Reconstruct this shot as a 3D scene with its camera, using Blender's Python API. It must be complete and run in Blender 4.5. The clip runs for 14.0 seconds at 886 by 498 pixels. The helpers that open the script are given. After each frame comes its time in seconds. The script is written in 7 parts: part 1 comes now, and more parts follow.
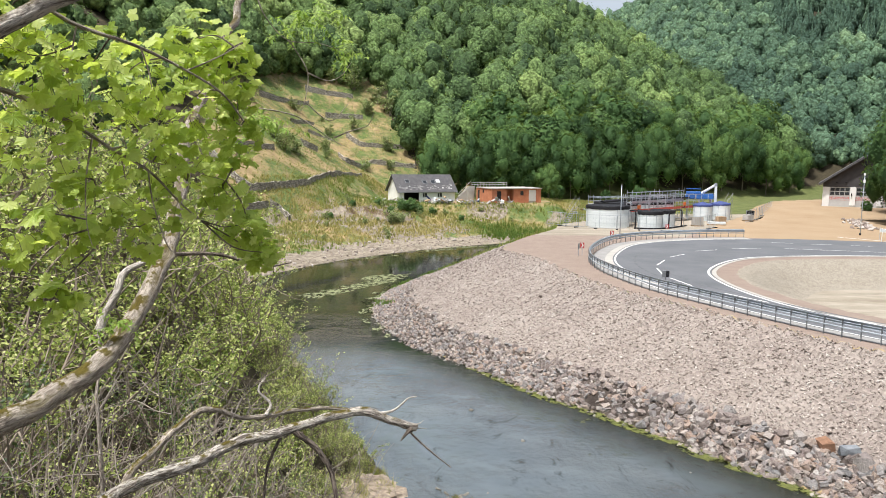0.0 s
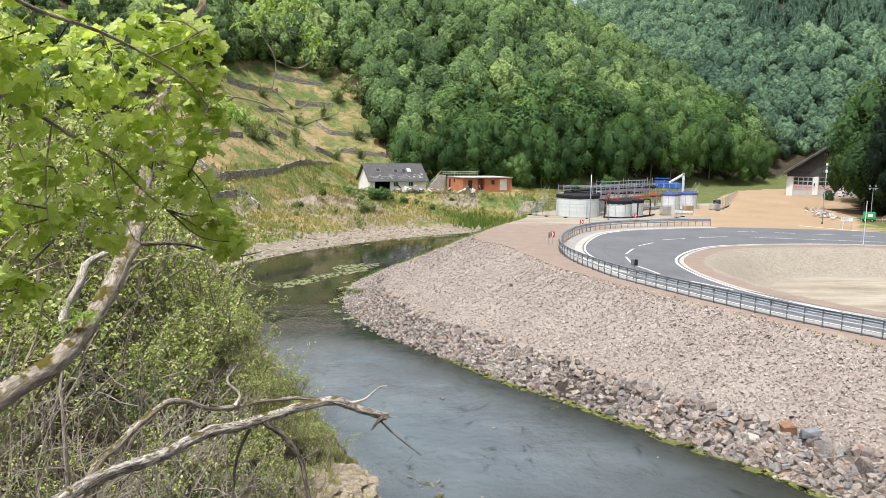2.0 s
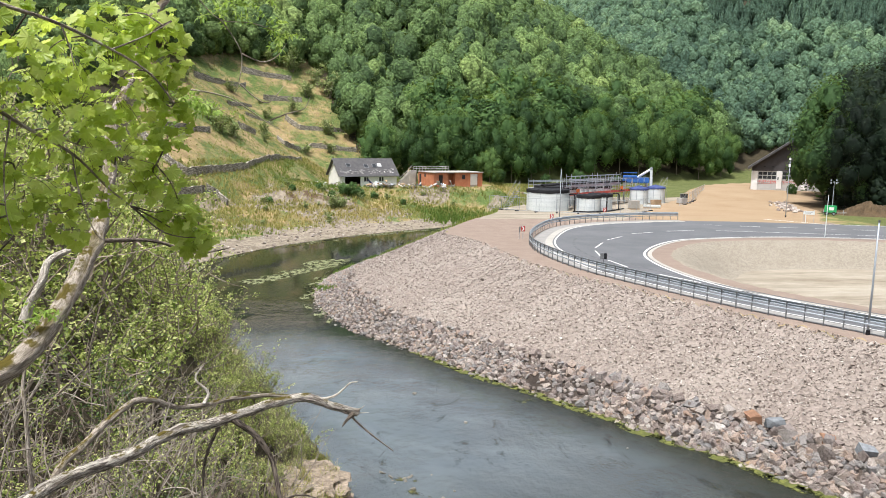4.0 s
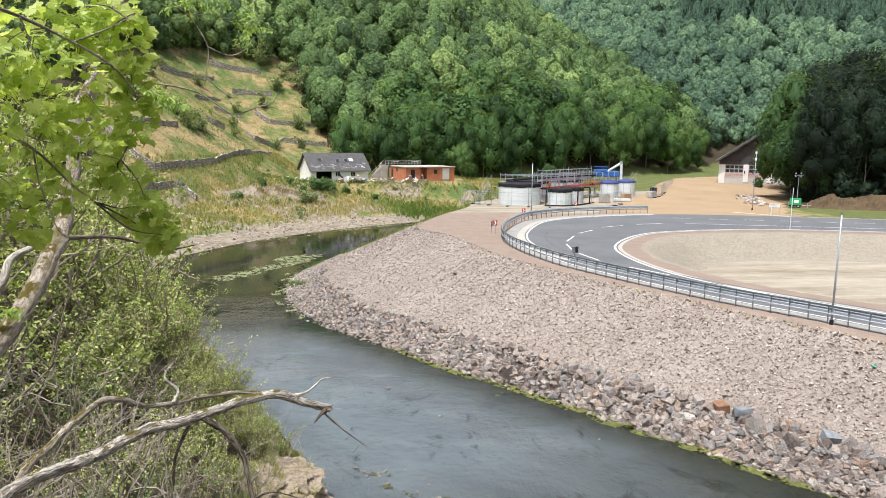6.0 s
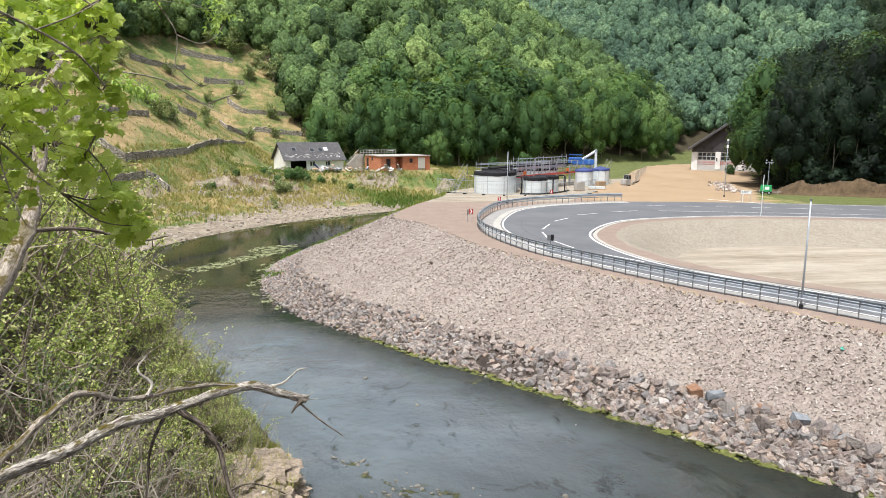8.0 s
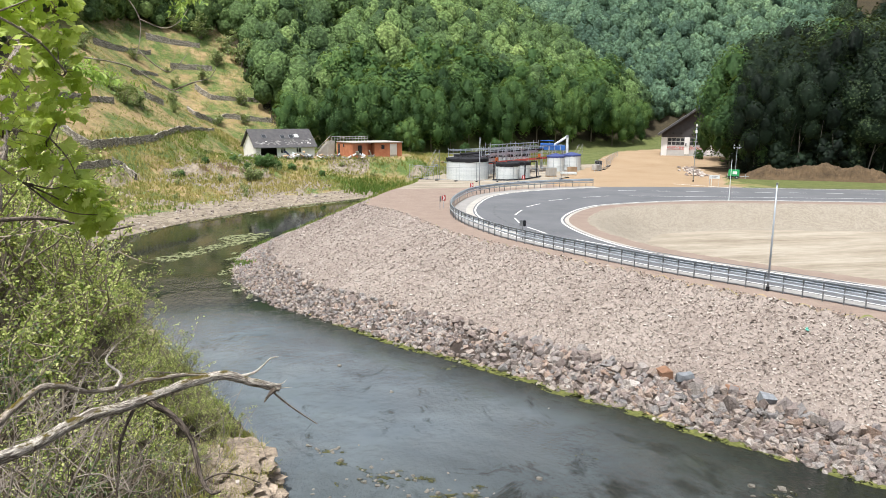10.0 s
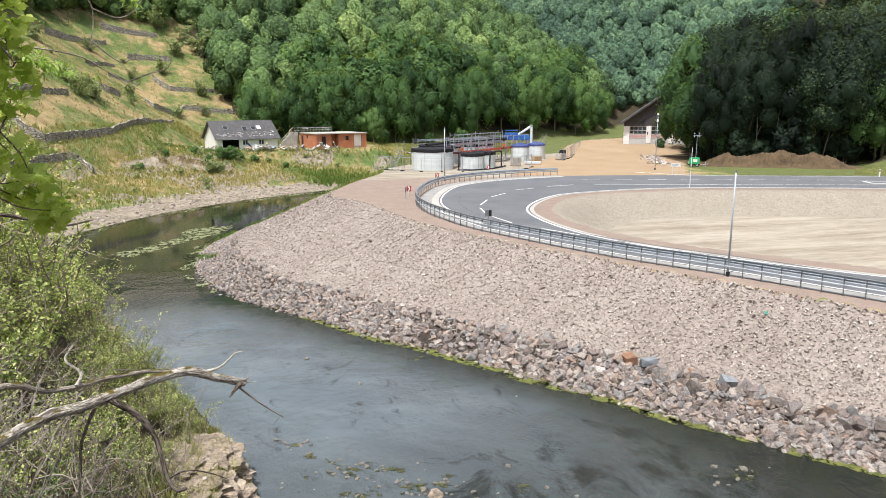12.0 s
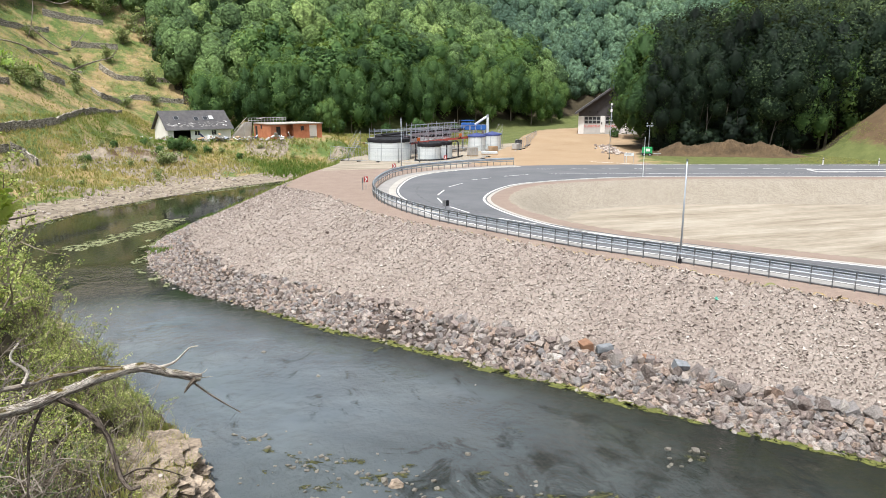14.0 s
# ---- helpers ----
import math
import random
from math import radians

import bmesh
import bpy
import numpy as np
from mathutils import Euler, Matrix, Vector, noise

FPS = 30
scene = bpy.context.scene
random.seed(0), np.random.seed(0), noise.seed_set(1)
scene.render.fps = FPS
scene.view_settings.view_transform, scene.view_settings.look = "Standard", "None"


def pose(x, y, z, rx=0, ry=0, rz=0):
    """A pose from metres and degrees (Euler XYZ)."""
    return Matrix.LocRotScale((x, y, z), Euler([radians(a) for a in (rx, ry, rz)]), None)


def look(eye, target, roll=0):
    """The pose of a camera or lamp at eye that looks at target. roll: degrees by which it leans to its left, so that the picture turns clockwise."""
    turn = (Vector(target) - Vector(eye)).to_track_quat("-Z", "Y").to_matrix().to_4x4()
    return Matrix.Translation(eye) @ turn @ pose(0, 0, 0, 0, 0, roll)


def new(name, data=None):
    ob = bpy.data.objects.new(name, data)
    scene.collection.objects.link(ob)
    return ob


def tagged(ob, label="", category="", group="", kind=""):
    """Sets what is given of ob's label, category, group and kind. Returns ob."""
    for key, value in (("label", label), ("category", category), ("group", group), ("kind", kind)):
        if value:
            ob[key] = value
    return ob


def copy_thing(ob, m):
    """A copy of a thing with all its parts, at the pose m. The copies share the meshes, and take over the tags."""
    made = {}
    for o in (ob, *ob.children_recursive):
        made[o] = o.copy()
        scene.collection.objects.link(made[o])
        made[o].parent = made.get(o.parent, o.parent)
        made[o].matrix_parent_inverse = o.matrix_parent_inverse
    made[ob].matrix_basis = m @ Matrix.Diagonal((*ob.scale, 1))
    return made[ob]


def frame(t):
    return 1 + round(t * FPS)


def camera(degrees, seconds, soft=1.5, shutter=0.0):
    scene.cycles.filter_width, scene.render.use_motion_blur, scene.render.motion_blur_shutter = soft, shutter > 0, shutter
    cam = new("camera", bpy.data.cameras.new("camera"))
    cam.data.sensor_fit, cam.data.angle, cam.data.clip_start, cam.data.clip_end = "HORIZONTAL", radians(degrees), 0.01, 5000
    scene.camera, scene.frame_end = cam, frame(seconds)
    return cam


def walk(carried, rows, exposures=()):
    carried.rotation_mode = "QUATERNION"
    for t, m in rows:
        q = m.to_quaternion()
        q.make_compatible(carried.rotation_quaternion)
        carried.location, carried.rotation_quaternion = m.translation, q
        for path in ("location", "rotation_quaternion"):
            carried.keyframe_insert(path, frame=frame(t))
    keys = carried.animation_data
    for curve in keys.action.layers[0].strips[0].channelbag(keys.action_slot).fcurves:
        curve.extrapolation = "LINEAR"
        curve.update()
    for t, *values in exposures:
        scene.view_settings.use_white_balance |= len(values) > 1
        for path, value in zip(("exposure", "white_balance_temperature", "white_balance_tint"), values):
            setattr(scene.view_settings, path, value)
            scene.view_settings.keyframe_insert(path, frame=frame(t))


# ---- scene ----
# ---- camera: a slow turn to the right from a high bank, with a small shift of the eye ----
cam = camera(64.5, 14.0, soft=0.5)
EYE = 9.3
ROWS = [
    (0.0, 0.0000, 82.81, -0.53, 0.07),
    (0.5, 0.0023, 82.54, -0.58, -0.50),
    (1.0, 0.0046, 82.31, -0.61, -1.12),
    (1.5, 0.0070, 82.09, -0.67, -1.71),
    (2.0, 0.0093, 81.95, -0.72, -2.27),
    (2.5, 0.0116, 81.84, -0.72, -2.83),
    (3.0, 0.0139, 81.76, -0.72, -3.41),
    (5.5, 0.0255, 81.25, -0.65, -6.42),
    (6.0, 0.0279, 81.15, -0.62, -6.92),
    (6.5, 0.0302, 80.99, -0.57, -7.41),
    (7.0, 0.0325, 80.78, -0.50, -7.89),
    (7.5, 0.0348, 80.52, -0.43, -8.38),
    (8.0, 0.0371, 80.27, -0.41, -8.91),
    (10.5, 0.0488, 78.94, -0.17, -11.81),
    (11.0, 0.0511, 78.73, -0.07, -12.50),
    (11.5, 0.0534, 78.56, -0.01, -13.25),
    (12.0, 0.0557, 78.42, 0.06, -14.03),
    (12.5, 0.0580, 78.26, 0.06, -14.81),
    (13.0, 0.0604, 78.06, 0.03, -15.64),
    (13.5, 0.0627, 77.83, -0.00, -16.53),
    (14.0, 0.0650, 77.63, -0.02, -17.52),
]
walk(cam, [(t, pose(x, 0, EYE, rx, ry, rz)) for t, x, rx, ry, rz in ROWS])

# ---- light: bright hazy sky with a veiled sun ----
SUN_ELEVATION, SUN_AZIMUTH = 69.0, 226.0   # degrees; azimuth clockwise from +y
world = bpy.data.worlds.new("sky")
scene.world = world
world.use_nodes = True
wn, wl = world.node_tree.nodes, world.node_tree.links
sky = wn.new("ShaderNodeTexSky")
sky.sky_type, sky.sun_disc = "NISHITA", False
sky.sun_elevation, sky.sun_rotation = radians(SUN_ELEVATION), radians(SUN_AZIMUTH)
sky.air_density, sky.dust_density, sky.ozone_density = 1.0, 4.0, 1.0
veil = wn.new("ShaderNodeHueSaturation")
veil.inputs["Saturation"].default_value = 0.5
wl.new(sky.outputs["Color"], veil.inputs["Color"])
wl.new(veil.outputs["Color"], wn["Background"].inputs["Color"])
wn["Background"].inputs["Strength"].default_value = 0.15
sun = new("sun", bpy.data.lights.new("sun", "SUN"))
sun.data.energy, sun.data.angle, sun.data.color = 3.3, radians(2.0), (0.985, 0.97, 0.945)
az, el = radians(SUN_AZIMUTH), radians(SUN_ELEVATION)
sun.matrix_world = look((math.sin(az) * 100, math.cos(az) * 100, 100 * math.tan(el)), (0, 0, 0))
scene.view_settings.exposure = 0.5

# ---- mesh and material tools ----
def rng(seed):
    return np.random.default_rng(seed)


def mesh_from(name, verts, faces, smooth=False):
    """A mesh from an (n, 3) array and an (m, 3 or 4) array or a list of faces."""
    me = bpy.data.meshes.new(name)
    if isinstance(faces, np.ndarray):
        verts = np.asarray(verts, np.float32)
        n, k = faces.shape
        me.vertices.add(len(verts))
        me.vertices.foreach_set("co", verts.ravel())
        me.loops.add(n * k)
        me.loops.foreach_set("vertex_index", faces.astype(np.int32).ravel())
        me.polygons.add(n)
        me.polygons.foreach_set("loop_start", np.arange(0, n * k, k, dtype=np.int32))
        me.update(calc_edges=True)
        me.validate()
    else:
        me.from_pydata([tuple(v) for v in verts], [], faces)
        me.update()
    me.polygons.foreach_set("use_smooth", np.full(len(me.polygons), smooth))
    return me


def attribute(me, name, values):
    me.attributes.new(name, "FLOAT", "POINT").data.foreach_set("value", np.asarray(values, np.float32))


def soft_normals(me, normals):
    """Shading normals that follow the crown instead of the single leaf."""
    n = np.asarray(normals, np.float32)
    n = n / (np.linalg.norm(n, axis=1)[:, None] + 1e-9)
    me.polygons.foreach_set("use_smooth", np.full(len(me.polygons), True))
    me.attributes.new("custom_normal", "FLOAT_VECTOR", "POINT").data.foreach_set("vector", n.ravel())


def piece(name, me, material, parent=None, label=""):
    """Links mesh data as one object under a thing or a part."""
    ob = new(name, me)
    if material and not me.materials:
        me.materials.append(material)
    if parent:
        ob.parent = parent
    if label:
        tagged(ob, label)
    return ob


def part(name, bm, material, parent=None, label="", smooth=False):
    """Links a bmesh as one mesh object under a thing or a part."""
    me = bpy.data.meshes.new(name)
    bm.to_mesh(me)
    bm.free()
    me.polygons.foreach_set("use_smooth", np.full(len(me.polygons), smooth))
    return piece(name, me, material, parent, label)


def thing(name, label, category, group="", at=None):
    ob = new(name)
    if at is not None:
        ob.matrix_basis = at
    return tagged(ob, label, category, group)


def box(x0, x1, y0, y1, z0, z1, bevel=0.0, bm=None):
    bm = bm or bmesh.new()
    m = Matrix.LocRotScale(((x0 + x1) / 2, (y0 + y1) / 2, (z0 + z1) / 2), None, (x1 - x0, y1 - y0, z1 - z0))
    made = bmesh.ops.create_cube(bm, size=1.0, matrix=m)
    if bevel:
        edges = list({e for v in made["verts"] for e in v.link_edges})
        bmesh.ops.bevel(bm, geom=edges, offset=bevel, segments=2, affect="EDGES")
    return bm


def rod(a, b, r, sides=8, bm=None, r2=None):
    """A round bar from a to b."""
    bm = bm or bmesh.new()
    a, b = Vector(a), Vector(b)
    m = Matrix.Translation((a + b) / 2) @ (b - a).to_track_quat("Z", "Y").to_matrix().to_4x4()
    bmesh.ops.create_cone(bm, cap_ends=True, segments=sides, radius1=r, radius2=r if r2 is None else r2, depth=(b - a).length, matrix=m)
    return bm


def spline(points, step):
    """A smooth line through the points (Catmull-Rom), sampled about every step metres."""
    p = np.array(points, float)
    p = np.vstack([2 * p[0] - p[1], p, 2 * p[-1] - p[-2]])
    out = []
    for i in range(1, len(p) - 2):
        n = max(2, int(np.linalg.norm(p[i + 1] - p[i]) / step))
        t = np.linspace(0, 1, n, endpoint=False)[:, None]
        a, b, c, d = p[i - 1], p[i], p[i + 1], p[i + 2]
        out.append(0.5 * (2 * b + (c - a) * t + (2 * a - 5 * b + 4 * c - d) * t ** 2 + (3 * b - a - 3 * c + d) * t ** 3))
    return np.vstack(out + [p[-2:-1]])


def along(line, step):
    """Points at even steps on a sampled line, with their directions."""
    seg = np.linalg.norm(np.diff(line, axis=0), axis=1)
    s = np.concatenate([[0], np.cumsum(seg)])
    u = np.linspace(0, s[-1], max(2, int(round(s[-1] / step)) + 1))
    p = np.stack([np.interp(u, s, line[:, i]) for i in range(line.shape[1])], 1)
    d = np.gradient(p, axis=0)
    return p, d / np.linalg.norm(d, axis=1)[:, None]


def aside(line, offset):
    """A plan line moved to its left by offset."""
    d = np.gradient(line[:, :2], axis=0)
    d /= np.linalg.norm(d, axis=1)[:, None]
    return line[:, :2] + np.stack([-d[:, 1], d[:, 0]], 1) * offset


def far_from(px, py, line):
    """Distance of points from a plan line."""
    best = np.full(px.shape, 1e18)
    for (ax, ay), (bx, by) in zip(line[:-1, :2], line[1:, :2]):
        vx, vy = bx - ax, by - ay
        t = np.clip(((px - ax) * vx + (py - ay) * vy) / (vx * vx + vy * vy + 1e-12), 0, 1)
        best = np.minimum(best, (px - ax - t * vx) ** 2 + (py - ay - t * vy) ** 2)
    return np.sqrt(best)


def inside(px, py, poly):
    hit = np.zeros(px.shape, bool)
    for (ax, ay), (bx, by) in zip(poly, np.roll(poly, -1, 0)):
        cross = (ay > py) != (by > py)
        hit ^= cross & (px < (bx - ax) * (py - ay) / (by - ay + 1e-12) + ax)
    return hit


def ease(a, b, x):
    t = np.clip((x - a) / (b - a), 0, 1)
    return t * t * (3 - 2 * t)


GRID = rng(5).random((256, 256))


def rough(x, y, size, octaves=3):
    """Value noise, about -1 to 1, on arrays."""
    out, amp, total = 0.0, 1.0, 0.0
    for k in range(octaves):
        u, v = x / size + 17.3 * k, y / size + 9.1 * k
        i, j = np.floor(u).astype(int), np.floor(v).astype(int)
        a, b = u - i, v - j
        a, b = a * a * (3 - 2 * a), b * b * (3 - 2 * b)
        g = lambda di, dj: GRID[(i + di) % 256, (j + dj) % 256]
        out = out + amp * ((g(0, 0) * (1 - a) + g(1, 0) * a) * (1 - b) + (g(0, 1) * (1 - a) + g(1, 1) * a) * b)
        total, amp, size = total + amp, amp * 0.5, size * 0.5
    return 2 * out / total - 1


class Nodes:
    """Short ways to wire a node material."""
    def __init__(self, name, rough_=0.8, metal=0.0, spec=0.4):
        self.m = bpy.data.materials.new(name)
        self.m.use_nodes = True
        self.n, self.l = self.m.node_tree.nodes, self.m.node_tree.links
        self.b = self.n["Principled BSDF"]
        self.b.inputs["Roughness"].default_value = rough_
        self.b.inputs["Metallic"].default_value = metal
        self.b.inputs["Specular IOR Level"].default_value = spec
        self.co = self.n.new("ShaderNodeTexCoord").outputs["Object"]

    def noise(self, scale, detail=4.0, rough_=0.55, stretch=None, distort=0.0):
        t = self.n.new("ShaderNodeTexNoise")
        t.inputs["Scale"].default_value, t.inputs["Detail"].default_value = scale, detail
        t.inputs["Roughness"].default_value, t.inputs["Distortion"].default_value = rough_, distort
        self.l.new(self.stretched(stretch), t.inputs["Vector"])
        return t.outputs["Fac"]

    def stretched(self, stretch):
        if not stretch:
            return self.co
        s = self.n.new("ShaderNodeMapping")
        s.inputs["Scale"].default_value = stretch
        self.l.new(self.co, s.inputs["Vector"])
        return s.outputs["Vector"]

    def cells(self, scale, feature="F1", stretch=None, out="Distance"):
        t = self.n.new("ShaderNodeTexVoronoi")
        t.feature = feature
        t.inputs["Scale"].default_value = scale
        self.l.new(self.stretched(stretch), t.inputs["Vector"])
        return t.outputs[out]

    def ramp(self, value, *stops):
        r = self.n.new("ShaderNodeValToRGB")
        while len(r.color_ramp.elements) < len(stops):
            r.color_ramp.elements.new(0.5)
        for e, (p, c) in zip(r.color_ramp.elements, stops):
            e.position, e.color = p, (*c, 1) if len(c) == 3 else c
        self.l.new(value, r.inputs["Fac"])
        return r.outputs["Color"]

    def step(self, value, a, b):
        r = self.n.new("ShaderNodeMapRange")
        r.inputs["From Min"].default_value, r.inputs["From Max"].default_value = a, b
        self.l.new(value, r.inputs["Value"])
        return r.outputs["Result"]

    def math(self, kind, a, b):
        m = self.n.new("ShaderNodeMath")
        m.operation = kind
        for i, v in enumerate((a, b)):
            if isinstance(v, (int, float)):
                m.inputs[i].default_value = v
            else:
                self.l.new(v, m.inputs[i])
        return m.outputs[0]

    def mix(self, fac, a, b, blend="MIX"):
        m = self.n.new("ShaderNodeMix")
        m.data_type, m.blend_type = "RGBA", blend
        for i, v in ((0, fac), (6, a), (7, b)):
            if isinstance(v, tuple):
                m.inputs[i].default_value = (*v, 1)
            elif isinstance(v, (int, float)):
                m.inputs[i].default_value = v
            else:
                self.l.new(v, m.inputs[i])
        return m.outputs[2]

    def attr(self, name):
        a = self.n.new("ShaderNodeAttribute")
        a.attribute_name = name
        return a.outputs["Fac"]

    def island(self):
        return self.n.new("ShaderNodeNewGeometry").outputs["Random Per Island"]

    def lot(self):
        return self.n.new("ShaderNodeObjectInfo").outputs["Random"]

    def color(self, c):
        if isinstance(c, tuple):
            self.b.inputs["Base Color"].default_value = (*c, 1)
        else:
            self.l.new(c, self.b.inputs["Base Color"])

    def bump(self, height, strength=0.4, distance=0.02):
        b = self.n.new("ShaderNodeBump")
        b.inputs["Strength"].default_value, b.inputs["Distance"].default_value = strength, distance
        self.l.new(height, b.inputs["Height"])
        self.l.new(b.outputs["Normal"], self.b.inputs["Normal"])

    def gloss(self, value):
        self.l.new(value, self.b.inputs["Roughness"])


def plain(name, dark, light, scale=3.0, rough_=0.8, metal=0.0, grain=40.0, relief=0.3, depth=0.005, spec=0.4, stretch=None):
    """A surface between two colours, with stains at one scale and grain at another."""
    k = Nodes(name, rough_, metal, spec)
    big, fine = k.noise(scale, 5, 0.6, stretch), k.noise(grain, 3, 0.6, stretch)
    k.color(k.ramp(k.math("ADD", k.math("MULTIPLY", big, 0.65), k.math("MULTIPLY", fine, 0.35)), (0.32, dark), (0.68, light)))
    k.bump(fine, relief, depth)
    return k.m


def leaf_mat(name, dark, mid, light, by="tint", through_=0.3, grain=0.0, lit=(0.30, 0.38, 0.03), rough_=0.7, spec=0.15):
    """Foliage: colour by tree and by leaf, a little light through the leaf."""
    k = Nodes(name, rough_, 0.0, spec)
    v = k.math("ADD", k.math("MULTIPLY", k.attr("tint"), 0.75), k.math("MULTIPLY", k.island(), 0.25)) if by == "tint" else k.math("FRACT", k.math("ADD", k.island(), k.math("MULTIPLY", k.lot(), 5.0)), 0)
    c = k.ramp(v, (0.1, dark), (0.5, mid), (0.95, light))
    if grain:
        # dark blotches are the shaded gaps between leaf tufts, put into the colour
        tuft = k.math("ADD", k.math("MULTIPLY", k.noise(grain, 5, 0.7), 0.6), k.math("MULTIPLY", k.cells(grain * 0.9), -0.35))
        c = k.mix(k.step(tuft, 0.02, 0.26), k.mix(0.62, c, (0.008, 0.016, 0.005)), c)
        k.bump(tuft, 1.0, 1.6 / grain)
    k.color(c)
    tr = k.n.new("ShaderNodeBsdfTranslucent")
    k.l.new(k.mix(0.5, c, lit, "MIX"), tr.inputs["Color"])
    mx = k.n.new("ShaderNodeMixShader")
    mx.inputs["Fac"].default_value = through_
    k.l.new(k.b.outputs[0], mx.inputs[1])
    k.l.new(tr.outputs[0], mx.inputs[2])
    k.l.new(mx.outputs[0], k.n["Material Output"].inputs["Surface"])
    return k.m


# ---- materials ----
def ground_mat():
    k = Nodes("ground", 0.95, 0.0, 0.2)
    patch, mid, fine = k.noise(0.13, 8, 0.75), k.noise(0.6, 6, 0.7), k.noise(9.0, 4, 0.7)
    pebble = k.cells(7.0)
    jitter = k.math("MULTIPLY", k.math("SUBTRACT", k.noise(0.9, 5, 0.7), 0.5), 0.7)
    grass = k.mix(k.step(patch, 0.44, 0.56), k.ramp(mid, (0.3, (0.06, 0.10, 0.028)), (0.7, (0.15, 0.195, 0.06))), k.ramp(mid, (0.3, (0.20, 0.145, 0.07)), (0.7, (0.42, 0.32, 0.17))))
    # brown leaf litter, darkened: shade below thicket and trees put into its colour
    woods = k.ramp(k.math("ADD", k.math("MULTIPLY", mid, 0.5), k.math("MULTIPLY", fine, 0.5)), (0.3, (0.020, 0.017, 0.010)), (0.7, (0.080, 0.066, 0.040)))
    stony = k.mix(0.35, k.ramp(mid, (0.25, (0.195, 0.160, 0.139)), (0.75, (0.315, 0.268, 0.237))), k.ramp(k.cells(7.0, out="Color"), (0.2, (0.125, 0.102, 0.09)), (0.8, (0.40, 0.35, 0.31))))
    brown = k.ramp(k.math("ADD", k.math("MULTIPLY", mid, 0.7), k.math("MULTIPLY", fine, 0.3)), (0.3, (0.215, 0.162, 0.132)), (0.7, (0.30, 0.238, 0.198)))
    sand = k.ramp(k.math("ADD", k.math("MULTIPLY", k.noise(0.15, 5, 0.6), 0.7), k.math("MULTIPLY", fine, 0.3)), (0.3, (0.29, 0.20, 0.12)), (0.7, (0.37, 0.28, 0.185)))
    pale = k.ramp(k.math("ADD", k.math("MULTIPLY", k.noise(0.35, 7, 0.7, (0.25, 1.4, 1)), 0.7), k.math("MULTIPLY", k.noise(2.2, 6, 0.7, (0.3, 1.6, 1)), 0.3)), (0.36, (0.20, 0.168, 0.122)), (0.62, (0.40, 0.358, 0.292)))
    shingle = k.mix(0.45, k.ramp(k.math("ADD", k.math("MULTIPLY", mid, 0.6), k.math("MULTIPLY", fine, 0.4)), (0.34, (0.13, 0.105, 0.078)), (0.64, (0.34, 0.29, 0.225))), k.ramp(k.cells(2.2, out="Color"), (0.2, (0.11, 0.09, 0.068)), (0.8, (0.36, 0.315, 0.25))))
    earth = k.ramp(k.math("ADD", k.math("MULTIPLY", mid, 0.7), k.math("MULTIPLY", fine, 0.3)), (0.3, (0.070, 0.047, 0.027)), (0.7, (0.17, 0.118, 0.068)))
    stony = k.mix(k.math("MULTIPLY", k.step(k.noise(0.22, 4, 0.6, (1, 1, 0.3)), 0.42, 0.60), 0.45), stony, k.mix(0.5, stony, (0.42, 0.38, 0.335)))
    rubbly = k.mix(0.5, k.ramp(mid, (0.3, (0.24, 0.208, 0.16)), (0.7, (0.32, 0.285, 0.23))), k.ramp(k.cells(9.0, out="Color"), (0.2, (0.17, 0.15, 0.12)), (0.8, (0.36, 0.325, 0.275))))
    # shade in the crevices between the riprap rocks, put into the ground colour
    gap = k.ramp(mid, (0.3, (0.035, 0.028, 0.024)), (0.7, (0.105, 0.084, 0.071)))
    verge = k.ramp(k.math("ADD", k.math("MULTIPLY", mid, 0.6), k.math("MULTIPLY", fine, 0.4)), (0.3, (0.055, 0.075, 0.022)), (0.7, (0.165, 0.180, 0.065)))
    c = grass
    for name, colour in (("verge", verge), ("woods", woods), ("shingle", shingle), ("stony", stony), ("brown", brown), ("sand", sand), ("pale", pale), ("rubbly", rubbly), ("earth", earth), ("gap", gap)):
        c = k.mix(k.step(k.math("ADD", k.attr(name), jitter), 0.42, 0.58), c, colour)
    k.color(c)
    k.bump(k.math("ADD", fine, k.math("MULTIPLY", pebble, 0.8)), 0.6, 0.05)
    return k.m


def water_mat():
    k = Nodes("river_water", 0.04, 0.0, 0.34)
    k.b.inputs["IOR"].default_value = 1.33
    flow, weed = k.noise(0.10, 6, 0.65, None, 0.8), k.noise(0.55, 8, 0.75, (0.8, 0.5, 1), 0.7)
    sky_shoal = k.attr("sky_shoal")
    # pale shallows, with the sky's reflection put into their blue-grey colour
    bed = k.mix(sky_shoal, k.ramp(flow, (0.3, (0.009, 0.012, 0.008)), (0.7, (0.024, 0.028, 0.018))), k.ramp(flow, (0.3, (0.115, 0.140, 0.165)), (0.7, (0.20, 0.235, 0.262))))
    k.color(k.mix(k.math("MULTIPLY", k.step(k.math("ADD", weed, k.attr("weedy")), 0.56, 0.68), 0.88), bed, (0.016, 0.019, 0.016)))
    k.gloss(k.step(k.noise(0.25, 4, 0.6), 0.3, 6.0))
    ripple = k.math("ADD", k.noise(2.4, 4, 0.7, (1, 0.55, 1)), k.math("MULTIPLY", k.noise(6.0, 4, 0.65, (1, 0.6, 1)), 0.5))
    k.bump(k.math("MULTIPLY", ripple, k.math("MULTIPLY", k.step(k.noise(0.16, 4, 0.6), 0.34, 0.58), k.math("ADD", 0.012, k.math("ADD", sky_shoal, k.attr("riffle"))))), 1.0, 0.42)
    return k.m


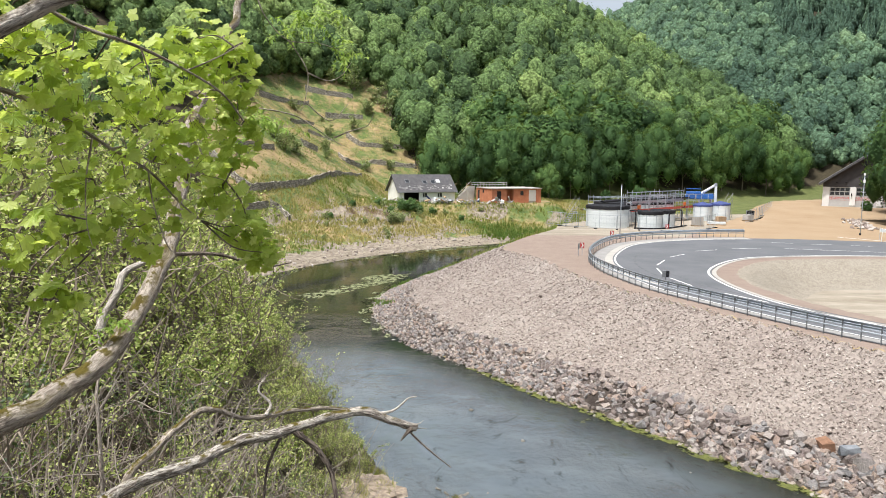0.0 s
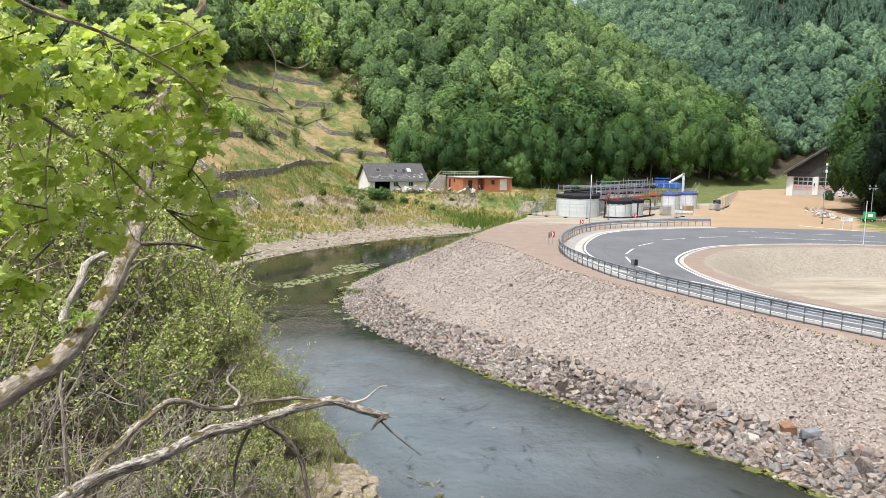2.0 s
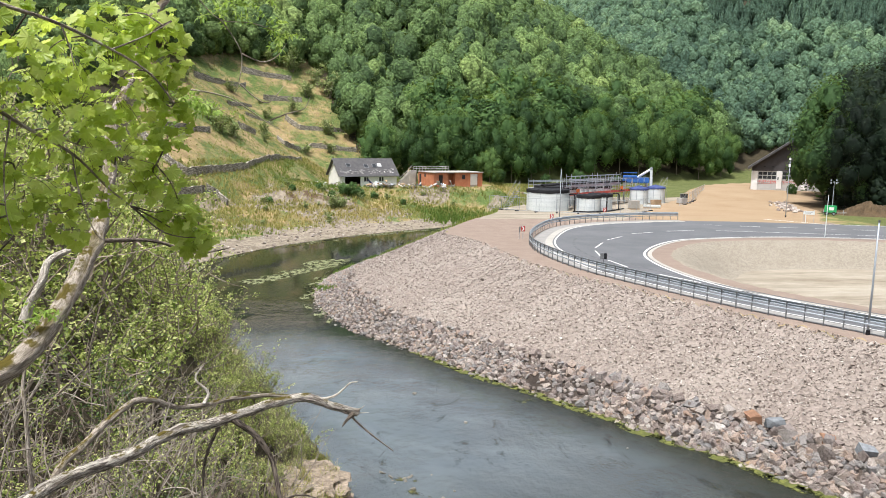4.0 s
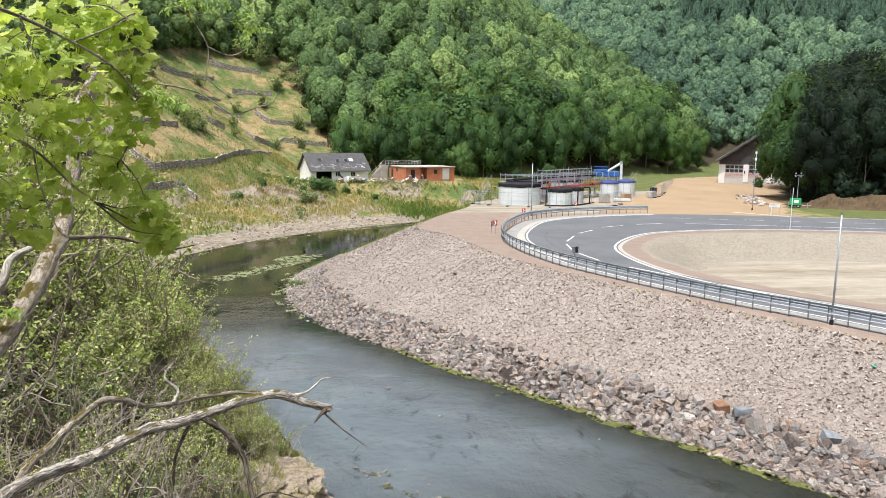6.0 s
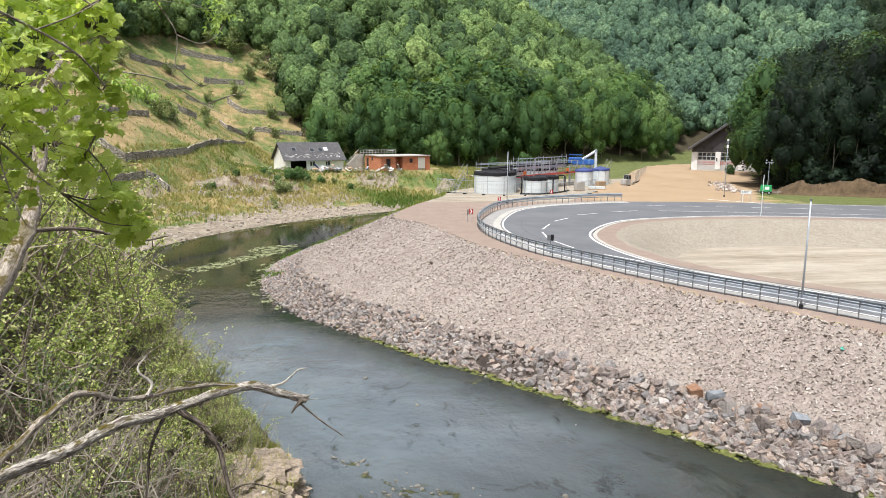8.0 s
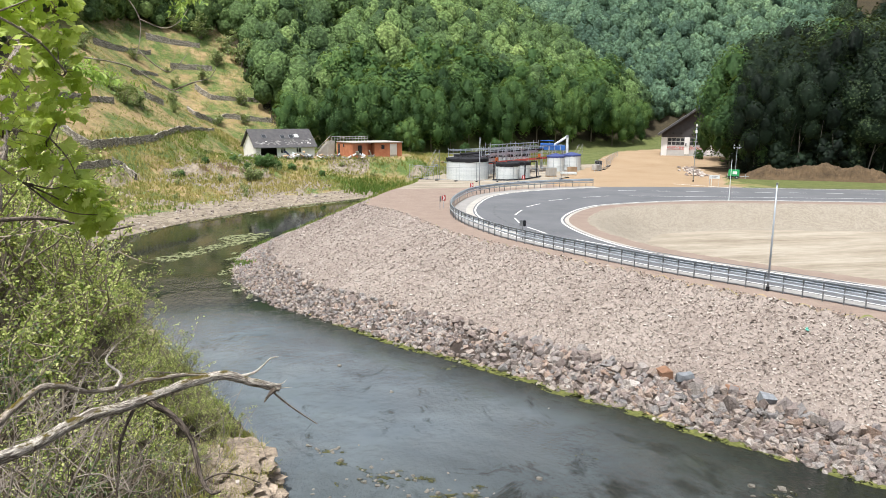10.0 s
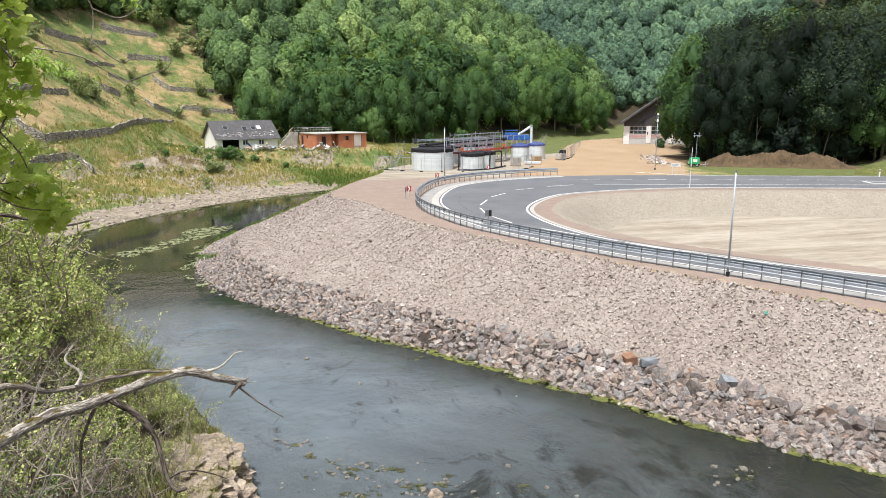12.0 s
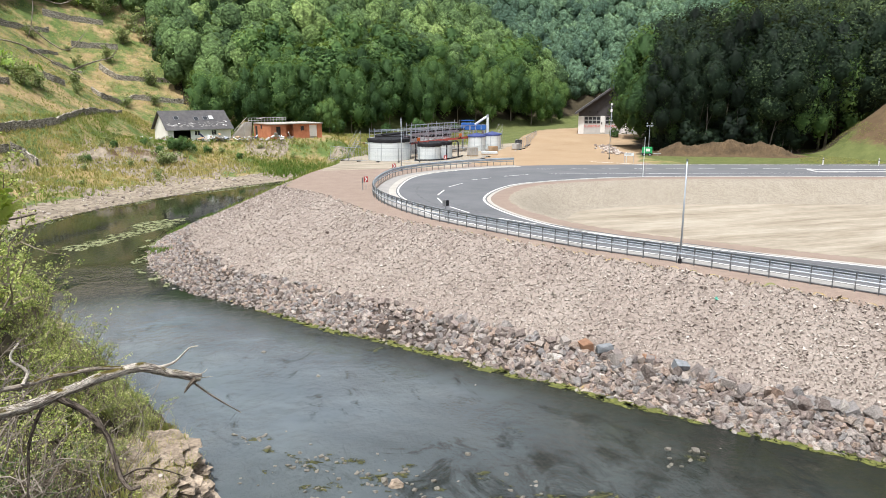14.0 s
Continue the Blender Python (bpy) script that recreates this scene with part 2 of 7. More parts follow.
def asphalt_mat():
    k = Nodes("asphalt", 0.85, 0.0, 0.3)
    k.color(k.ramp(k.math("ADD", k.math("MULTIPLY", k.noise(0.25, 4, 0.6), 0.6), k.math("MULTIPLY", k.noise(60.0, 2), 0.4)), (0.3, (0.095, 0.10, 0.108)), (0.7, (0.165, 0.17, 0.18))))
    k.bump(k.noise(120.0, 2), 0.2, 0.004)
    return k.m


def rock_mat():
    k = Nodes("quarry_rock", 0.8, 0.0, 0.35)
    v = k.math("ADD", k.math("MULTIPLY", k.island(), 0.7), k.math("MULTIPLY", k.lot(), 0.3))
    v = k.math("FRACT", k.math("MULTIPLY", v, 7.0), 0)
    tone = k.ramp(v, (0.0, (0.10, 0.078, 0.070)), (0.25, (0.255, 0.20, 0.18)), (0.45, (0.19, 0.19, 0.195)), (0.7, (0.40, 0.345, 0.305)), (0.85, (0.29, 0.19, 0.135)), (1.0, (0.50, 0.475, 0.445)))
    c = k.mix(k.step(k.noise(5.0, 6, 0.7), 0.35, 0.75), tone, k.mix(0.45, tone, (0.46, 0.42, 0.38)))
    k.color(k.mix(k.math("MULTIPLY", k.step(k.noise(8.0, 7, 0.75, (1, 1, 2.2), 0.6), 0.47, 0.38), 0.6), c, (0.07, 0.055, 0.048)))
    k.bump(k.math("ADD", k.noise(14.0, 5, 0.7), k.noise(4.0, 4, 0.6)), 0.9, 0.09)
    return k.m


M_GROUND, M_WATER, M_ASPHALT, M_ROCK = ground_mat(), water_mat(), asphalt_mat(), rock_mat()
M_TYRE = plain("tyre_rubber_mark", (0.060, 0.063, 0.068), (0.15, 0.155, 0.162), 1.2, 0.8)
M_PAINT = plain("road_paint", (0.62, 0.62, 0.60), (0.80, 0.80, 0.78), 2.0, 0.7)
M_KERB = plain("pale_concrete", (0.33, 0.31, 0.28), (0.46, 0.44, 0.40), 0.8, 0.9)
M_ZINC = plain("galvanised_steel", (0.30, 0.34, 0.38), (0.48, 0.52, 0.57), 1.5, 0.4, 0.35)
M_POST = plain("grey_steel", (0.16, 0.17, 0.18), (0.28, 0.29, 0.30), 2.0, 0.5, 0.5)
M_TANK = plain("tank_sheet", (0.56, 0.62, 0.64), (0.82, 0.86, 0.87), 0.7, 0.4, 0.15, 12.0, 0.3, 0.005, 0.4, (0.2, 0.2, 3))
M_BLACK = plain("black_sheet", (0.008, 0.008, 0.010), (0.026, 0.026, 0.030), 2.0, 0.65, 0.0, 6.0, 0.8, 0.06, 0.25)
M_BLUE = plain("blue_paint", (0.02, 0.10, 0.36), (0.05, 0.18, 0.50), 2.0, 0.45)
M_TARP = plain("blue_tarpaulin", (0.02, 0.035, 0.13), (0.07, 0.095, 0.26), 2.0, 0.6)
M_RED = plain("red_paint", (0.48, 0.07, 0.055), (0.66, 0.14, 0.11), 2.0, 0.6)
M_SIGNRED = plain("sign_red", (0.30, 0.022, 0.028), (0.42, 0.05, 0.05), 2.0, 0.5)
M_ORANGE = plain("orange_plastic", (0.75, 0.16, 0.03), (0.85, 0.25, 0.06), 2.0, 0.5)
M_TURQUOISE = plain("turquoise_plastic", (0.10, 0.42, 0.33), (0.18, 0.58, 0.46), 6.0, 0.5)
M_GREEN = plain("green_paint", (0.02, 0.30, 0.10), (0.05, 0.42, 0.16), 2.0, 0.45)
M_WHITE = plain("white_render", (0.70, 0.70, 0.69), (0.84, 0.84, 0.83), 0.7, 0.9)
M_BARESLATE = plain("stripped_slate", (0.16, 0.155, 0.15), (0.36, 0.35, 0.34), 2.0, 0.85)
M_GATE = plain("grey_white_gate", (0.42, 0.42, 0.42), (0.54, 0.54, 0.53), 1.0, 0.6)
M_DARKWALL = plain("dark_cladding", (0.045, 0.042, 0.045), (0.075, 0.07, 0.072), 1.0, 0.8)
M_ROOF = plain("slate_roof", (0.05, 0.05, 0.055), (0.11, 0.105, 0.105), 1.2, 0.75, 0.0, 9.0)
M_BRICK = plain("brick_block", (0.36, 0.12, 0.06), (0.52, 0.22, 0.12), 1.0, 0.9, 0.0, 6.0)
M_GLASSY = plain("dark_glass", (0.02, 0.025, 0.03), (0.05, 0.055, 0.06), 1.0, 0.15)
# near-black for rooms and doorways: indoor shade put into the colour
M_INSIDE = plain("dark_inside", (0.02, 0.019, 0.018), (0.05, 0.045, 0.04), 1.0, 0.9)
M_WOOD = plain("raw_timber", (0.28, 0.19, 0.11), (0.46, 0.34, 0.22), 1.5, 0.85)
M_GREYWOOD = plain("rubble", (0.30, 0.29, 0.27), (0.55, 0.53, 0.50), 1.5, 0.9)
M_BARK = plain("bark", (0.10, 0.08, 0.06), (0.30, 0.25, 0.19), 2.0, 0.95, 0.0, 25.0, 0.8, 0.02)
M_EARTH = plain("dug_earth", (0.046, 0.031, 0.017), (0.135, 0.092, 0.050), 0.8, 0.95, 0.0, 5.0, 0.9, 0.08)
M_BARE = plain("grey_bare_wood", (0.16, 0.14, 0.115), (0.34, 0.30, 0.25), 1.5, 0.95)


def wall_mat():
    k = Nodes("dry_stone_wall", 0.95, 0.0, 0.2)
    gap = k.cells(2.6, "DISTANCE_TO_EDGE", (1, 1, 2))
    tone = k.ramp(k.cells(2.6, "F1", (1, 1, 2), "Color"), (0.2, (0.24, 0.215, 0.18)), (0.8, (0.54, 0.50, 0.43)))
    k.color(k.mix(k.step(gap, 0.02, 0.08), (0.05, 0.045, 0.035), k.mix(k.step(k.noise(0.8, 5), 0.55, 0.75), tone, (0.18, 0.16, 0.09))))
    k.bump(gap, 0.8, 0.1)
    return k.m


M_WALL = wall_mat()
M_SHOULDER = plain("gravel_shoulder", (0.22, 0.215, 0.205), (0.34, 0.33, 0.315), 1.0, 0.95)
# paler and bluer than the near leaves: distance haze put into the leaf colour
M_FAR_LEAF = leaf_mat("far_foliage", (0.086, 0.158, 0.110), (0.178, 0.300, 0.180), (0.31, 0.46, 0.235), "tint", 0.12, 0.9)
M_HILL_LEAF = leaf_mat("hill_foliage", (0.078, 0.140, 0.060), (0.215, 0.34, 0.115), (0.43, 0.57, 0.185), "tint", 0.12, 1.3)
M_TREE_LEAF = leaf_mat("tree_foliage", (0.029, 0.064, 0.027), (0.082, 0.162, 0.054), (0.205, 0.31, 0.09))
# near-black to light leaf tones: shaded interior and lit tops put into the colour
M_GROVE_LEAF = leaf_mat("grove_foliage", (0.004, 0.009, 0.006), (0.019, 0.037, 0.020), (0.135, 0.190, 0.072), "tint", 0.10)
M_GRASS = leaf_mat("rough_grass", (0.10, 0.19, 0.045), (0.26, 0.29, 0.09), (0.52, 0.42, 0.19), "tint", 0.4)
M_SCRUB = leaf_mat("scrub_leaf", (0.15, 0.21, 0.09), (0.28, 0.35, 0.15), (0.43, 0.48, 0.23), "leaf", 0.3)

# ---- the lie of the land (plan lines in metres; z = 0 is the road, the river lies at WATER) ----
WATER = -5.0
TOE = spline([(60, -38), (42, -4), (32, 10), (24.7, 19.1), (20.8, 23.3), (17.7, 27.5), (13.9, 32.5), (9.2, 38.5), (5.2, 43.4), (0.9, 49.0), (-3.1, 54.5), (-6.2, 63.4), (-6.6, 71), (-4.6, 80), (2, 94), (12, 109), (26, 124)], 1.5)
BANK = spline([(46, -45), (22, 0), (9, 13), (1, 20), (-1.4, 24.6), (-2.0, 28), (-2.8, 31), (-4.6, 35), (-8.5, 43.5), (-12.5, 52.5), (-15.5, 63), (-21, 75), (-22.5, 83), (-20.2, 89), (-14, 100), (-3.6, 111.5), (8.8, 121), (24, 130)], 1.5)
RIVER = np.vstack([TOE, BANK[::-1]])
CREST = spline([(68, -42), (48, -8), (36, 10), (28.4, 23.1), (23.6, 31.9), (17.7, 41.8), (11.8, 52.2), (9.4, 59.5), (6.6, 70), (7.0, 77), (10.5, 87), (15.3, 97), (18.5, 106), (30, 119)], 1.5)
PLATFORM = np.vstack([CREST, [(60, 150), (110, 185), (260, 185), (260, -42)]])
RIM = spline([(64, 2), (46, 17.5), (35.6, 29.6), (30.6, 35.6), (26.4, 41.4), (23.8, 47.6), (23.3, 54.4), (24.8, 60.2), (29.0, 66.0), (34.0, 68.7), (44, 69.5), (56, 66.6), (72, 61.2), (110, 48)], 1.0)
RIDGES = [
    ([(-150, -10, 60), (-160, 90, 84), (-158, 190, 104), (-150, 330, 140)], 0.70),
    ([(-150, 330, 140), (-60, 372, 136), (0, 332, 104), (49, 326, 70)], 0.68),
    ([(49, 326, 70), (86, 308, 44), (108, 290, 23), (124, 236, 3)], 0.52),
    ([(40, 560, 60), (112, 528, 98), (139, 501, 117), (210, 431, 150), (330, 470, 190), (520, 430, 230)], 0.72),
    ([(-200, 800, 190), (60, 900, 166), (181, 880, 171), (320, 900, 205), (700, 800, 300)], 0.5),
    ([(122, 172, 8), (150, 150, 28), (200, 125, 62), (300, 90, 110)], 0.86),
    ([(136, 80, 19), (175, 72, 44), (240, 60, 90)], 0.58),
    ([(104, 83, 12), (120, 81, 19), (140, 80, 24)], 0.85),
    ([(-60, -60, 32), (20, -90, 36), (120, -160, 60), (300, -120, 90), (420, 60, 120)], 0.5),
]


def hills(x, y):
    best = np.full(x.shape, -1e9)
    for pts, slope in RIDGES:
        for (ax, ay, az_), (bx, by, bz) in zip(pts[:-1], pts[1:]):
            vx, vy = bx - ax, by - ay
            t = np.clip(((x - ax) * vx + (y - ay) * vy) / (vx * vx + vy * vy), 0, 1)
            best = np.maximum(best, az_ + (bz - az_) * t - slope * np.hypot(x - ax - t * vx, y - ay - t * vy))
    return best


def land(x, y):
    """Height of the ground, and what it is made of."""
    x, y = np.asarray(x, float), np.asarray(y, float)
    wet, top = inside(x, y, RIVER), inside(x, y, PLATFORM)
    dt, db, dc, dr = far_from(x, y, TOE), far_from(x, y, BANK), far_from(x, y, CREST), far_from(x, y, RIM)
    hollow = inside(x, y, np.vstack([RIM, [(150, 0)]]))
    # engineered slope between river and platform
    fill = np.where(top, 0.0, WATER * dc / (dc + dt + 1e-6))
    # natural bank: shingle beach and rough meadow far off, steep wooded bank close by
    lump = rough(x, y, 9.0)
    meadow = np.interp(db, [0, 1.5, 8, 14, 22, 32, 90], [-5, -4.7, -4.0, -2.8, -1.0, 0.7, 1.2]) + 0.35 * lump * ease(3, 14, db)
    steep = np.interp(db, [0, 1.0, 3.5, 8, 14, 20, 40], [-5, -4.2, -2.6, 0.2, 4.6, 7.4, 17]) + 0.5 * lump * ease(1, 8, db)
    steep = np.where(np.hypot(x, y + 1) < 6, np.minimum(steep, 7.4), steep)
    bank = meadow + (steep - meadow) * ease(86, 60, y + 0.4 * x)
    w = db ** 4 / (db ** 4 + dt ** 4 + 1e-9)
    z = np.where(top, 0.0, bank + (fill - bank) * np.where(dt < 40, w, ease(0, 60, dt) * w))
    z = np.where(wet, WATER - np.minimum(0.9, 0.35 * np.minimum(dt, db)) - 0.05, z)
    z = np.where(top & hollow, -2.1 * ease(0.8, 6.0, dr) + 0.12 * lump * ease(3, 9, dr), z)
    shelf = ease(-25, -20, x) * ease(-2, -7, x) * ~top * ~wet
    z = z + 0.7 * shelf * rough(x, y, 4.5) * ease(106, 114, y)
    z = z + 1.5 * shelf * ease(-0.9, 0.9, y - 129.5 - 0.25 * (x + 14) + 2.2 * rough(x, y, 5.0)) * ease(146, 140, y)
    heap = far_from(x, y, np.array([(68.0, 97.0), (76.0, 93.4), (84.0, 89.0)]))
    z = z + np.where(top, 0.9 * ease(122, 136, y) * ease(52, 62, x), 0)
    pad = ease(-22, -14, x) * ease(27, 23, x) * ease(141, 146, y) * ease(172, 164, y)
    z = z + (0.5 - z) * pad * ~top
    rise = hills(x, y) + 3.0 * rough(x, y, 45.0) * ease(0, 20, hills(x, y))
    hill = ease(-3, 3, rise - z) * np.where(wet, 0, 1)
    z = z + np.maximum(0, rise - z) * hill
    bank_side = (x > 84) & (y < 1.02 * x) & (y > 60)
    kind = {
        "verge": np.maximum(0.8 * (bank_side & (rise > -2) & (rise < 12)) + 0.75 * (x > 30) * (y > 124) * (y < 240) * (x < 0.62 * y), 1.0 * (top & (x > 56) & (y > 85.6 - 0.308 * (x - 50)) & (y < 104 - 0.3 * (x - 62)) & (x > 62)), 0.6 * np.maximum.reduce([np.exp(-(((x - a) * 0.9 + (y - b) * 0.3) / w) ** 4 - (((y - b) - (x - a) * 0.35) / d) ** 4) for a, b, w, d in ((-16, 198, 9, 4), (-16, 187.5, 8, 3), (-34, 143, 3, 6))]) * (rise > 1)),
        "stony": ease(-0.5, 0.5, dc) * (~top & ~wet) * (w > 0.5) * (dt < 40) + 0.0,
        "brown": (top & (y < 106 - 0.22 * x) & ~(hollow & (dr > 0.9)) & ~((x > 57) & (y > 85.6 - 0.308 * (x - 50)))) * ease(1.5, 0.3, rise),
        "earth": 0.62 * bank_side * ease(1.0, 3.0, rise + 1.5 * lump) * ease(13, 9, rise) + np.maximum(np.exp(-(heap / 3.6) ** 4), np.exp(-(far_from(x, y, np.array([(73.0, 117.0), (69.5, 106.0), (68.5, 100.0)])) / 2.4) ** 4)) * top + 0.75 * shelf * np.exp(-((y - 129.5 - 0.25 * (x + 14) + 2.2 * rough(x, y, 5.0)) / 1.1) ** 2),
        # strip under the riprap that takes the painted crevice shade
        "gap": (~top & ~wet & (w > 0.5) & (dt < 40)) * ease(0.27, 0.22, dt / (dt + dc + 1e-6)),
        "pale": (top & hollow) * ease(0.5, 0.9, dr) + (top & (y > 88.8 - 0.05 * (x - 16)) & (x < 33 + 0.62 * (y - 92)) & (y < 128)) * 1.0,
        "rubbly": (top & hollow) * ease(0.5, 0.9, dr) * ease(6.6, 5.6, dr) * ease(40, 52, y) * 0.9,
        "sand": (top & (y > 88 - 0.29 * (x - 38)) & (x > 33) & (x - 0.62 * (y - 92) > 33 + 0.0) & (x < 60 + 0.62 * (y - 92)) & (y < 168)) * ease(1.5, 0, rise),
        "shingle": (~top & ~wet & (w < 0.5)) * (0.95 * ease(9, 3, db + 3 * lump) + 0.75 * ease(34, 16, db) * ease(0.05, 0.4, lump) + 0.9 * ease(-25, -20, x) * ease(-3, -9, x) * ease(118, 124, y) * ease(141, 137, y) * ease(-0.55, -0.2, rough(x, y, 6.0))) * ease(60, 80, y),
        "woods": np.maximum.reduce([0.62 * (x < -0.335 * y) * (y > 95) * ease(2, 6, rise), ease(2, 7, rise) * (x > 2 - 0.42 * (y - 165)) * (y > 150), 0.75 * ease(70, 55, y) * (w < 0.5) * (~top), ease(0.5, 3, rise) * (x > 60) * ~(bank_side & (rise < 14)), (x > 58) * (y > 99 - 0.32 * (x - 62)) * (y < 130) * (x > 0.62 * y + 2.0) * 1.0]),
    }
    return z, kind


def spaced(lo, hi, step, end_lo, end_hi, growth=1.10):
    mid = np.arange(lo, hi, step)
    up, down, s = [hi], [lo], step
    while up[-1] < end_hi:
        s *= growth
        up.append(up[-1] + s)
    s = step
    while down[-1] > end_lo:
        s *= growth
        down.append(down[-1] - s)
    return np.concatenate([down[:0:-1], mid, up])


def build_ground():
    gx, gy = spaced(-26, 50, 0.5, -1500, 1500, 1.075), spaced(12, 112, 0.5, -600, 2400, 1.065)
    x, y = np.meshgrid(gx, gy)
    z, kind = land(x, y)
    nx, ny = len(gx), len(gy)
    i = np.arange(nx * ny).reshape(ny, nx)
    faces = np.stack([i[:-1, :-1], i[:-1, 1:], i[1:, 1:], i[1:, :-1]], -1).reshape(-1, 4)
    me = mesh_from("ground", np.stack([x, y, z], -1).reshape(-1, 3), faces, smooth=True)
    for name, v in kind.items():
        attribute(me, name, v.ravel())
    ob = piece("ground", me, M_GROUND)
    return tagged(ob, "valley ground with gravel embankment, meadow and wooded slopes", "ground", kind="structure")


build_ground()


def strip(left, right, z=0.0, across=1):
    """A ribbon mesh between two plan lines with as many points each."""
    n = len(left)
    k = np.linspace(0, 1, across + 1)[None, :, None]
    p = left[:, None, :2] * (1 - k) + right[:, None, :2] * k
    v = np.concatenate([p, np.full(p.shape[:2] + (1,), z)], -1).reshape(-1, 3)
    i = np.arange(n * (across + 1)).reshape(n, across + 1)
    return v, np.stack([i[:-1, :-1], i[1:, :-1], i[1:, 1:], i[:-1, 1:]], -1).reshape(-1, 4)


def build_water():
    gx, gy = np.arange(-30, 75, 1.5), np.arange(-50, 140, 1.5)
    x, y = np.meshgrid(gx, gy)
    i = np.arange(x.size).reshape(x.shape)
    faces = np.stack([i[:-1, :-1], i[:-1, 1:], i[1:, 1:], i[1:, :-1]], -1).reshape(-1, 4)
    cx, cy = x.ravel()[faces].mean(1), y.ravel()[faces].mean(1)
    keep = inside(cx, cy, RIVER) | (far_from(cx, cy, np.vstack([RIVER, RIVER[:1]])) < 2.2)
    me = mesh_from("water", np.stack([x, y, np.full(x.shape, WATER)], -1).reshape(-1, 3), faces[keep], smooth=True)
    # fades beside the rocks and to the right: dark bank reflection put into colour
    attribute(me, "sky_shoal", (ease(60, 46, y + 3 * rough(x, y, 9.0)) * (0.85 + 0.35 * rough(x, y, 14.0)) * ease(25, 9, x + 0.3 * (y - 20)) * (0.45 + 0.55 * ease(22, 33, y)) * ease(0.3, 4.5, far_from(x, y, TOE))).ravel())
    attribute(me, "riffle", (0.8 * ease(46, 51, y) * ease(66, 58, y) * ease(-0.3, 0.4, rough(x, y, 7.0)) + 0.5 * ease(30, 20, y) * ease(6, 14, x)).ravel())
    attribute(me, "weedy", (0.12 * ease(30, 20, y) * ease(2, 8, x) - 0.03 * ease(30, 40, y) + 0.06 * ease(48, 58, y)).ravel())
    tagged(piece("water", me, M_WATER), "shallow grey-green river water with dark weed", "water", kind="structure")


build_water()

# ---- road: a hairpin round the hollow ----
OUTER = along(spline([(62, -22), (44, 6), (35.6, 17.5), (29.4, 27.0), (25.3, 33.8), (21.3, 39.7), (17.1, 48.4), (15.6, 53.0), (14.8, 60.0), (15.4, 66.0), (17.6, 72.4), (21.0, 78.6), (26.0, 82.8), (31.5, 85.2), (38, 86.6), (50, 85.0), (87, 73.6), (140, 57)], 0.6), 1.0)[0]
INNER_CTRL = [(74, -18), (57, 4), (45, 15.4), (34.7, 28.4), (29.5, 34.5), (25.3, 40.4), (22.6, 46.8), (22.0, 54.4), (23.5, 60.6), (28.2, 67.0), (33.6, 69.8), (44.2, 70.9), (57, 67.9), (74, 62.3), (130, 43)]
INNER = along(spline(INNER_CTRL, 0.6), 1.0)[0]


def match(line, n):
    s = np.concatenate([[0], np.cumsum(np.linalg.norm(np.diff(line, axis=0), axis=1))])
    u = np.linspace(0, s[-1], n)
    return np.stack([np.interp(u, s, line[:, 0]), np.interp(u, s, line[:, 1])], 1)


def build_road():
    v, f = strip(match(OUTER, 160), match(INNER, 160), 0.035, 6)
    # a skirt along both edges gives the slab its thickness
    bm = bmesh.new()
    vs = [bm.verts.new(p) for p in v]
    for q in f:
        bm.faces.new([vs[i] for i in q])
    edge = [e for e in bm.edges if e.is_boundary]
    ext = bmesh.ops.extrude_edge_only(bm, edges=edge)
    bmesh.ops.translate(bm, vec=(0, 0, -0.12), verts=[g for g in ext["geom"] if isinstance(g, bmesh.types.BMVert)])
    bmesh.ops.recalc_face_normals(bm, faces=bm.faces)
    road = part("road", bm, M_ASPHALT)
    tagged(road, "new dark grey asphalt road bending round a hairpin", "road", kind="structure")

    def line(name, plan, a, b, z, material, label):
        v_, f_ = strip(aside(plan, a), aside(plan, b), z)
        me = mesh_from(name, v_, f_)
        return tagged(piece(name, me, material), label, "road marking", kind="structure")

    line("trim_outer_edge", OUTER[:100], -0.02, -0.16, 0.041, M_PAINT, "white painted edge line")
    line("trim_inner_edge", INNER, 0.12, 0.32, 0.041, M_PAINT, "white painted edge line")
    line("trim_gutter", INNER, -0.40, -0.05, 0.03, M_KERB, "pale concrete gutter strip")


build_road()

# ---- guard rail ----
RAIL = along(spline([(60, -27), (42, 3), (34.0, 16.8), (28.5, 26.0), (24.4, 32.9), (20.4, 39.1), (16.1, 48.1), (14.5, 52.8), (13.4, 60.0), (13.9, 66.4), (16.1, 73.4), (19.6, 80.2), (24.6, 84.6), (30.4, 87.0), (35.5, 88.2), (38.0, 88.3)], 0.5), 1.0)


def sweep(line, profile, name, material, parent, label="", closed=True):
    """Sweeps a profile (sideways, up) along a plan line with heights."""
    p = np.asarray(line, float)
    d = np.gradient(p[:, :2], axis=0)
    d /= np.linalg.norm(d, axis=1)[:, None]
    side = np.stack([d[:, 1], -d[:, 0]], 1)
    prof = np.array(profile, float)
    n, m = len(p), len(prof)
    v = np.empty((n, m, 3))
    v[..., :2] = p[:, None, :2] + side[:, None, :] * prof[None, :, :1]
    v[..., 2] = p[:, None, 2] + prof[None, :, 1]
    i = np.arange(n * m).reshape(n, m)
    j = np.roll(i, -1, 1) if closed else i[:, 1:]
    i0 = i if closed else i[:, :-1]
    f = np.stack([i0[:-1], i0[1:], j[1:], j[:-1]], -1).reshape(-1, 4)
    return piece(name, mesh_from(name, v.reshape(-1, 3), f), material, parent, label)


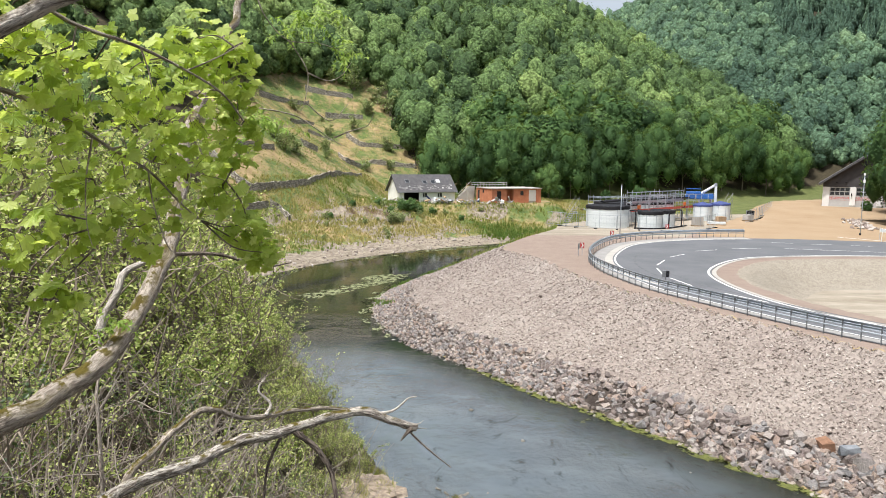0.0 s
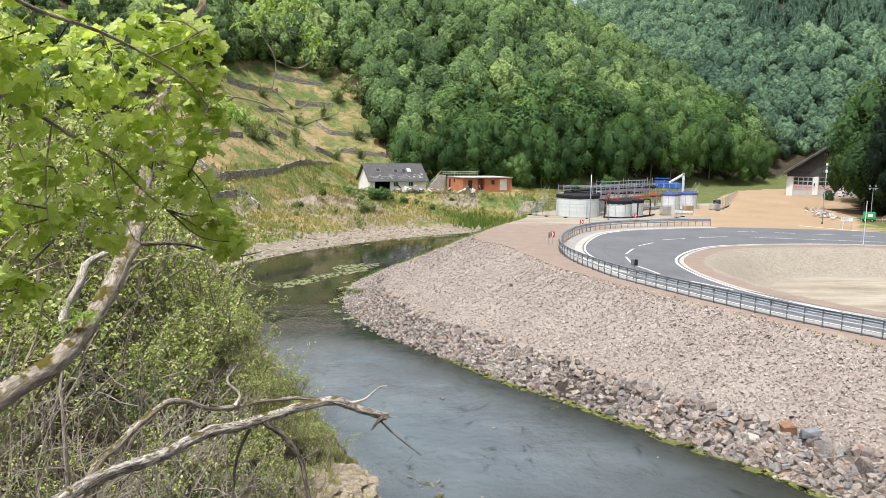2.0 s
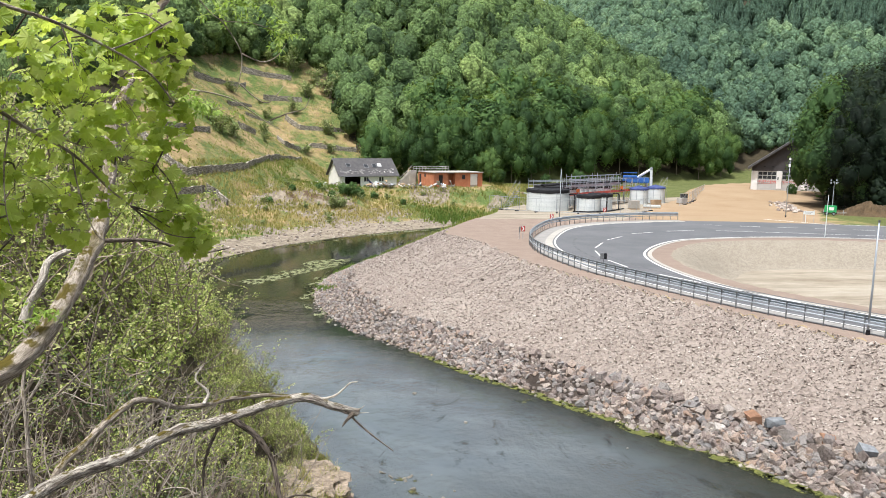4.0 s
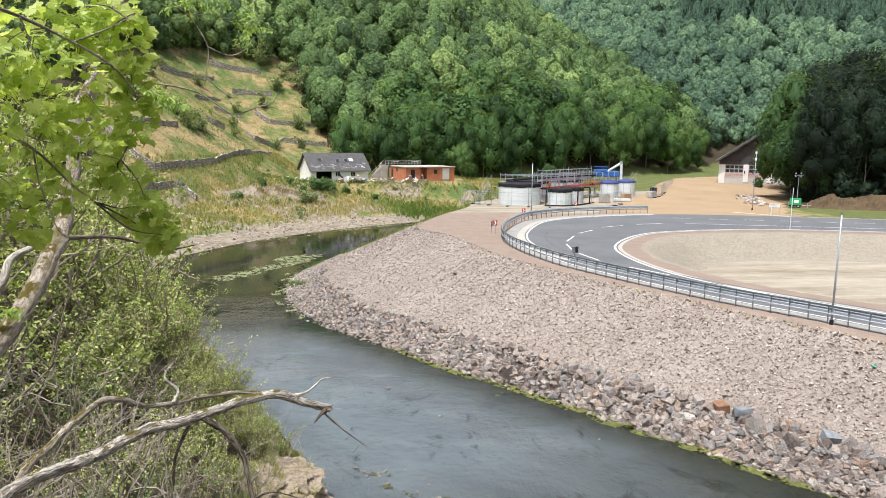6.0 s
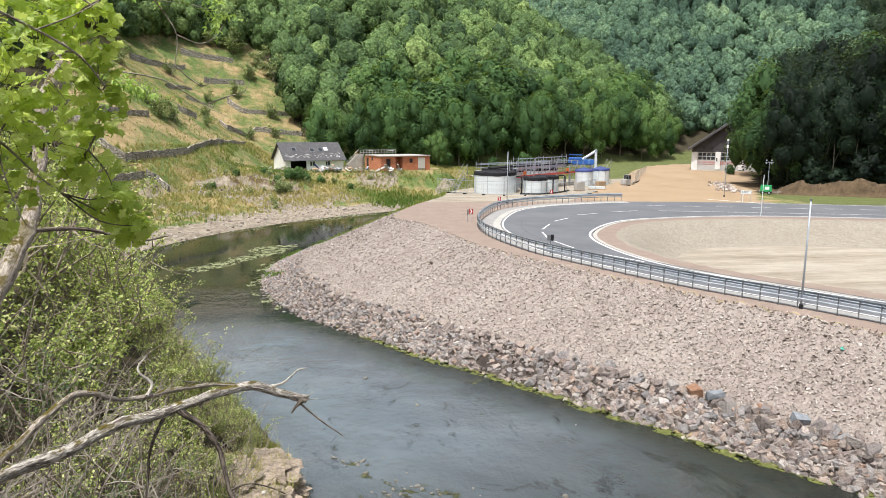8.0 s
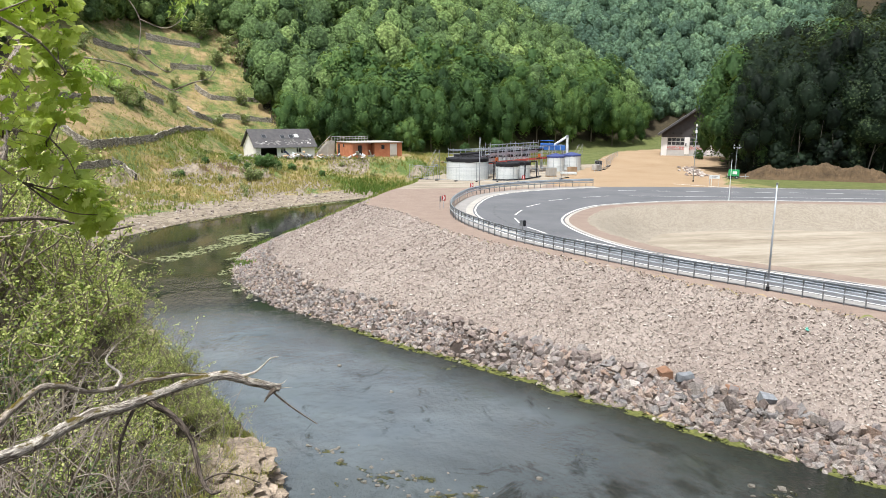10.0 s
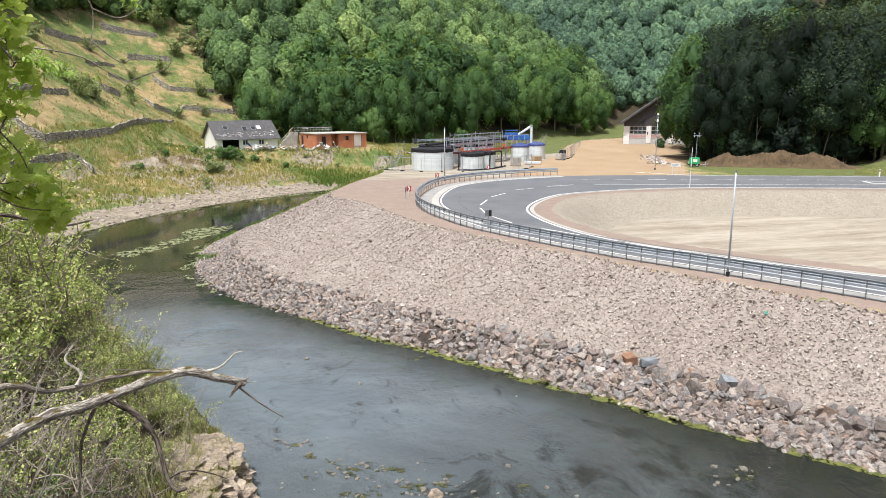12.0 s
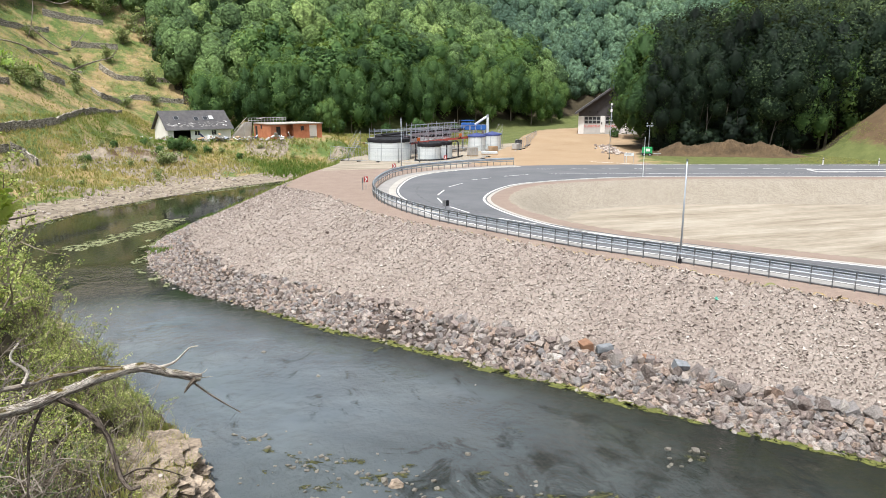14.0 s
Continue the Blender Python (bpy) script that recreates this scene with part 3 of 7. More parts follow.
def build_rail():
    p, d = RAIL
    rail = thing("guard_rail", "galvanised steel guard rail with two beams along the road edge", "guard rail")
    line = np.column_stack([p, np.zeros(len(p))])
    fine = np.column_stack([along(p, 0.45)[0], np.zeros(len(along(p, 0.45)[0]))])
    face = [(0.05, 0.70), (0.05, 0.73), (0.13, 0.77), (0.13, 0.82), (0.06, 0.865), (0.13, 0.91), (0.13, 0.96), (0.05, 1.00), (0.05, 1.03)]
    wave = face + [(q - 0.02, z) for q, z in face[::-1]]
    tube_ = [(-0.02, 0.50), (0.06, 0.50), (0.08, 0.52), (0.08, 0.58), (0.06, 0.60), (-0.02, 0.60), (-0.04, 0.58), (-0.04, 0.52)]
    sweep(fine, tube_, "lower_beam", M_ZINC, rail)
    sweep(fine, wave, "upper_beam", M_ZINC, rail)
    me = None
    for (x, y), (dx, dy) in zip(p, d):
        if me is None:
            bm = box(-0.028, 0.028, -0.03, 0.03, -0.3, 0.98, 0.008)
            box(-0.025, 0.025, -0.06, 0.04, 0.78, 0.94, 0.0, bm)
            ob = part("post", bm, M_POST, rail)
            me = ob.data
        else:
            ob = piece("post", me, None, rail)
        ob.matrix_basis = pose(x, y, 0, 0, 0, math.degrees(math.atan2(dy, dx)))


build_rail()


def street_pole(x, y, height, label, lamp=False):
    z = float(land([x], [y])[0][0])
    pole = thing("street_pole", label, "pole", at=pose(x, y, z))
    part("shaft", rod((0, 0, -0.3), (0, 0, height), 0.062, 10, None, 0.04), M_ZINC, pole, smooth=True)
    part("foot_sleeve", rod((0, 0, -0.2), (0, 0, 0.25), 0.10, 10), M_BLACK, pole)
    part("cap", rod((0, 0, height), (0, 0, height + 0.12), 0.055, 8), M_POST, pole)
    if lamp:
        part("camera_head", box(-0.1, 0.1, -0.1, 0.12, height - 0.25, height + 0.05, 0.02), M_WHITE, pole)
        part("bracket", rod((0, 0, height - 0.8), (0.12, 0, height - 0.5), 0.03), M_POST, pole)
        part("box", box(-0.12, 0.12, -0.1, 0.12, height - 1.2, height - 0.8, 0.02), M_WHITE, pole)
    return pole


street_pole(24.5, 32.85, 5.75, "slender grey steel pole beside the guard rail")
street_pole(21.6, 85.4, 6.5, "slender grey steel pole behind the guard rail")
street_pole(55.1, 92.4, 8.1, "grey steel pole with a small head at the sandy forecourt", lamp=True)


# ---- white house with a damaged roof ----
def build_house():
    house = thing("house", "white single-storey house with a battered dark slate roof", "house", at=pose(-9.3, 148.6, 0.4, 0, 0, 21))
    w, dpt, eave, ridge = 12.6, 8.6, 2.5, 5.7
    for a, b, lo, hi in ((0.0, 1.0, -1.5, eave), (1.0, 4.4, 2.2, eave), (4.4, 5.2, -1.5, eave), (5.2, 6.2, -1.5, 1.0), (5.2, 6.2, 1.9, eave), (6.2, 8.6, -1.5, eave), (8.6, 9.6, -1.5, 1.0), (8.6, 9.6, 1.9, eave), (9.6, w, -1.5, eave)):
        part("wall_section", box(a, b, 0, 0.3, lo, hi), M_WHITE, house)
    part("back_wall", box(0, w, dpt - 0.3, dpt, -1.5, eave), M_WHITE, house)
    for x in (0, w - 0.3):                               # gable ends
        bm = bmesh.new()
        v = [bm.verts.new((x + o, y, z)) for o in (0, 0.3) for y, z in ((0.3 if x == 0 else 0.3, -1.5), (dpt - 0.3, -1.5), (dpt - 0.3, eave), (dpt / 2, ridge - 0.1), (0.3, eave))]
        bm.faces.new(v[:5]); bm.faces.new(v[:4:-1])
        for i in range(5):
            bm.faces.new((v[i], v[(i + 1) % 5], v[5 + (i + 1) % 5], v[5 + i]))
        bmesh.ops.recalc_face_normals(bm, faces=bm.faces)
        part("gable_wall", bm, M_WHITE, house)
    part("floor_slab", box(0.3, w - 0.3, 0.3, dpt - 0.3, -1.0, 0.02), M_INSIDE, house)
    part("inner_wall", box(0.3, w - 0.3, 4.2, 4.4, 0, 2.4), M_INSIDE, house)
    slope = math.atan2(ridge - eave, dpt / 2)
    for s in (0, 1):
        bm = box(-0.6, w + 0.5, -0.7, (dpt / 2) / math.cos(slope), 0.0, 0.16, 0.02)
        roof = part("roof", bm, M_ROOF, house)
        roof.matrix_basis = pose(0, 0, eave, math.degrees(slope)) if not s else pose(w, dpt, eave, math.degrees(slope), 0, 180)
        if not s:
            r = rng(3)
            for k in range(64):                          # stripped slates and loose sheets
                x, y = r.uniform(0.2, w), r.uniform(0.1, 2.6) * r.uniform(0.3, 1)
                a, b = r.uniform(0.08, 0.30), r.uniform(0.04, 0.13)
                me_ = part("loose_slate", box(-a, a, -b, b, 0, 0.03, 0.0), M_BARESLATE if k % 9 else M_WHITE, roof)
                me_.matrix_basis = pose(x, y, 0.175, r.uniform(-3, 3), r.uniform(-3, 3), r.uniform(-25, 25))
            for x, y in ((2.4, 2.9), (6.3, 2.6), (8.2, 2.7), (9.4, 2.9)):
                win = part("skylight", box(-0.5, 0.5, -0.6, 0.6, 0.16, 0.24, 0.02), M_POST, roof)
                win.matrix_basis = pose(x, y, 0, 0, 0, 0)
                pane = part("pane", box(-0.4, 0.4, -0.5, 0.5, 0.242, 0.26), M_GLASSY if x < 9 else M_WHITE, win)
        part("gutter", rod((-0.6, -0.72, 0.05), (w + 0.5, -0.72, 0.05), 0.07), M_POST, roof)
    for x in (5.2, 8.6):
        win = part("window", box(x, x + 1.0, 0.12, 0.18, 1.0, 1.9), M_GLASSY, house)
        part("window_frame", box(x + 0.45, x + 0.55, 0.08, 0.14, 1.0, 1.9), M_WHITE, win)
    part("garage_lintel", box(1.0, 4.4, -0.04, 0.1, 2.05, 2.3), M_POST, house)


build_house()


# ---- unfinished brick building ----
def build_shell():
    shell = thing("brick_building", "unfinished flat-roofed building of bare red-orange brick", "building", at=pose(10.1, 147.0, 0.9, 0, 0, 20))
    w, dpt, top = 11.5, 8.4, 2.55
    # front, with door, recess, window and a wide opening
    for a, b, lo, hi in ((0.0, 1.2, -1.5, top), (1.2, 2.2, 2.1, top), (2.2, 3.4, -1.5, top), (5.0, 6.6, -1.5, top), (6.6, 7.4, -1.5, 1.2), (6.6, 7.4, 2.1, top), (7.4, 8.6, -1.5, top), (8.6, 10.4, 2.35, top), (10.4, w, -1.5, top)):
        part("wall_section", box(a, b, 0, 0.3, lo, hi), M_BRICK, shell)
    part("wall_section", box(3.4, 5.0, 1.6, 1.9, -1.5, top), M_BRICK, shell)
    for x in (3.1, 5.0):
        part("wall_section", box(x, x + 0.3, 0.3, 1.9, -1.5, top), M_BRICK, shell)
    part("wall_section", box(0, 0.3, 0.3, dpt, -1.5, top), M_BRICK, shell)
    part("wall_section", box(w - 0.3, w, 0.3, dpt, -1.5, top), M_BRICK, shell)
    part("wall_section", box(0.3, w - 0.3, dpt - 0.3, dpt, -1.5, top), M_BRICK, shell)
    part("floor_slab", box(0.3, w - 0.3, 0.3, dpt - 0.3, -1.0, 0.0), M_KERB, shell)
    part("roof_slab", box(-0.15, w + 0.15, -0.25, dpt + 0.1, top, top + 0.18, 0.02), M_KERB, shell)
    part("door", box(1.25, 2.15, 0.2, 0.26, 0, 2.08), M_INSIDE, shell)
    part("window", box(6.6, 7.4, 0.18, 0.22, 1.2, 2.1), M_GLASSY, shell)
    part("roller_door", box(8.6, 10.4, 0.2, 0.25, 0.0, 2.35), M_WHITE, shell)
    # side openings are dark sheets on the wall, coloured as the shade within
    part("side_door", box(-0.03, 0.04, 6.6, 7.6, 0.0, 2.1), M_INSIDE, shell)
    part("side_window", box(-0.03, 0.04, 4.2, 4.9, 1.6, 2.3), M_INSIDE, shell)
    gable = part("stair_wall", box(-2.0, -0.6, 8.6, 8.9, -1.0, 2.2), M_KERB, shell, "grey rendered stair wall")
    stair = part("stair", box(-1.2, -0.2, 8.95, 10.2, -1.0, 2.8), M_KERB, shell)
    for k in range(10):
        part("step", box(-4.2 + k * 0.28, -3.9 + k * 0.28, 8.95, 10.2, -1.0, 0.2 + k * 0.28), M_KERB, stair)
    part("handrail", rod((-4.2, 8.9, 1.1), (-1.2, 8.9, 3.9), 0.05, 6), M_GREYWOOD, stair)
    rail = thing("roof_railing", "timber and steel edge railing on the flat brick roof", "railing", at=pose(10.1, 147.0, 3.55, 0, 0, 20))
    for k in range(13):
        part("rail_post", rod((-1.2 + k * 0.7, 8.2, -0.3), (-1.2 + k * 0.7, 8.2, 1.1), 0.04, 6), M_GREYWOOD, rail)
    for z in (0.5, 1.0):
        part("rail_bar", box(-1.3, 7.3, 8.14, 8.2, z, z + 0.1), M_GREYWOOD, rail)
    for x in (0.5, 5.2):
        part("side_bar", box(x, x + 0.08, 5.0, 8.2, 0.9, 1.0), M_GREYWOOD, rail)


build_shell()


# ---- fire station ----
def lettering(text, size, material, parent, m):
    cu = bpy.data.curves.new("lettering", "FONT")
    cu.body, cu.size, cu.extrude, cu.align_x, cu.align_y = text, size, 0.01, "CENTER", "CENTER"
    ob = new("lettering", cu)
    me = bpy.data.meshes.new_from_object(ob.evaluated_get(bpy.context.evaluated_depsgraph_get()))
    bpy.data.objects.remove(ob)
    out = piece("lettering", me, material, parent)
    out.matrix_basis = m
    return out


def build_station():
    st = thing("fire_station", "dark-clad fire station with white pillars and glazed gates", "fire station", at=pose(76.0, 141.2, 0.9, 0, 0, -29))
    w, dpt, eave, ridge = 16.0, 12.0, 4.7, 10.0
    mid = 7.2
    bm = bmesh.new()
    prof = ((0, 3.9), (0, eave), (mid, ridge - 0.15), (w, eave - 1.0), (w, 3.9))
    v = [bm.verts.new((x, y, z)) for y in (0.0, 0.3) for x, z in prof]
    bm.faces.new(v[:5]); bm.faces.new(v[:4:-1])
    for i in range(5):
        bm.faces.new((v[i], v[(i + 1) % 5], v[5 + (i + 1) % 5], v[5 + i]))
    bmesh.ops.recalc_face_normals(bm, faces=bm.faces)
    part("gable_cladding", bm, M_DARKWALL, st)
    bm = box(0, 1.2, 0, 0.3, -1, 3.9)
    box(0, 0.3, 0.3, dpt, -1, eave, 0, bm)
    box(w - 0.3, w, 0.3, dpt, -1, eave - 1.0, 0, bm)
    box(0, w, dpt - 0.3, dpt, -1, eave, 0, bm)
    box(w - 1.2, w, 0, 0.3, -1, 3.9, 0, bm)
    part("wall", bm, M_WHITE, st)
    for a, b in (((-0.7, eave - 0.35), (mid, ridge)), ((w + 0.7, eave - 1.3), (mid, ridge))):
        dx, dz = b[0] - a[0], b[1] - a[1]
        ln = math.hypot(dx, dz)
        bm = box(0, ln, -1.0, dpt + 0.4, 0, 0.25, 0.03)
        roof = part("roof", bm, M_ROOF, st)
        if dx > 0:
            roof.matrix_basis = pose(a[0], 0, a[1], 0, -math.degrees(math.atan2(dz, dx)), 0)
        else:
            roof.matrix_basis = pose(a[0], dpt - 0.6, a[1], 0, -math.degrees(math.atan2(dz, -dx)), 180)
        part("verge_board", box(0, ln, -1.05, -1.0, -0.12, 0.22), M_ROOF, roof)
    part("slit_window", box(mid - 0.35, mid + 0.05, -0.06, 0.0, 5.0, 9.0), M_GLASSY, st)
    for k in range(3):
        x0 = 1.2 + k * 4.55
        gate = part("gate", box(x0, x0 + 3.6, 0.12, 0.2, 0, 3.9), M_GATE, st, "white sectional gate with glazed rows and red lettering")
        for row in range(2):
            for col in range(4):
                part("pane", box(x0 + 0.15 + col * 0.86, x0 + 0.89 + col * 0.86, 0.07, 0.12, 2.3 + row * 0.8, 2.92 + row * 0.8), M_GLASSY, gate)
        part("red_band", box(x0 + 0.05, x0 + 3.55, 0.085, 0.118, 1.32, 1.36), M_RED, gate)
        lettering("FEUERWEHR", 0.62, M_RED, gate, pose(x0 + 1.8, 0.108, 1.72, 90))
        part("pillar", box(x0 + 3.6, x0 + 4.55, -0.25, 0.35, -0.5, 3.95, 0.02), M_WHITE, st)
        part("plinth", box(x0 + 3.58, x0 + 4.57, -0.27, 0.37, -0.5, 0.35, 0.02), M_KERB, st)
        for s in (1.0, 2.6):
            part("wall_lamp", box(x0 + s, x0 + s + 0.35, -0.3, 0.0, 4.7, 4.9, 0.03), M_BLACK, st)
    for k in range(2):
        part("lantern", box(4.95 + 4.55 * k, 5.15 + 4.55 * k, -0.45, -0.25, 2.1, 2.7, 0.02), M_BLACK, st)


build_station()


# ---- tank yard ----
def tank(x, y, r, h, cover, label, sag=0.25):
    t = thing("storage_tank", label, "tank", "tanks of the yard", at=pose(x, y, 0.0))
    n = 48
    prof = [(r, 0)]
    rows = int(h / 0.16)
    for k in range(rows):                                # corrugated shell
        z = h * k / rows
        prof += [(r + 0.012, z + h / rows * 0.3), (r - 0.012, z + h / rows * 0.8)]
    prof += [(r, h), (r - 0.05, h), (r - 0.05, h - 0.3)]
    a = np.linspace(0, 2 * np.pi, n, endpoint=False)
    p = np.array(prof)
    v = np.stack([np.outer(p[:, 0], np.cos(a)), np.outer(p[:, 0], np.sin(a)), np.repeat(p[:, 1:], n, 1)], -1).reshape(-1, 3)
    i = np.arange(len(p) * n).reshape(len(p), n)
    j = np.roll(i, -1, 1)
    piece("shell", mesh_from("shell", v, np.stack([i[:-1], j[:-1], j[1:], i[1:]], -1).reshape(-1, 4), True), M_TANK, t)
    for k in range(8):                                   # seams
        b = k * np.pi / 4 + 0.2
        s = part("seam", box(-0.03, 0.03, -0.02, 0.02, 0, h, 0.005), M_ZINC, t)
        s.matrix_basis = pose((r + 0.015) * math.cos(b), (r + 0.015) * math.sin(b), 0, 0, 0, math.degrees(b) + 90)
    rings = 7
    rr = np.linspace(r + 0.06, 0.0, rings)
    zz = h + 0.10 + (1.6 * sag * (1 - (rr / r)) if cover is M_TARP else -sag * (1 - (rr / r) ** 2))
    v = [(r + 0.05, h - (0.2 if cover is M_TARP else 0.38)), (r + 0.07, h + 0.04)]
    p = np.vstack([v, np.column_stack([rr, zz])])
    wob = rng(int(x * 10)).normal(0, 0.03, (len(p), n))
    v = np.stack([np.outer(p[:, 0], np.cos(a)), np.outer(p[:, 0], np.sin(a)), np.repeat(p[:, 1:], n, 1) + wob], -1).reshape(-1, 3)
    i = np.arange(len(p) * n).reshape(len(p), n)
    j = np.roll(i, -1, 1)
    piece("cover", mesh_from("cover", v, np.stack([i[:-1], j[:-1], j[1:], i[1:]], -1).reshape(-1, 4), True), cover, t, "black sheet cover" if cover is M_BLACK else "dark blue tarpaulin cover")
    return t


BIG = "round corrugated steel tank with a black sheet rim"
tank(24.0, 102.4, 3.1, 2.95, M_BLACK, BIG)
tank(29.6, 100.2, 1.75, 2.3, M_BLACK, "small round steel tank with a black cover")
tank(32.2, 103.0, 1.75, 2.3, M_BLACK, "small round steel tank with a black cover")
tank(27.5, 112.0, 3.4, 2.9, M_BLACK, BIG)
tank(34.5, 116.0, 3.4, 2.9, M_BLACK, BIG)
tank(42.2, 114.2, 1.5, 2.5, M_TARP, "round steel tank under a dark blue tarpaulin")
tank(46.0, 116.6, 1.55, 2.55, M_TARP, "round steel tank under a dark blue tarpaulin")

# ---- trees ----
def lobes_of(r, n):
    """Centres and radii of the lobes of a broad crown of unit size."""
    out = []
    for k in range(n):
        a, e = 2.4 * k + r.uniform(-0.5, 0.5), math.asin(-0.62 + 1.6 * (k + 0.5) / n)
        q = r.uniform(0.52, 0.78)
        out.append((q * math.cos(a) * math.cos(e), q * math.sin(a) * math.cos(e), q * math.sin(e) * 1.2, r.uniform(0.75, 1.2) * 1.35 / n ** 0.5))
    out.append((0, 0, 0.0, 0.55))
    return np.array(out)


def clump_cards(r, lobes, n, size, own=0.6):
    """Leaf clumps as small bent triangles on the lobes of a unit crown, with soft normals."""
    w = lobes[:, 3] ** 2
    pick = r.choice(len(lobes), n, p=w / w.sum())
    d = r.normal(0, 1, (n, 3))
    d[:, 2] = d[:, 2] * 0.8 + 0.3
    d /= np.linalg.norm(d, axis=1)[:, None]
    c = lobes[pick, :3] + d * lobes[pick, 3:] * r.uniform(0.84, 1.12, (n, 1))
    # drop those buried in other lobes
    keep = np.ones(n, bool)
    for k, l in enumerate(lobes):
        keep &= (np.linalg.norm(c - l[:3], axis=1) > l[3] * 0.84) | (pick == k)
    c, d = c[keep], d[keep]
    n = len(c)
    out = c / (np.linalg.norm(c, axis=1)[:, None] + 1e-6)
    nrm = d + 0.8 * out + r.normal(0, 0.45, (n, 3))
    nrm /= np.linalg.norm(nrm, axis=1)[:, None]
    t = np.cross(nrm, r.normal(0, 1, (n, 3)))
    t /= np.linalg.norm(t, axis=1)[:, None] + 1e-9
    b = np.cross(nrm, t)
    s = size * r.uniform(0.6, 1.3, (n, 1))
    v = np.stack([c - t * s * 0.9, c - b * s * 1.2 + nrm * s * 0.25, c + t * s * 0.9], 1)
    v[:, :, 2] = c[:, None, 2] + 0.62 * (v[:, :, 2] - c[:, None, 2])
    soft = own * d + (1.4 - own) * out + (0, 0, 0.08) + 0.3 * nrm
    return v.reshape(-1, 3), np.repeat(soft, 3, 0)


def ico_mesh(level):
    bm = bmesh.new()
    bmesh.ops.create_icosphere(bm, subdivisions=level, radius=1.0)
    v = np.array([p.co[:] for p in bm.verts])
    f = np.array([[p.index for p in q.verts] for q in bm.faces])
    bm.free()
    return v, f


def crown_mesh(seed, n, size, nlobes=13, low=0.55):
    """Inner leafy lumps and an outer shell of leaf clumps: points, faces, normals, and how many points are inner."""
    r = rng(seed)
    lobes = lobes_of(r, nlobes)
    iv, fi = ico_mesh(1)
    cards, soft = clump_cards(r, lobes, n, size, 1.0 if nlobes > 18 else 0.6)
    cv = np.vstack([iv * l[3] * r.uniform(low, low + 0.3, (len(iv), 1)) + l[:3] for l in lobes])
    cf = np.vstack([fi + k * len(iv) for k in range(len(lobes))])
    v = np.vstack([cv, cards])
    f = np.vstack([cf, np.arange(len(cards)).reshape(-1, 3) + len(cv)])
    inner = np.tile(iv, (len(lobes), 1)) * 0.7 + 0.8 * cv / (np.linalg.norm(cv, axis=1)[:, None] + 1e-6)
    return v, f, np.vstack([inner, soft]), len(cv)


def tree_kind(seed, n, size, material, trunk_r=0.011, bare=0.28, nlobes=15):
    """A tree of unit height: tapered trunk with limbs, and a crown of leaf clumps."""
    r = rng(seed)
    tree = thing("tree", "broad-leaved green tree with a dense crown", "tree")
    v, f, soft, inner = crown_mesh(seed + 50, n, size, nlobes)
    v = v * (0.40, 0.40, (1 - bare) / 1.9) + (0, 0, bare + (1 - bare) * 0.46)
    me = mesh_from("crown", v, f)
    soft_normals(me, soft)
    # inner lumps get a lower tint: shade inside the crown put into the leaf colour
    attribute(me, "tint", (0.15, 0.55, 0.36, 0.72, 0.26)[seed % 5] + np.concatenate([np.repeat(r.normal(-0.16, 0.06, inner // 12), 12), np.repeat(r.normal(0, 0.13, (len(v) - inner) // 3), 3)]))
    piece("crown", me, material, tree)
    bm = rod((0, 0, -0.03), (0.01, 0, 0.5), trunk_r, 8, None, trunk_r * 0.5)
    part("trunk", bm, M_BARK, tree)
    for k in range(5):
        a, z = r.uniform(0, 6.28), r.uniform(0.2, 0.42)
        part("limb", rod((0, 0, z), (0.17 * math.cos(a), 0.17 * math.sin(a), z + 0.2), trunk_r * 0.5, 6, None, trunk_r * 0.15), M_BARK, tree)
    return tree


def put(kinds, r, x, y, h, wide=1.0, sink=0.2, label=""):
    z = float(land([x], [y])[0][0])
    ob = copy_thing(kinds[r.integers(len(kinds))], pose(x, y, z - sink, 0, 0, r.uniform(0, 360)) @ Matrix.Diagonal((h * wide, h * wide, h, 1)))
    if label:
        ob["label"] = label
    return ob


EDGE = [tree_kind(10 + k, 6500, 0.046, M_TREE_LEAF, bare=0.04, nlobes=22) for k in range(5)]
EDGE_BACK = [tree_kind(15 + k, 2400, 0.075, M_TREE_LEAF, bare=0.02) for k in range(4)]
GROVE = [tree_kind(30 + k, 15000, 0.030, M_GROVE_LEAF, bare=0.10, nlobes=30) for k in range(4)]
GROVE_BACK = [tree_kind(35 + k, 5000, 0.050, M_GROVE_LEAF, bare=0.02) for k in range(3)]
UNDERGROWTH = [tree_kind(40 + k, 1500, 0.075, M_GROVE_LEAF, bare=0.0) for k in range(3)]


def build_edge():
    r = rng(77)
    # the row of big trees behind the house and the tanks
    for x, y, h in ((7, 168, 17), (13, 173, 19), (20, 176, 18), (27, 178, 16), (33, 183, 19), (39, 182, 15), (45, 187, 19), (52, 189, 18), (59, 192, 20), (66, 196, 17), (73, 199, 20), (81, 203, 19), (89, 208, 18), (97, 214, 17), (104, 220, 15), (111, 226, 14), (117, 232, 13)):
        put(EDGE, r, x + r.uniform(-1, 1), y + r.uniform(-2, 2), h * r.uniform(0.90, 1.08), r.uniform(0.74, 0.92))
    put(EDGE[1:2], r, -2.5, 166.5, 14.5, 0.85, label="round bright green tree standing apart at the foot of the slope")
    put(EDGE[3:4], r, 24.5, 165, 9.0, 0.9, label="young yellow-green tree behind the brick building")
    for k in range(34):
        u = r.uniform(0, 1)
        put(EDGE_BACK, r, 8 + 110 * u + r.uniform(-3, 3), 181 + 58 * u * u + 10 * u + r.uniform(2, 14), r.uniform(13, 19), r.uniform(0.9, 1.2))
    for k in range(12):
        put(EDGE_BACK, r, r.uniform(8, 60), r.uniform(168, 186), r.uniform(2.5, 5), 1.3)


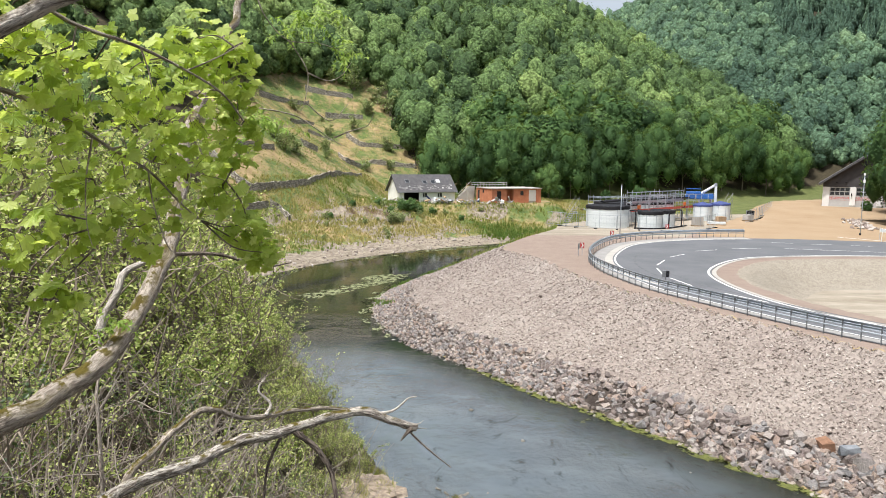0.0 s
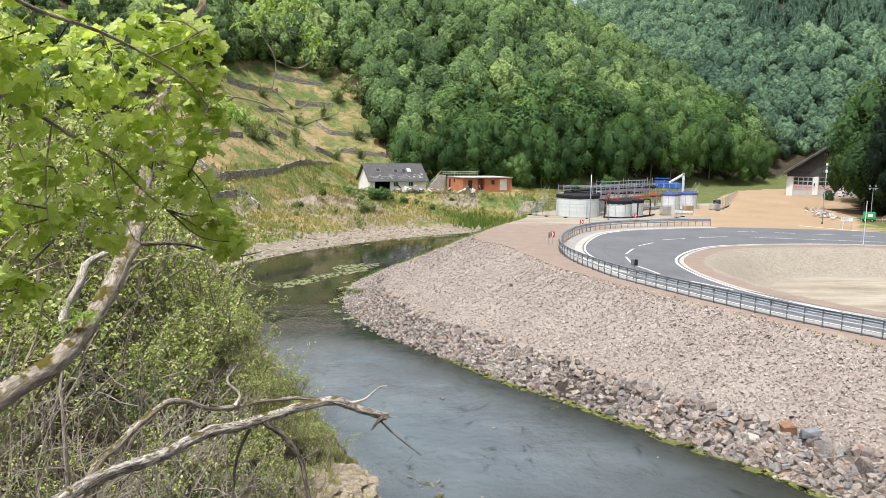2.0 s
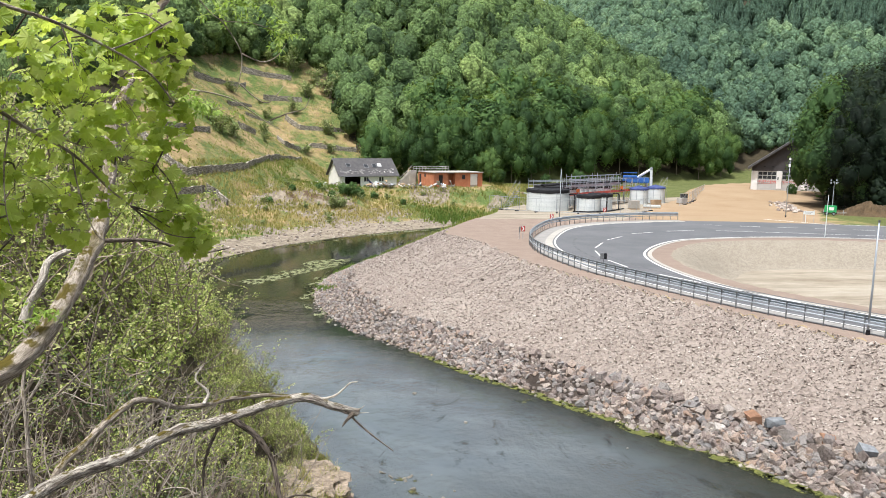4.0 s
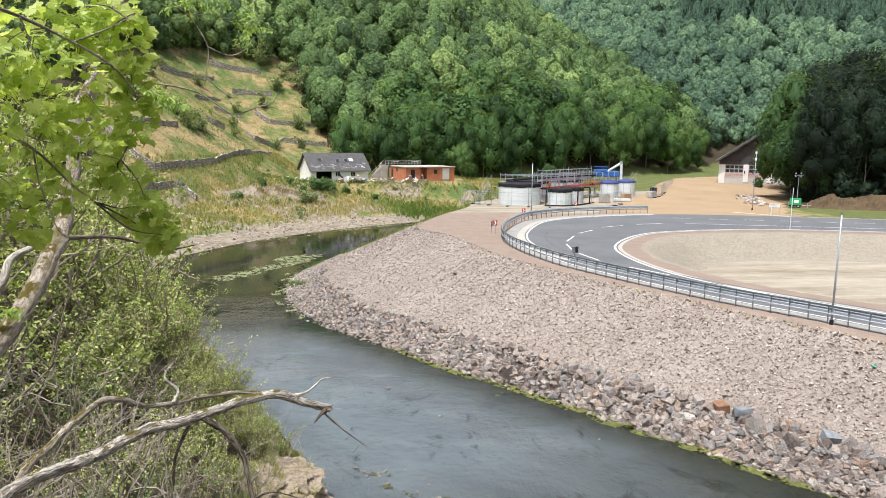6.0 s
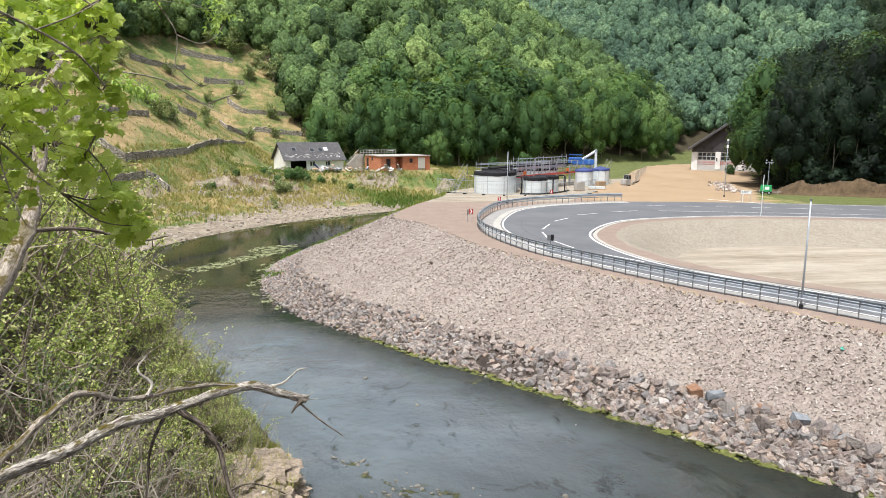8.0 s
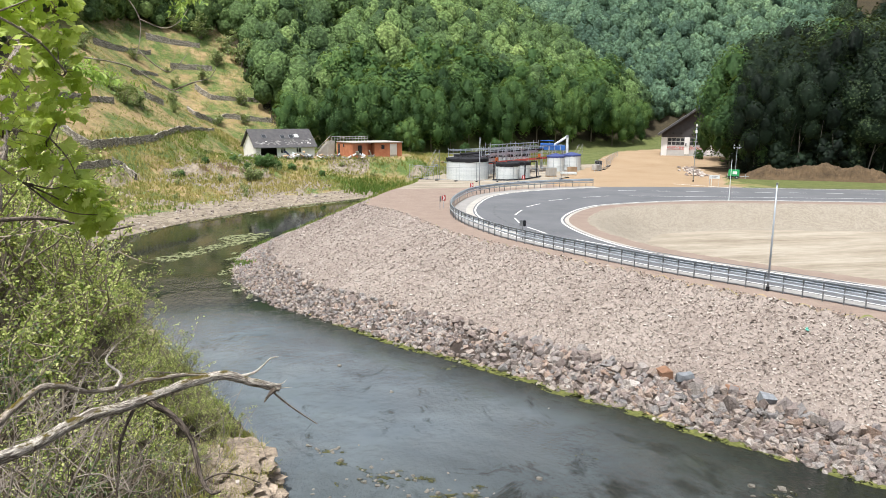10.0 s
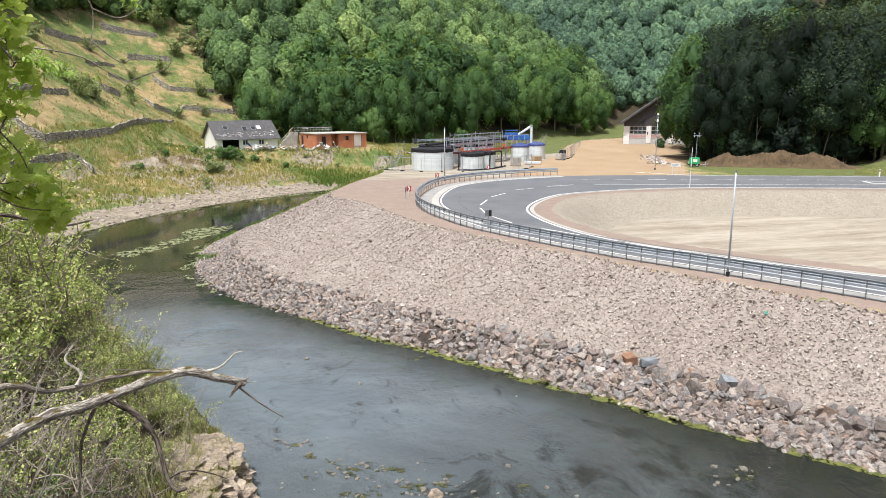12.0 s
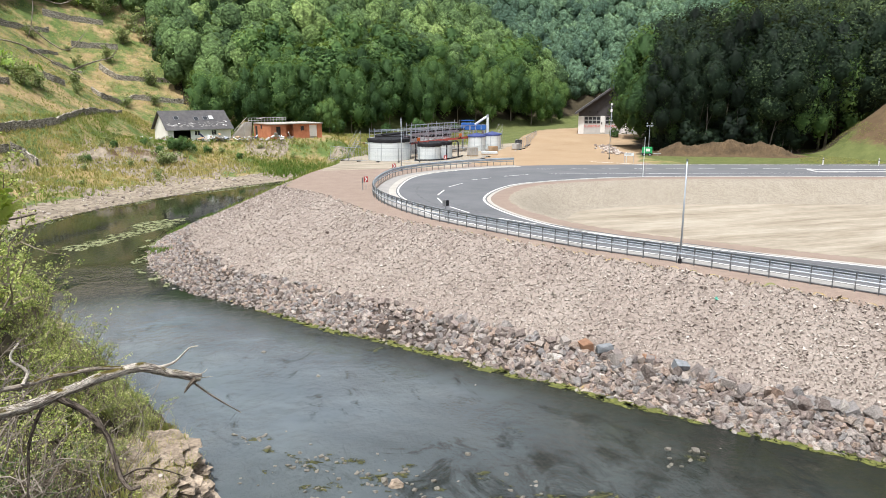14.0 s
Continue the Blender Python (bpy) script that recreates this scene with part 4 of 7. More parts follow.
def build_grove():
    r = rng(78)
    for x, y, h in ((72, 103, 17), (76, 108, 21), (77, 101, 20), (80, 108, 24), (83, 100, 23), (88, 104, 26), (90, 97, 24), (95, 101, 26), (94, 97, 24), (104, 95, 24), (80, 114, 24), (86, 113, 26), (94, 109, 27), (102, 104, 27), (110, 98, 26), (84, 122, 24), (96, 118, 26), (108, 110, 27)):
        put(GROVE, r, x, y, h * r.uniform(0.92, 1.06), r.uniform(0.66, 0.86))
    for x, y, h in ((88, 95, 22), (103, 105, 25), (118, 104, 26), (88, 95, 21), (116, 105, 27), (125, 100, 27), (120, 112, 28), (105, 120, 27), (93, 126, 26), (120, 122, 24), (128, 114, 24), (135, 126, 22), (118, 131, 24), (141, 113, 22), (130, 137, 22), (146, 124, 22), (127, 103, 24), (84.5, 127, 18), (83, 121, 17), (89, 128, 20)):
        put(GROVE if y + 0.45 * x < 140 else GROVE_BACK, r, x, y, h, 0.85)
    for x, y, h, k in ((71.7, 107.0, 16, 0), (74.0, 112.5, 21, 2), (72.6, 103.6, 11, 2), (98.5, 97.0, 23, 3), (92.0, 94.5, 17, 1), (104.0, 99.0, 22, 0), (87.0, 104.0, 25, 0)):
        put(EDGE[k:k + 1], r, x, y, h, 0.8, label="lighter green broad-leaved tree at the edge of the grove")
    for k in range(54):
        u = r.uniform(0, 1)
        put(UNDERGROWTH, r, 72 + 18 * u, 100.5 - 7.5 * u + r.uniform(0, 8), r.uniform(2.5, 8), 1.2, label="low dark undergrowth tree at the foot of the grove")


def grove_slope():
    """Trees climbing the hillside behind the grove."""
    r = rng(84)
    for k in range(46):
        x, y = r.uniform(128, 290), r.uniform(120, 320)
        if x > 0.82 * y and x < 1.25 * y and hills(np.array([x]), np.array([y]))[0] > 8:
            put(GROVE_BACK, r, x, y, r.uniform(15, 22), 1.0)
    for x, y, h in ((147, 149, 20), (154, 138, 20), (158, 144, 22), (141, 142, 20), (137, 156, 20), (149, 132, 20), (162, 132, 22), (150, 158, 22), (142, 166, 20)):
        put(GROVE_BACK, r, x, y, h, 1.05)


def earth_heap():
    """A long rough heap of dug earth with clods, in front of the grove."""
    r = rng(81)
    gx, gy = np.arange(64, 92, 0.22), np.arange(84, 103, 0.22)
    x, y = np.meshgrid(gx, gy)
    d = far_from(x, y, np.array([(68.7, 96.4), (73.2, 94.3), (77.7, 92.0), (82.6, 88.6)]))
    up = 2.0 * np.exp(-(d / 2.0) ** 2) * (1 + 0.75 * rough(x, y, 4.0)) - 0.25
    up = up + (0.30 * rough(x, y, 1.1, 3) + 0.06 * r.normal(0, 1, x.shape)) * ease(-0.2, 0.6, up)
    z = land(x, y)[0] + np.maximum(up, -0.3)
    i = np.arange(x.size).reshape(x.shape)
    f = np.stack([i[:-1, :-1], i[:-1, 1:], i[1:, 1:], i[1:, :-1]], -1).reshape(-1, 4)
    f = f[up.ravel()[f].max(1) > -0.2]
    used = np.unique(f)
    new_id = np.zeros(x.size, int)
    new_id[used] = np.arange(len(used))
    v = np.stack([x, y, z], -1).reshape(-1, 3)[used]
    tagged(piece("earth_mound", mesh_from("earth_mound", v, new_id[f]), M_EARTH), "long heap of brown dug earth before the grove", "earth heap")


earth_heap()


def grove_stems():
    """Bare stems and fallen boughs at the shaded foot of the grove."""
    r = rng(79)
    for x, y, h in ((74.5, 100.5, 7), (79.5, 98.2, 9), (81.5, 97.0, 8), (84.5, 95.6, 10), (86.0, 94.8, 7), (88.0, 94.0, 6), (89.5, 93.5, 6), (72.5, 101.5, 8), (77.0, 99.4, 9)):
        st = thing("young_tree", "thin pale leafless young tree at the foot of the grove", "tree", "bare young trees in the grove")
        z = float(land([x], [y])[0][0]) - 0.2
        lean = r.normal(0, 0.12, 2)
        mid = (x + lean[0] * h * 0.5 + r.normal(0, 0.15), y, z + h * 0.5)
        part("stem", rod((x, y, z), mid, 0.11, 7, None, 0.08), M_BARE, st)
        part("stem", rod(mid, (x + lean[0] * h + r.normal(0, 0.3), y, z + h), 0.08, 7, None, 0.03), M_BARE, st)
        part("limb", rod(mid, (mid[0] + r.choice([-1, 1]) * r.uniform(0.8, 1.6), y, mid[2] + r.uniform(1.2, 2.6)), 0.05, 6, None, 0.02), M_BARE, st)
    for x0, y0, x1, y1 in ((74.0, 94.4, 77.2, 93.6), (73.0, 94.6, 75.4, 95.2), (76.0, 92.6, 79.0, 92.8), (70.4, 95.6, 72.6, 95.6)):
        b = thing("fallen_bough", "dead bough lying on the earth heap", "dead branch", "boughs on the earth heap")
        z0, z1 = land([x0, x1], [y0, y1])[0]
        part("bough", rod((x0, y0, z0 + 1.2), (x1, y1, z1 + 1.5), 0.07, 7, None, 0.04), M_BARE, b)


def build_woods(name, spots, seed, n, size, material, label, nlobes=8, low=0.72):
    """Far woods: many crowns in one mesh."""
    r = rng(seed)
    protos = [crown_mesh(seed + k, n, size, nlobes, low) for k in range(6)]
    vs, fs, ns, ts, base = [], [], [], [], 0
    for x, y, z, h, wd in spots:
        v, f, soft, inner = protos[r.integers(6)]
        spruce = name != "hill_woods" and x > 0.46 * y + 14 * float(rough(np.array([x]), np.array([y]), 30.0)[0]) and z > 55
        if spruce:                                       # a pointed cone
            v = v * (1, 1, 1.5)
            v[:, :2] *= np.clip(0.62 - 0.42 * v[:, 2:], 0.03, 1.2)
        a = r.uniform(0, 6.28)
        rot = np.array([[math.cos(a), -math.sin(a), 0], [math.sin(a), math.cos(a), 0], [0, 0, 1]])
        vs.append((v @ rot.T) * (wd, wd, h * 0.55) + (x, y, z + h * 0.42))
        ns.append(soft @ rot.T)
        fs.append(f + base)
        own = r.normal(0.05, 0.1) if spruce else r.normal(0.42, 0.22)
        # inner points tinted darker, crown shade put into colour; the rest varies at random
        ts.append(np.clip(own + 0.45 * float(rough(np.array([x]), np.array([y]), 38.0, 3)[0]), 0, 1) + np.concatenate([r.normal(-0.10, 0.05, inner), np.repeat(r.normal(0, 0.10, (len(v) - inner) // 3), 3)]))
        base += len(v)
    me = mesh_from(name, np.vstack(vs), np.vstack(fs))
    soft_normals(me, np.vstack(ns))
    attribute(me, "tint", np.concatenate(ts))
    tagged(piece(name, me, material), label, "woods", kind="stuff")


def wood_spots(r, count, x0, x1, y0, y1, hmin, hmax, ok):
    x, y = r.uniform(x0, x1, count), r.uniform(y0, y1, count)
    z = land(x, y)[0]
    keep = ok(x, y, z)
    x, y, z = x[keep], y[keep], z[keep]
    h = hmin + (hmax - hmin) * r.random(len(x)) ** 1.3
    return [(a, b, c - 0.8, d, d * s) for a, b, c, d, s in zip(x, y, z, h, r.uniform(0.33, 0.48, len(x)))]


def terrace_zone(x, y):
    return (x < 4 - 0.42 * (y - 165)) & (y < 300) & (x > -0.335 * y + 4 * rough(x, y, 14.0))


build_edge()
build_grove()
grove_slope()
grove_stems()
_r = rng(90)


def spur(x, y):
    keep = RIDGES[:]
    RIDGES[3:] = []
    own = hills(x, y)
    RIDGES[:] = keep
    return own >= hills(x, y) - 0.5


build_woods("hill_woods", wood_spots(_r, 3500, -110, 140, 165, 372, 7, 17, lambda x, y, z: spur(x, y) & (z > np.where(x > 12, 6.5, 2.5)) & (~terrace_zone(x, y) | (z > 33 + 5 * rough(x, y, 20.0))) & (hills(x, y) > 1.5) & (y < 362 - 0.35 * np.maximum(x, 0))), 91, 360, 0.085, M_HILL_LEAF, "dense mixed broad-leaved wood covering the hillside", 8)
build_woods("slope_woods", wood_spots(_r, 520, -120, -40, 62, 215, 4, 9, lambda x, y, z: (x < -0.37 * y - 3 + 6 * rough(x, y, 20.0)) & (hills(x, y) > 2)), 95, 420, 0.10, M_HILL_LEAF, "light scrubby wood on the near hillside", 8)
build_woods("far_woods", wood_spots(_r, 13000, 60, 400, 200, 560, 6, 12, lambda x, y, z: ~spur(x, y) & (z > 8) & (y > 215 - 0.1 * x) & (y > 1.18 * x) & (x > 0.14 * y) & (y < 545 - 0.55 * (x - 110))), 92, 110, 0.125, M_FAR_LEAF, "far wooded hillside with haze tinted into its leaves", 5)
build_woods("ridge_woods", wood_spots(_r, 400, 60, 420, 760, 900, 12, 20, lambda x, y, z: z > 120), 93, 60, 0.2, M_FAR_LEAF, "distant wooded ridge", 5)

# ---- rock and stone ----
def hull_rock(r, n=11, flat=0.7, blocky=False):
    """An angular block: the hull of a few random points."""
    if blocky:
        d = np.array([(x, y, z) for x in (-1, 1) for y in (-1, 1) for z in (-1, 1)]) * r.uniform(0.62, 1.0, (8, 3))
        d = np.vstack([d, r.normal(0, 0.6, (4, 3))])
    else:
        d = r.normal(0, 1, (n, 3))
        d /= np.linalg.norm(d, axis=1)[:, None]
    d *= r.uniform(0.8, 1.0, (len(d), 1)) * (1.0, r.uniform(0.6, 0.9), flat * r.uniform(0.7, 1.1))
    bm = bmesh.new()
    for p in d:
        bm.verts.new(p)
    bmesh.ops.convex_hull(bm, input=bm.verts)
    loose = [v for v in bm.verts if not v.link_faces]
    bmesh.ops.delete(bm, geom=loose, context="VERTS")
    bmesh.ops.triangulate(bm, faces=bm.faces)
    bm.verts.index_update()
    v = np.array([p.co[:] for p in bm.verts])
    f = np.array([[p.index for p in q.verts] for q in bm.faces])
    bm.free()
    return v, f


def turn(r, tilt=0.5):
    e = Euler((r.normal(0, tilt), r.normal(0, tilt), r.uniform(0, 6.28)))
    return np.array(e.to_matrix())


def scatter_mesh(name, protos, r, pos, size, tilt=0.5):
    vs, fs, base = [], [], 0
    for p, s in zip(pos, size):
        v, f = protos[r.integers(len(protos))]
        vs.append((v * s) @ turn(r, tilt).T + p)
        fs.append(f + base)
        base += len(v)
    return mesh_from(name, np.vstack(vs), np.vstack(fs))


def slope_point(r, n, f0, f1, y0, y1):
    """Places on the engineered slope: a share f of the way from the water's edge to the crest."""
    toe = along(TOE, 0.25)[0]
    toe = toe[(toe[:, 1] > y0) & (toe[:, 1] < y1)]
    p = toe[r.integers(len(toe), size=n)] + r.normal(0, 0.12, (n, 2))
    crest = along(CREST, 0.1)[0]
    near = np.array([crest[np.argmin(((crest - q) ** 2).sum(1))] for q in p])
    f = r.uniform(f0, f1, (n, 1))
    q = p + (near - p) * f
    return q, f[:, 0]


ROCKS = [hull_rock(rng(200 + k), 11, 0.7, k % 4 > 0) for k in range(14)]


def build_riprap():
    r = rng(21)
    bed = thing("riprap", "band of angular purple-grey quarry rocks along the water's edge", "rocks")
    meshes = [mesh_from("rock", v, f) for v, f in ROCKS]
    for me in meshes:
        me.materials.append(M_ROCK)
    q, f = slope_point(r, 300, -0.02, 0.275, 11, 29)
    z = land(q[:, 0], q[:, 1])[0]
    for (x, y), h, g in zip(q, z, f):
        s = r.uniform(0.14, 0.32) if g < 0.21 else r.uniform(0.24, 0.46)
        ob = piece("rock", meshes[r.integers(14)], None, bed)
        e = Euler((r.normal(0, 0.5), r.normal(0, 0.5), r.uniform(0, 6.28)))
        ob.matrix_basis = Matrix.LocRotScale((x, y, max(h, WATER - 0.1) + s * 0.25), e, (s, s, s))
    # one rusty and one blue-grey block stand out on the top edge
    for x, y, s, m, label in ((17.7, 30.9, 0.46, M_RUST, "rusty orange rock"), (18.35, 30.15, 0.52, M_BLUEROCK, "large blue-grey rock"), (20.6, 26.9, 0.4, M_BLUEROCK, "blue-grey rock"), (19.7, 28.2, 0.36, M_RUST, "rusty orange rock")):
        v, f = hull_rock(rng(int(x * 10)), 14, 0.8, True)
        ob = piece("rock", mesh_from("rock", v, f), m, bed, label)
        ob.matrix_basis = Matrix.LocRotScale((x, y, float(land([x], [y])[0][0]) + s * 0.3), Euler((0.2, 0.1, x * 7)), (s, s, s * 0.85))
    parts_ = []
    for n, f0, f1, y0, y1, lo, hi in ((3600, -0.03, 0.24, 8, 82, 0.13, 0.31), (420, 0.2, 0.275, 8, 70, 0.22, 0.42), (700, -0.02, 0.17, 56, 84, 0.10, 0.24), (1500, -0.03, 0.22, 10, 36, 0.11, 0.25), (2400, -0.02, 0.21, 40, 80, 0.13, 0.30)):
        q, f = slope_point(r, n, f0, f1, y0, y1)
        z = np.maximum(land(q[:, 0], q[:, 1])[0], WATER - 0.12)
        s = r.uniform(lo, hi, n) * r.uniform(0.7, 1.1, n) * (1 - 0.35 * ease(36, 58, q[:, 1]))
        parts_.append((np.column_stack([q, z + s * 0.2]), s))
    me = scatter_mesh("rock_bed", ROCKS, r, np.vstack([a for a, b in parts_]), np.concatenate([b for a, b in parts_]))
    tagged(piece("rock_bed", me, M_ROCK, bed), "smaller quarry rocks", kind="stuff")
    # stones bedded in the pale slope above
    small = [hull_rock(rng(240 + k), 6, 0.55) for k in range(10)]
    q, f = slope_point(r, 52000, 0.23, 0.99, 6, 84)
    z = land(q[:, 0], q[:, 1])[0]
    s = r.gamma(2.6, 0.019, len(q)) + 0.035
    me = scatter_mesh("slope_stones", small, r, np.column_stack([q, z + s * 0.10]), s, 0.35)
    tagged(piece("slope_stones", me, M_SLOPESTONE), "flat brownish stones bedded in the pale gravel slope", "stones", kind="stuff")


def slope_stone_mat():
    k = Nodes("slope_stone", 0.9, 0.0, 0.25)
    k.color(k.ramp(k.island(), (0.0, (0.14, 0.112, 0.098)), (0.3, (0.25, 0.206, 0.18)), (0.7, (0.36, 0.31, 0.275)), (1.0, (0.50, 0.46, 0.42))))
    k.bump(k.noise(30.0, 3), 0.3, 0.01)
    return k.m


M_SLOPESTONE = slope_stone_mat()
def algae_mat(name, dark, light, open_):
    k = Nodes(name, 0.75, 0.0, 0.3)
    k.co = k.n.new("ShaderNodeNewGeometry").outputs["Position"]
    k.color(k.ramp(k.noise(3.0, 6, 0.7), (0.35, dark), (0.68, light)))
    k.l.new(k.step(k.noise(1.6, 7, 0.75), open_, open_ + 0.05), k.b.inputs["Alpha"])
    k.bump(k.noise(16.0, 4), 0.6, 0.02)
    return k.m


M_ALGAE = algae_mat("green_algae", (0.055, 0.065, 0.018), (0.17, 0.18, 0.045), 0.46)
M_WEED = algae_mat("olive_weed", (0.026, 0.030, 0.012), (0.105, 0.105, 0.035), 0.50)
M_PALEALGAE = algae_mat("pale_algae", (0.13, 0.15, 0.07), (0.27, 0.28, 0.15), 0.47)
M_WETSTONE = plain("wet_stone", (0.06, 0.055, 0.045), (0.26, 0.24, 0.20), 8.0, 0.35, 0.0, 30.0)
M_LEDGE = plain("ledge_rock", (0.075, 0.056, 0.040), (0.50, 0.41, 0.315), 1.6, 0.9, 0.0, 7.0, 1.0, 0.08, 0.3, (1, 1, 5))
M_RUST = plain("rusty_rock", (0.17, 0.085, 0.05), (0.34, 0.20, 0.125), 2.0, 0.85, 0.0, 12.0, 0.6, 0.02)
M_BLUEROCK = plain("blue_grey_rock", (0.13, 0.145, 0.16), (0.29, 0.31, 0.33), 2.0, 0.85, 0.0, 12.0, 0.6, 0.02)
build_riprap()


def mat_patch(name, r, x, y, a, b, turn_, material, label, z=WATER + 0.02):
    """A thin floating mat with a ragged outline and holes of open water between its tongues."""
    bm = bmesh.new()
    n = 26
    w = [1 + r.normal(0, 0.22) for _ in range(n)]
    top = []
    for k in range(n):
        t = 2 * math.pi * k / n
        px, py = a * w[k] * math.cos(t), b * w[k] * math.sin(t)
        top.append(bm.verts.new((px, py, 0.0)))
    c = bm.verts.new((0, 0, 0.03))
    rim = [bm.verts.new((v.co.x * 1.05, v.co.y * 1.05, -0.05)) for v in top]
    for k in range(n):
        j = (k + 1) % n
        bm.faces.new((c, top[k], top[j]))
        bm.faces.new((top[k], rim[k], rim[j], top[j]))
    ob = part(name, bm, material)
    ob.matrix_basis = pose(x, y, z, 0, 0, turn_)
    return tagged(ob, label, "algae", "algae mats on the river")


def build_river_bits():
    r = rng(31)
    for k in range(120):                                 # green fringe along the rocks
        toe = along(TOE, 0.25)[0]
        toe = toe[(toe[:, 1] > 8) & (toe[:, 1] < 48)]
        i = r.integers(1, len(toe) - 1)
        d = toe[i + 1] - toe[i - 1]
        x, y = toe[i] + np.array([-d[1], d[0]]) / np.linalg.norm(d) * r.uniform(-0.05, 0.5)
        mat_patch("algae_mat", r, x, y, r.uniform(0.5, 1.6), r.uniform(0.15, 0.38), math.degrees(math.atan2(d[1], d[0])), M_ALGAE, "bright yellow-green algae fringe beside the rocks")
    for k in range(20):                                  # floating mats in the far bend
        u = r.uniform(-1, 1)
        mat_patch("algae_mat", r, -10 + 3.5 * u + r.uniform(-1, 1), 79 + 7 * u + r.uniform(-3, 3), r.uniform(0.9, 2.8), r.uniform(0.4, 1.1), r.uniform(20, 60), M_PALEALGAE, "pale green algae mat afloat in the bend")
    tip = along(TOE, 0.5)[0]
    tip = tip[(tip[:, 1] > 56) & (tip[:, 1] < 84)]
    for k in range(26):
        x, y = tip[r.integers(len(tip))] + (r.uniform(-1.3, 0.1), r.normal(0, 0.3))
        mat_patch("algae_mat", r, x, y, r.uniform(0.5, 1.3), r.uniform(0.2, 0.5), 90 + r.uniform(-25, 25), M_PALEALGAE if k % 2 else M_WEED, "pale green algae round the rocky tip")
    shore = along(BANK, 0.5)[0]
    shore = shore[(shore[:, 1] > 78) & (shore[:, 1] < 124)]
    for k in range(46):
        i = r.integers(1, len(shore) - 1)
        d = shore[i + 1] - shore[i - 1]
        x, y = shore[i] + np.array([d[1], -d[0]]) / np.linalg.norm(d) * r.uniform(-0.1, 2.2)
        mat_patch("algae_mat", r, x, y, r.uniform(0.7, 2.4), r.uniform(0.15, 0.5), math.degrees(math.atan2(d[1], d[0])), M_PALEALGAE if k % 3 else M_WEED, "pale green algae mat along the far shore")
    for x, y, a in ((-10.4, 46.4, 1.0), (-10.9, 48.6, 1.1), (-11.8, 51.2, 1.0), (-9.7, 44.6, 0.8)):
        mat_patch("algae_mat", r, x, y, a, 0.5 * a, 110, M_PALEALGAE, "pale green algae along the bank stones")
    for x, y, a in ((10.5, 20.6, 1.3), (12.4, 20.2, 1.2), (9.0, 21.2, 0.7), (14.2, 19.6, 0.8), (8.0, 37.6, 1.1), (17.7, 21.6, 0.7), (4.0, 25.6, 0.7), (1.6, 27.0, 0.8), (2.6, 26.0, 0.7), (0.6, 28.6, 0.5), (7.6, 33.0, 0.5), (6.9, 22.6, 0.6), (11.5, 26.0, 0.5), (5.0, 24.0, 0.8)):
        mat_patch("algae_mat", r, x, y, 0.7 * a, a * r.uniform(0.2, 0.35), r.uniform(-40, 10), M_WEED, "yellow-green algae mat over shallow stones")
    for x, y, s in ((5.6, 23.2, 0.42), (5.2, 23.6, 0.2), (4.7, 24.3, 0.12), (1.7, 39.0, 0.16), (4.2, 34.6, 0.12), (-0.1, 29.2, 0.2), (0.3, 28.7, 0.13), (2.4, 26.8, 0.14), (1.2, 27.6, 0.14), (3.2, 26.2, 0.13), (2.9, 27.4, 0.1), (8.9, 24.6, 0.13), (12.3, 20.6, 0.12), (16.9, 22.5, 0.15), (17.9, 22.0, 0.2), (4.0, 25.4, 0.1), (6.2, 24.2, 0.12), (9.8, 22.7, 0.1), (11.6, 31.1, 0.1), (-1.8, 57, 0.2)):
        v, f = ROCKS[r.integers(14)]
        ob = piece("river_stone", mesh_from("river_stone", v * s, f), M_LEDGE if s > 0.3 else M_WETSTONE)
        ob.matrix_basis = pose(x, y, WATER + s * 0.1, r.uniform(-15, 15), r.uniform(-15, 15), r.uniform(0, 360))
        tagged(ob, "stone lying in the shallow river", "stone", "stones in the river")
    stones = [mesh_from("river_stone", v, f) for v, f in ROCKS]
    for me in stones:
        me.materials.append(M_WETSTONE)
    for cx, cy, n, w in ((1.8, 25.6, 16, 0.9), (2.9, 24.0, 14, 0.9), (5.4, 23.5, 20, 0.8), (0.6, 28.6, 9, 0.5), (3.9, 25.2, 10, 0.8), (7.2, 22.6, 8, 0.9), (17.6, 21.8, 10, 0.6), (10.4, 20.8, 9, 1.0)):
        for k in range(n):
            x, y, s = cx + r.normal(0, w), cy + r.normal(0, 0.6 * w), r.uniform(0.04, 0.13)
            ob = piece("river_stone", stones[r.integers(14)], None)
            ob.matrix_basis = Matrix.LocRotScale((x, y, WATER + s * 0.12), Euler((r.uniform(-0.4, 0.4), r.uniform(-0.4, 0.4), r.uniform(0, 6.28))), (s, s, s * 0.6))
            tagged(ob, "small wet stone breaking the shallow river", "stone", "stones in the river")
        for k in range(n // 3):
            a = r.uniform(0.15, 0.45)
            mat_patch("algae_mat", r, cx + r.normal(0, w), cy + r.normal(0, 0.6 * w), a, a * r.uniform(0.3, 0.6), r.uniform(-60, 20), M_WEED, "olive algae tuft between the stones")


build_river_bits()


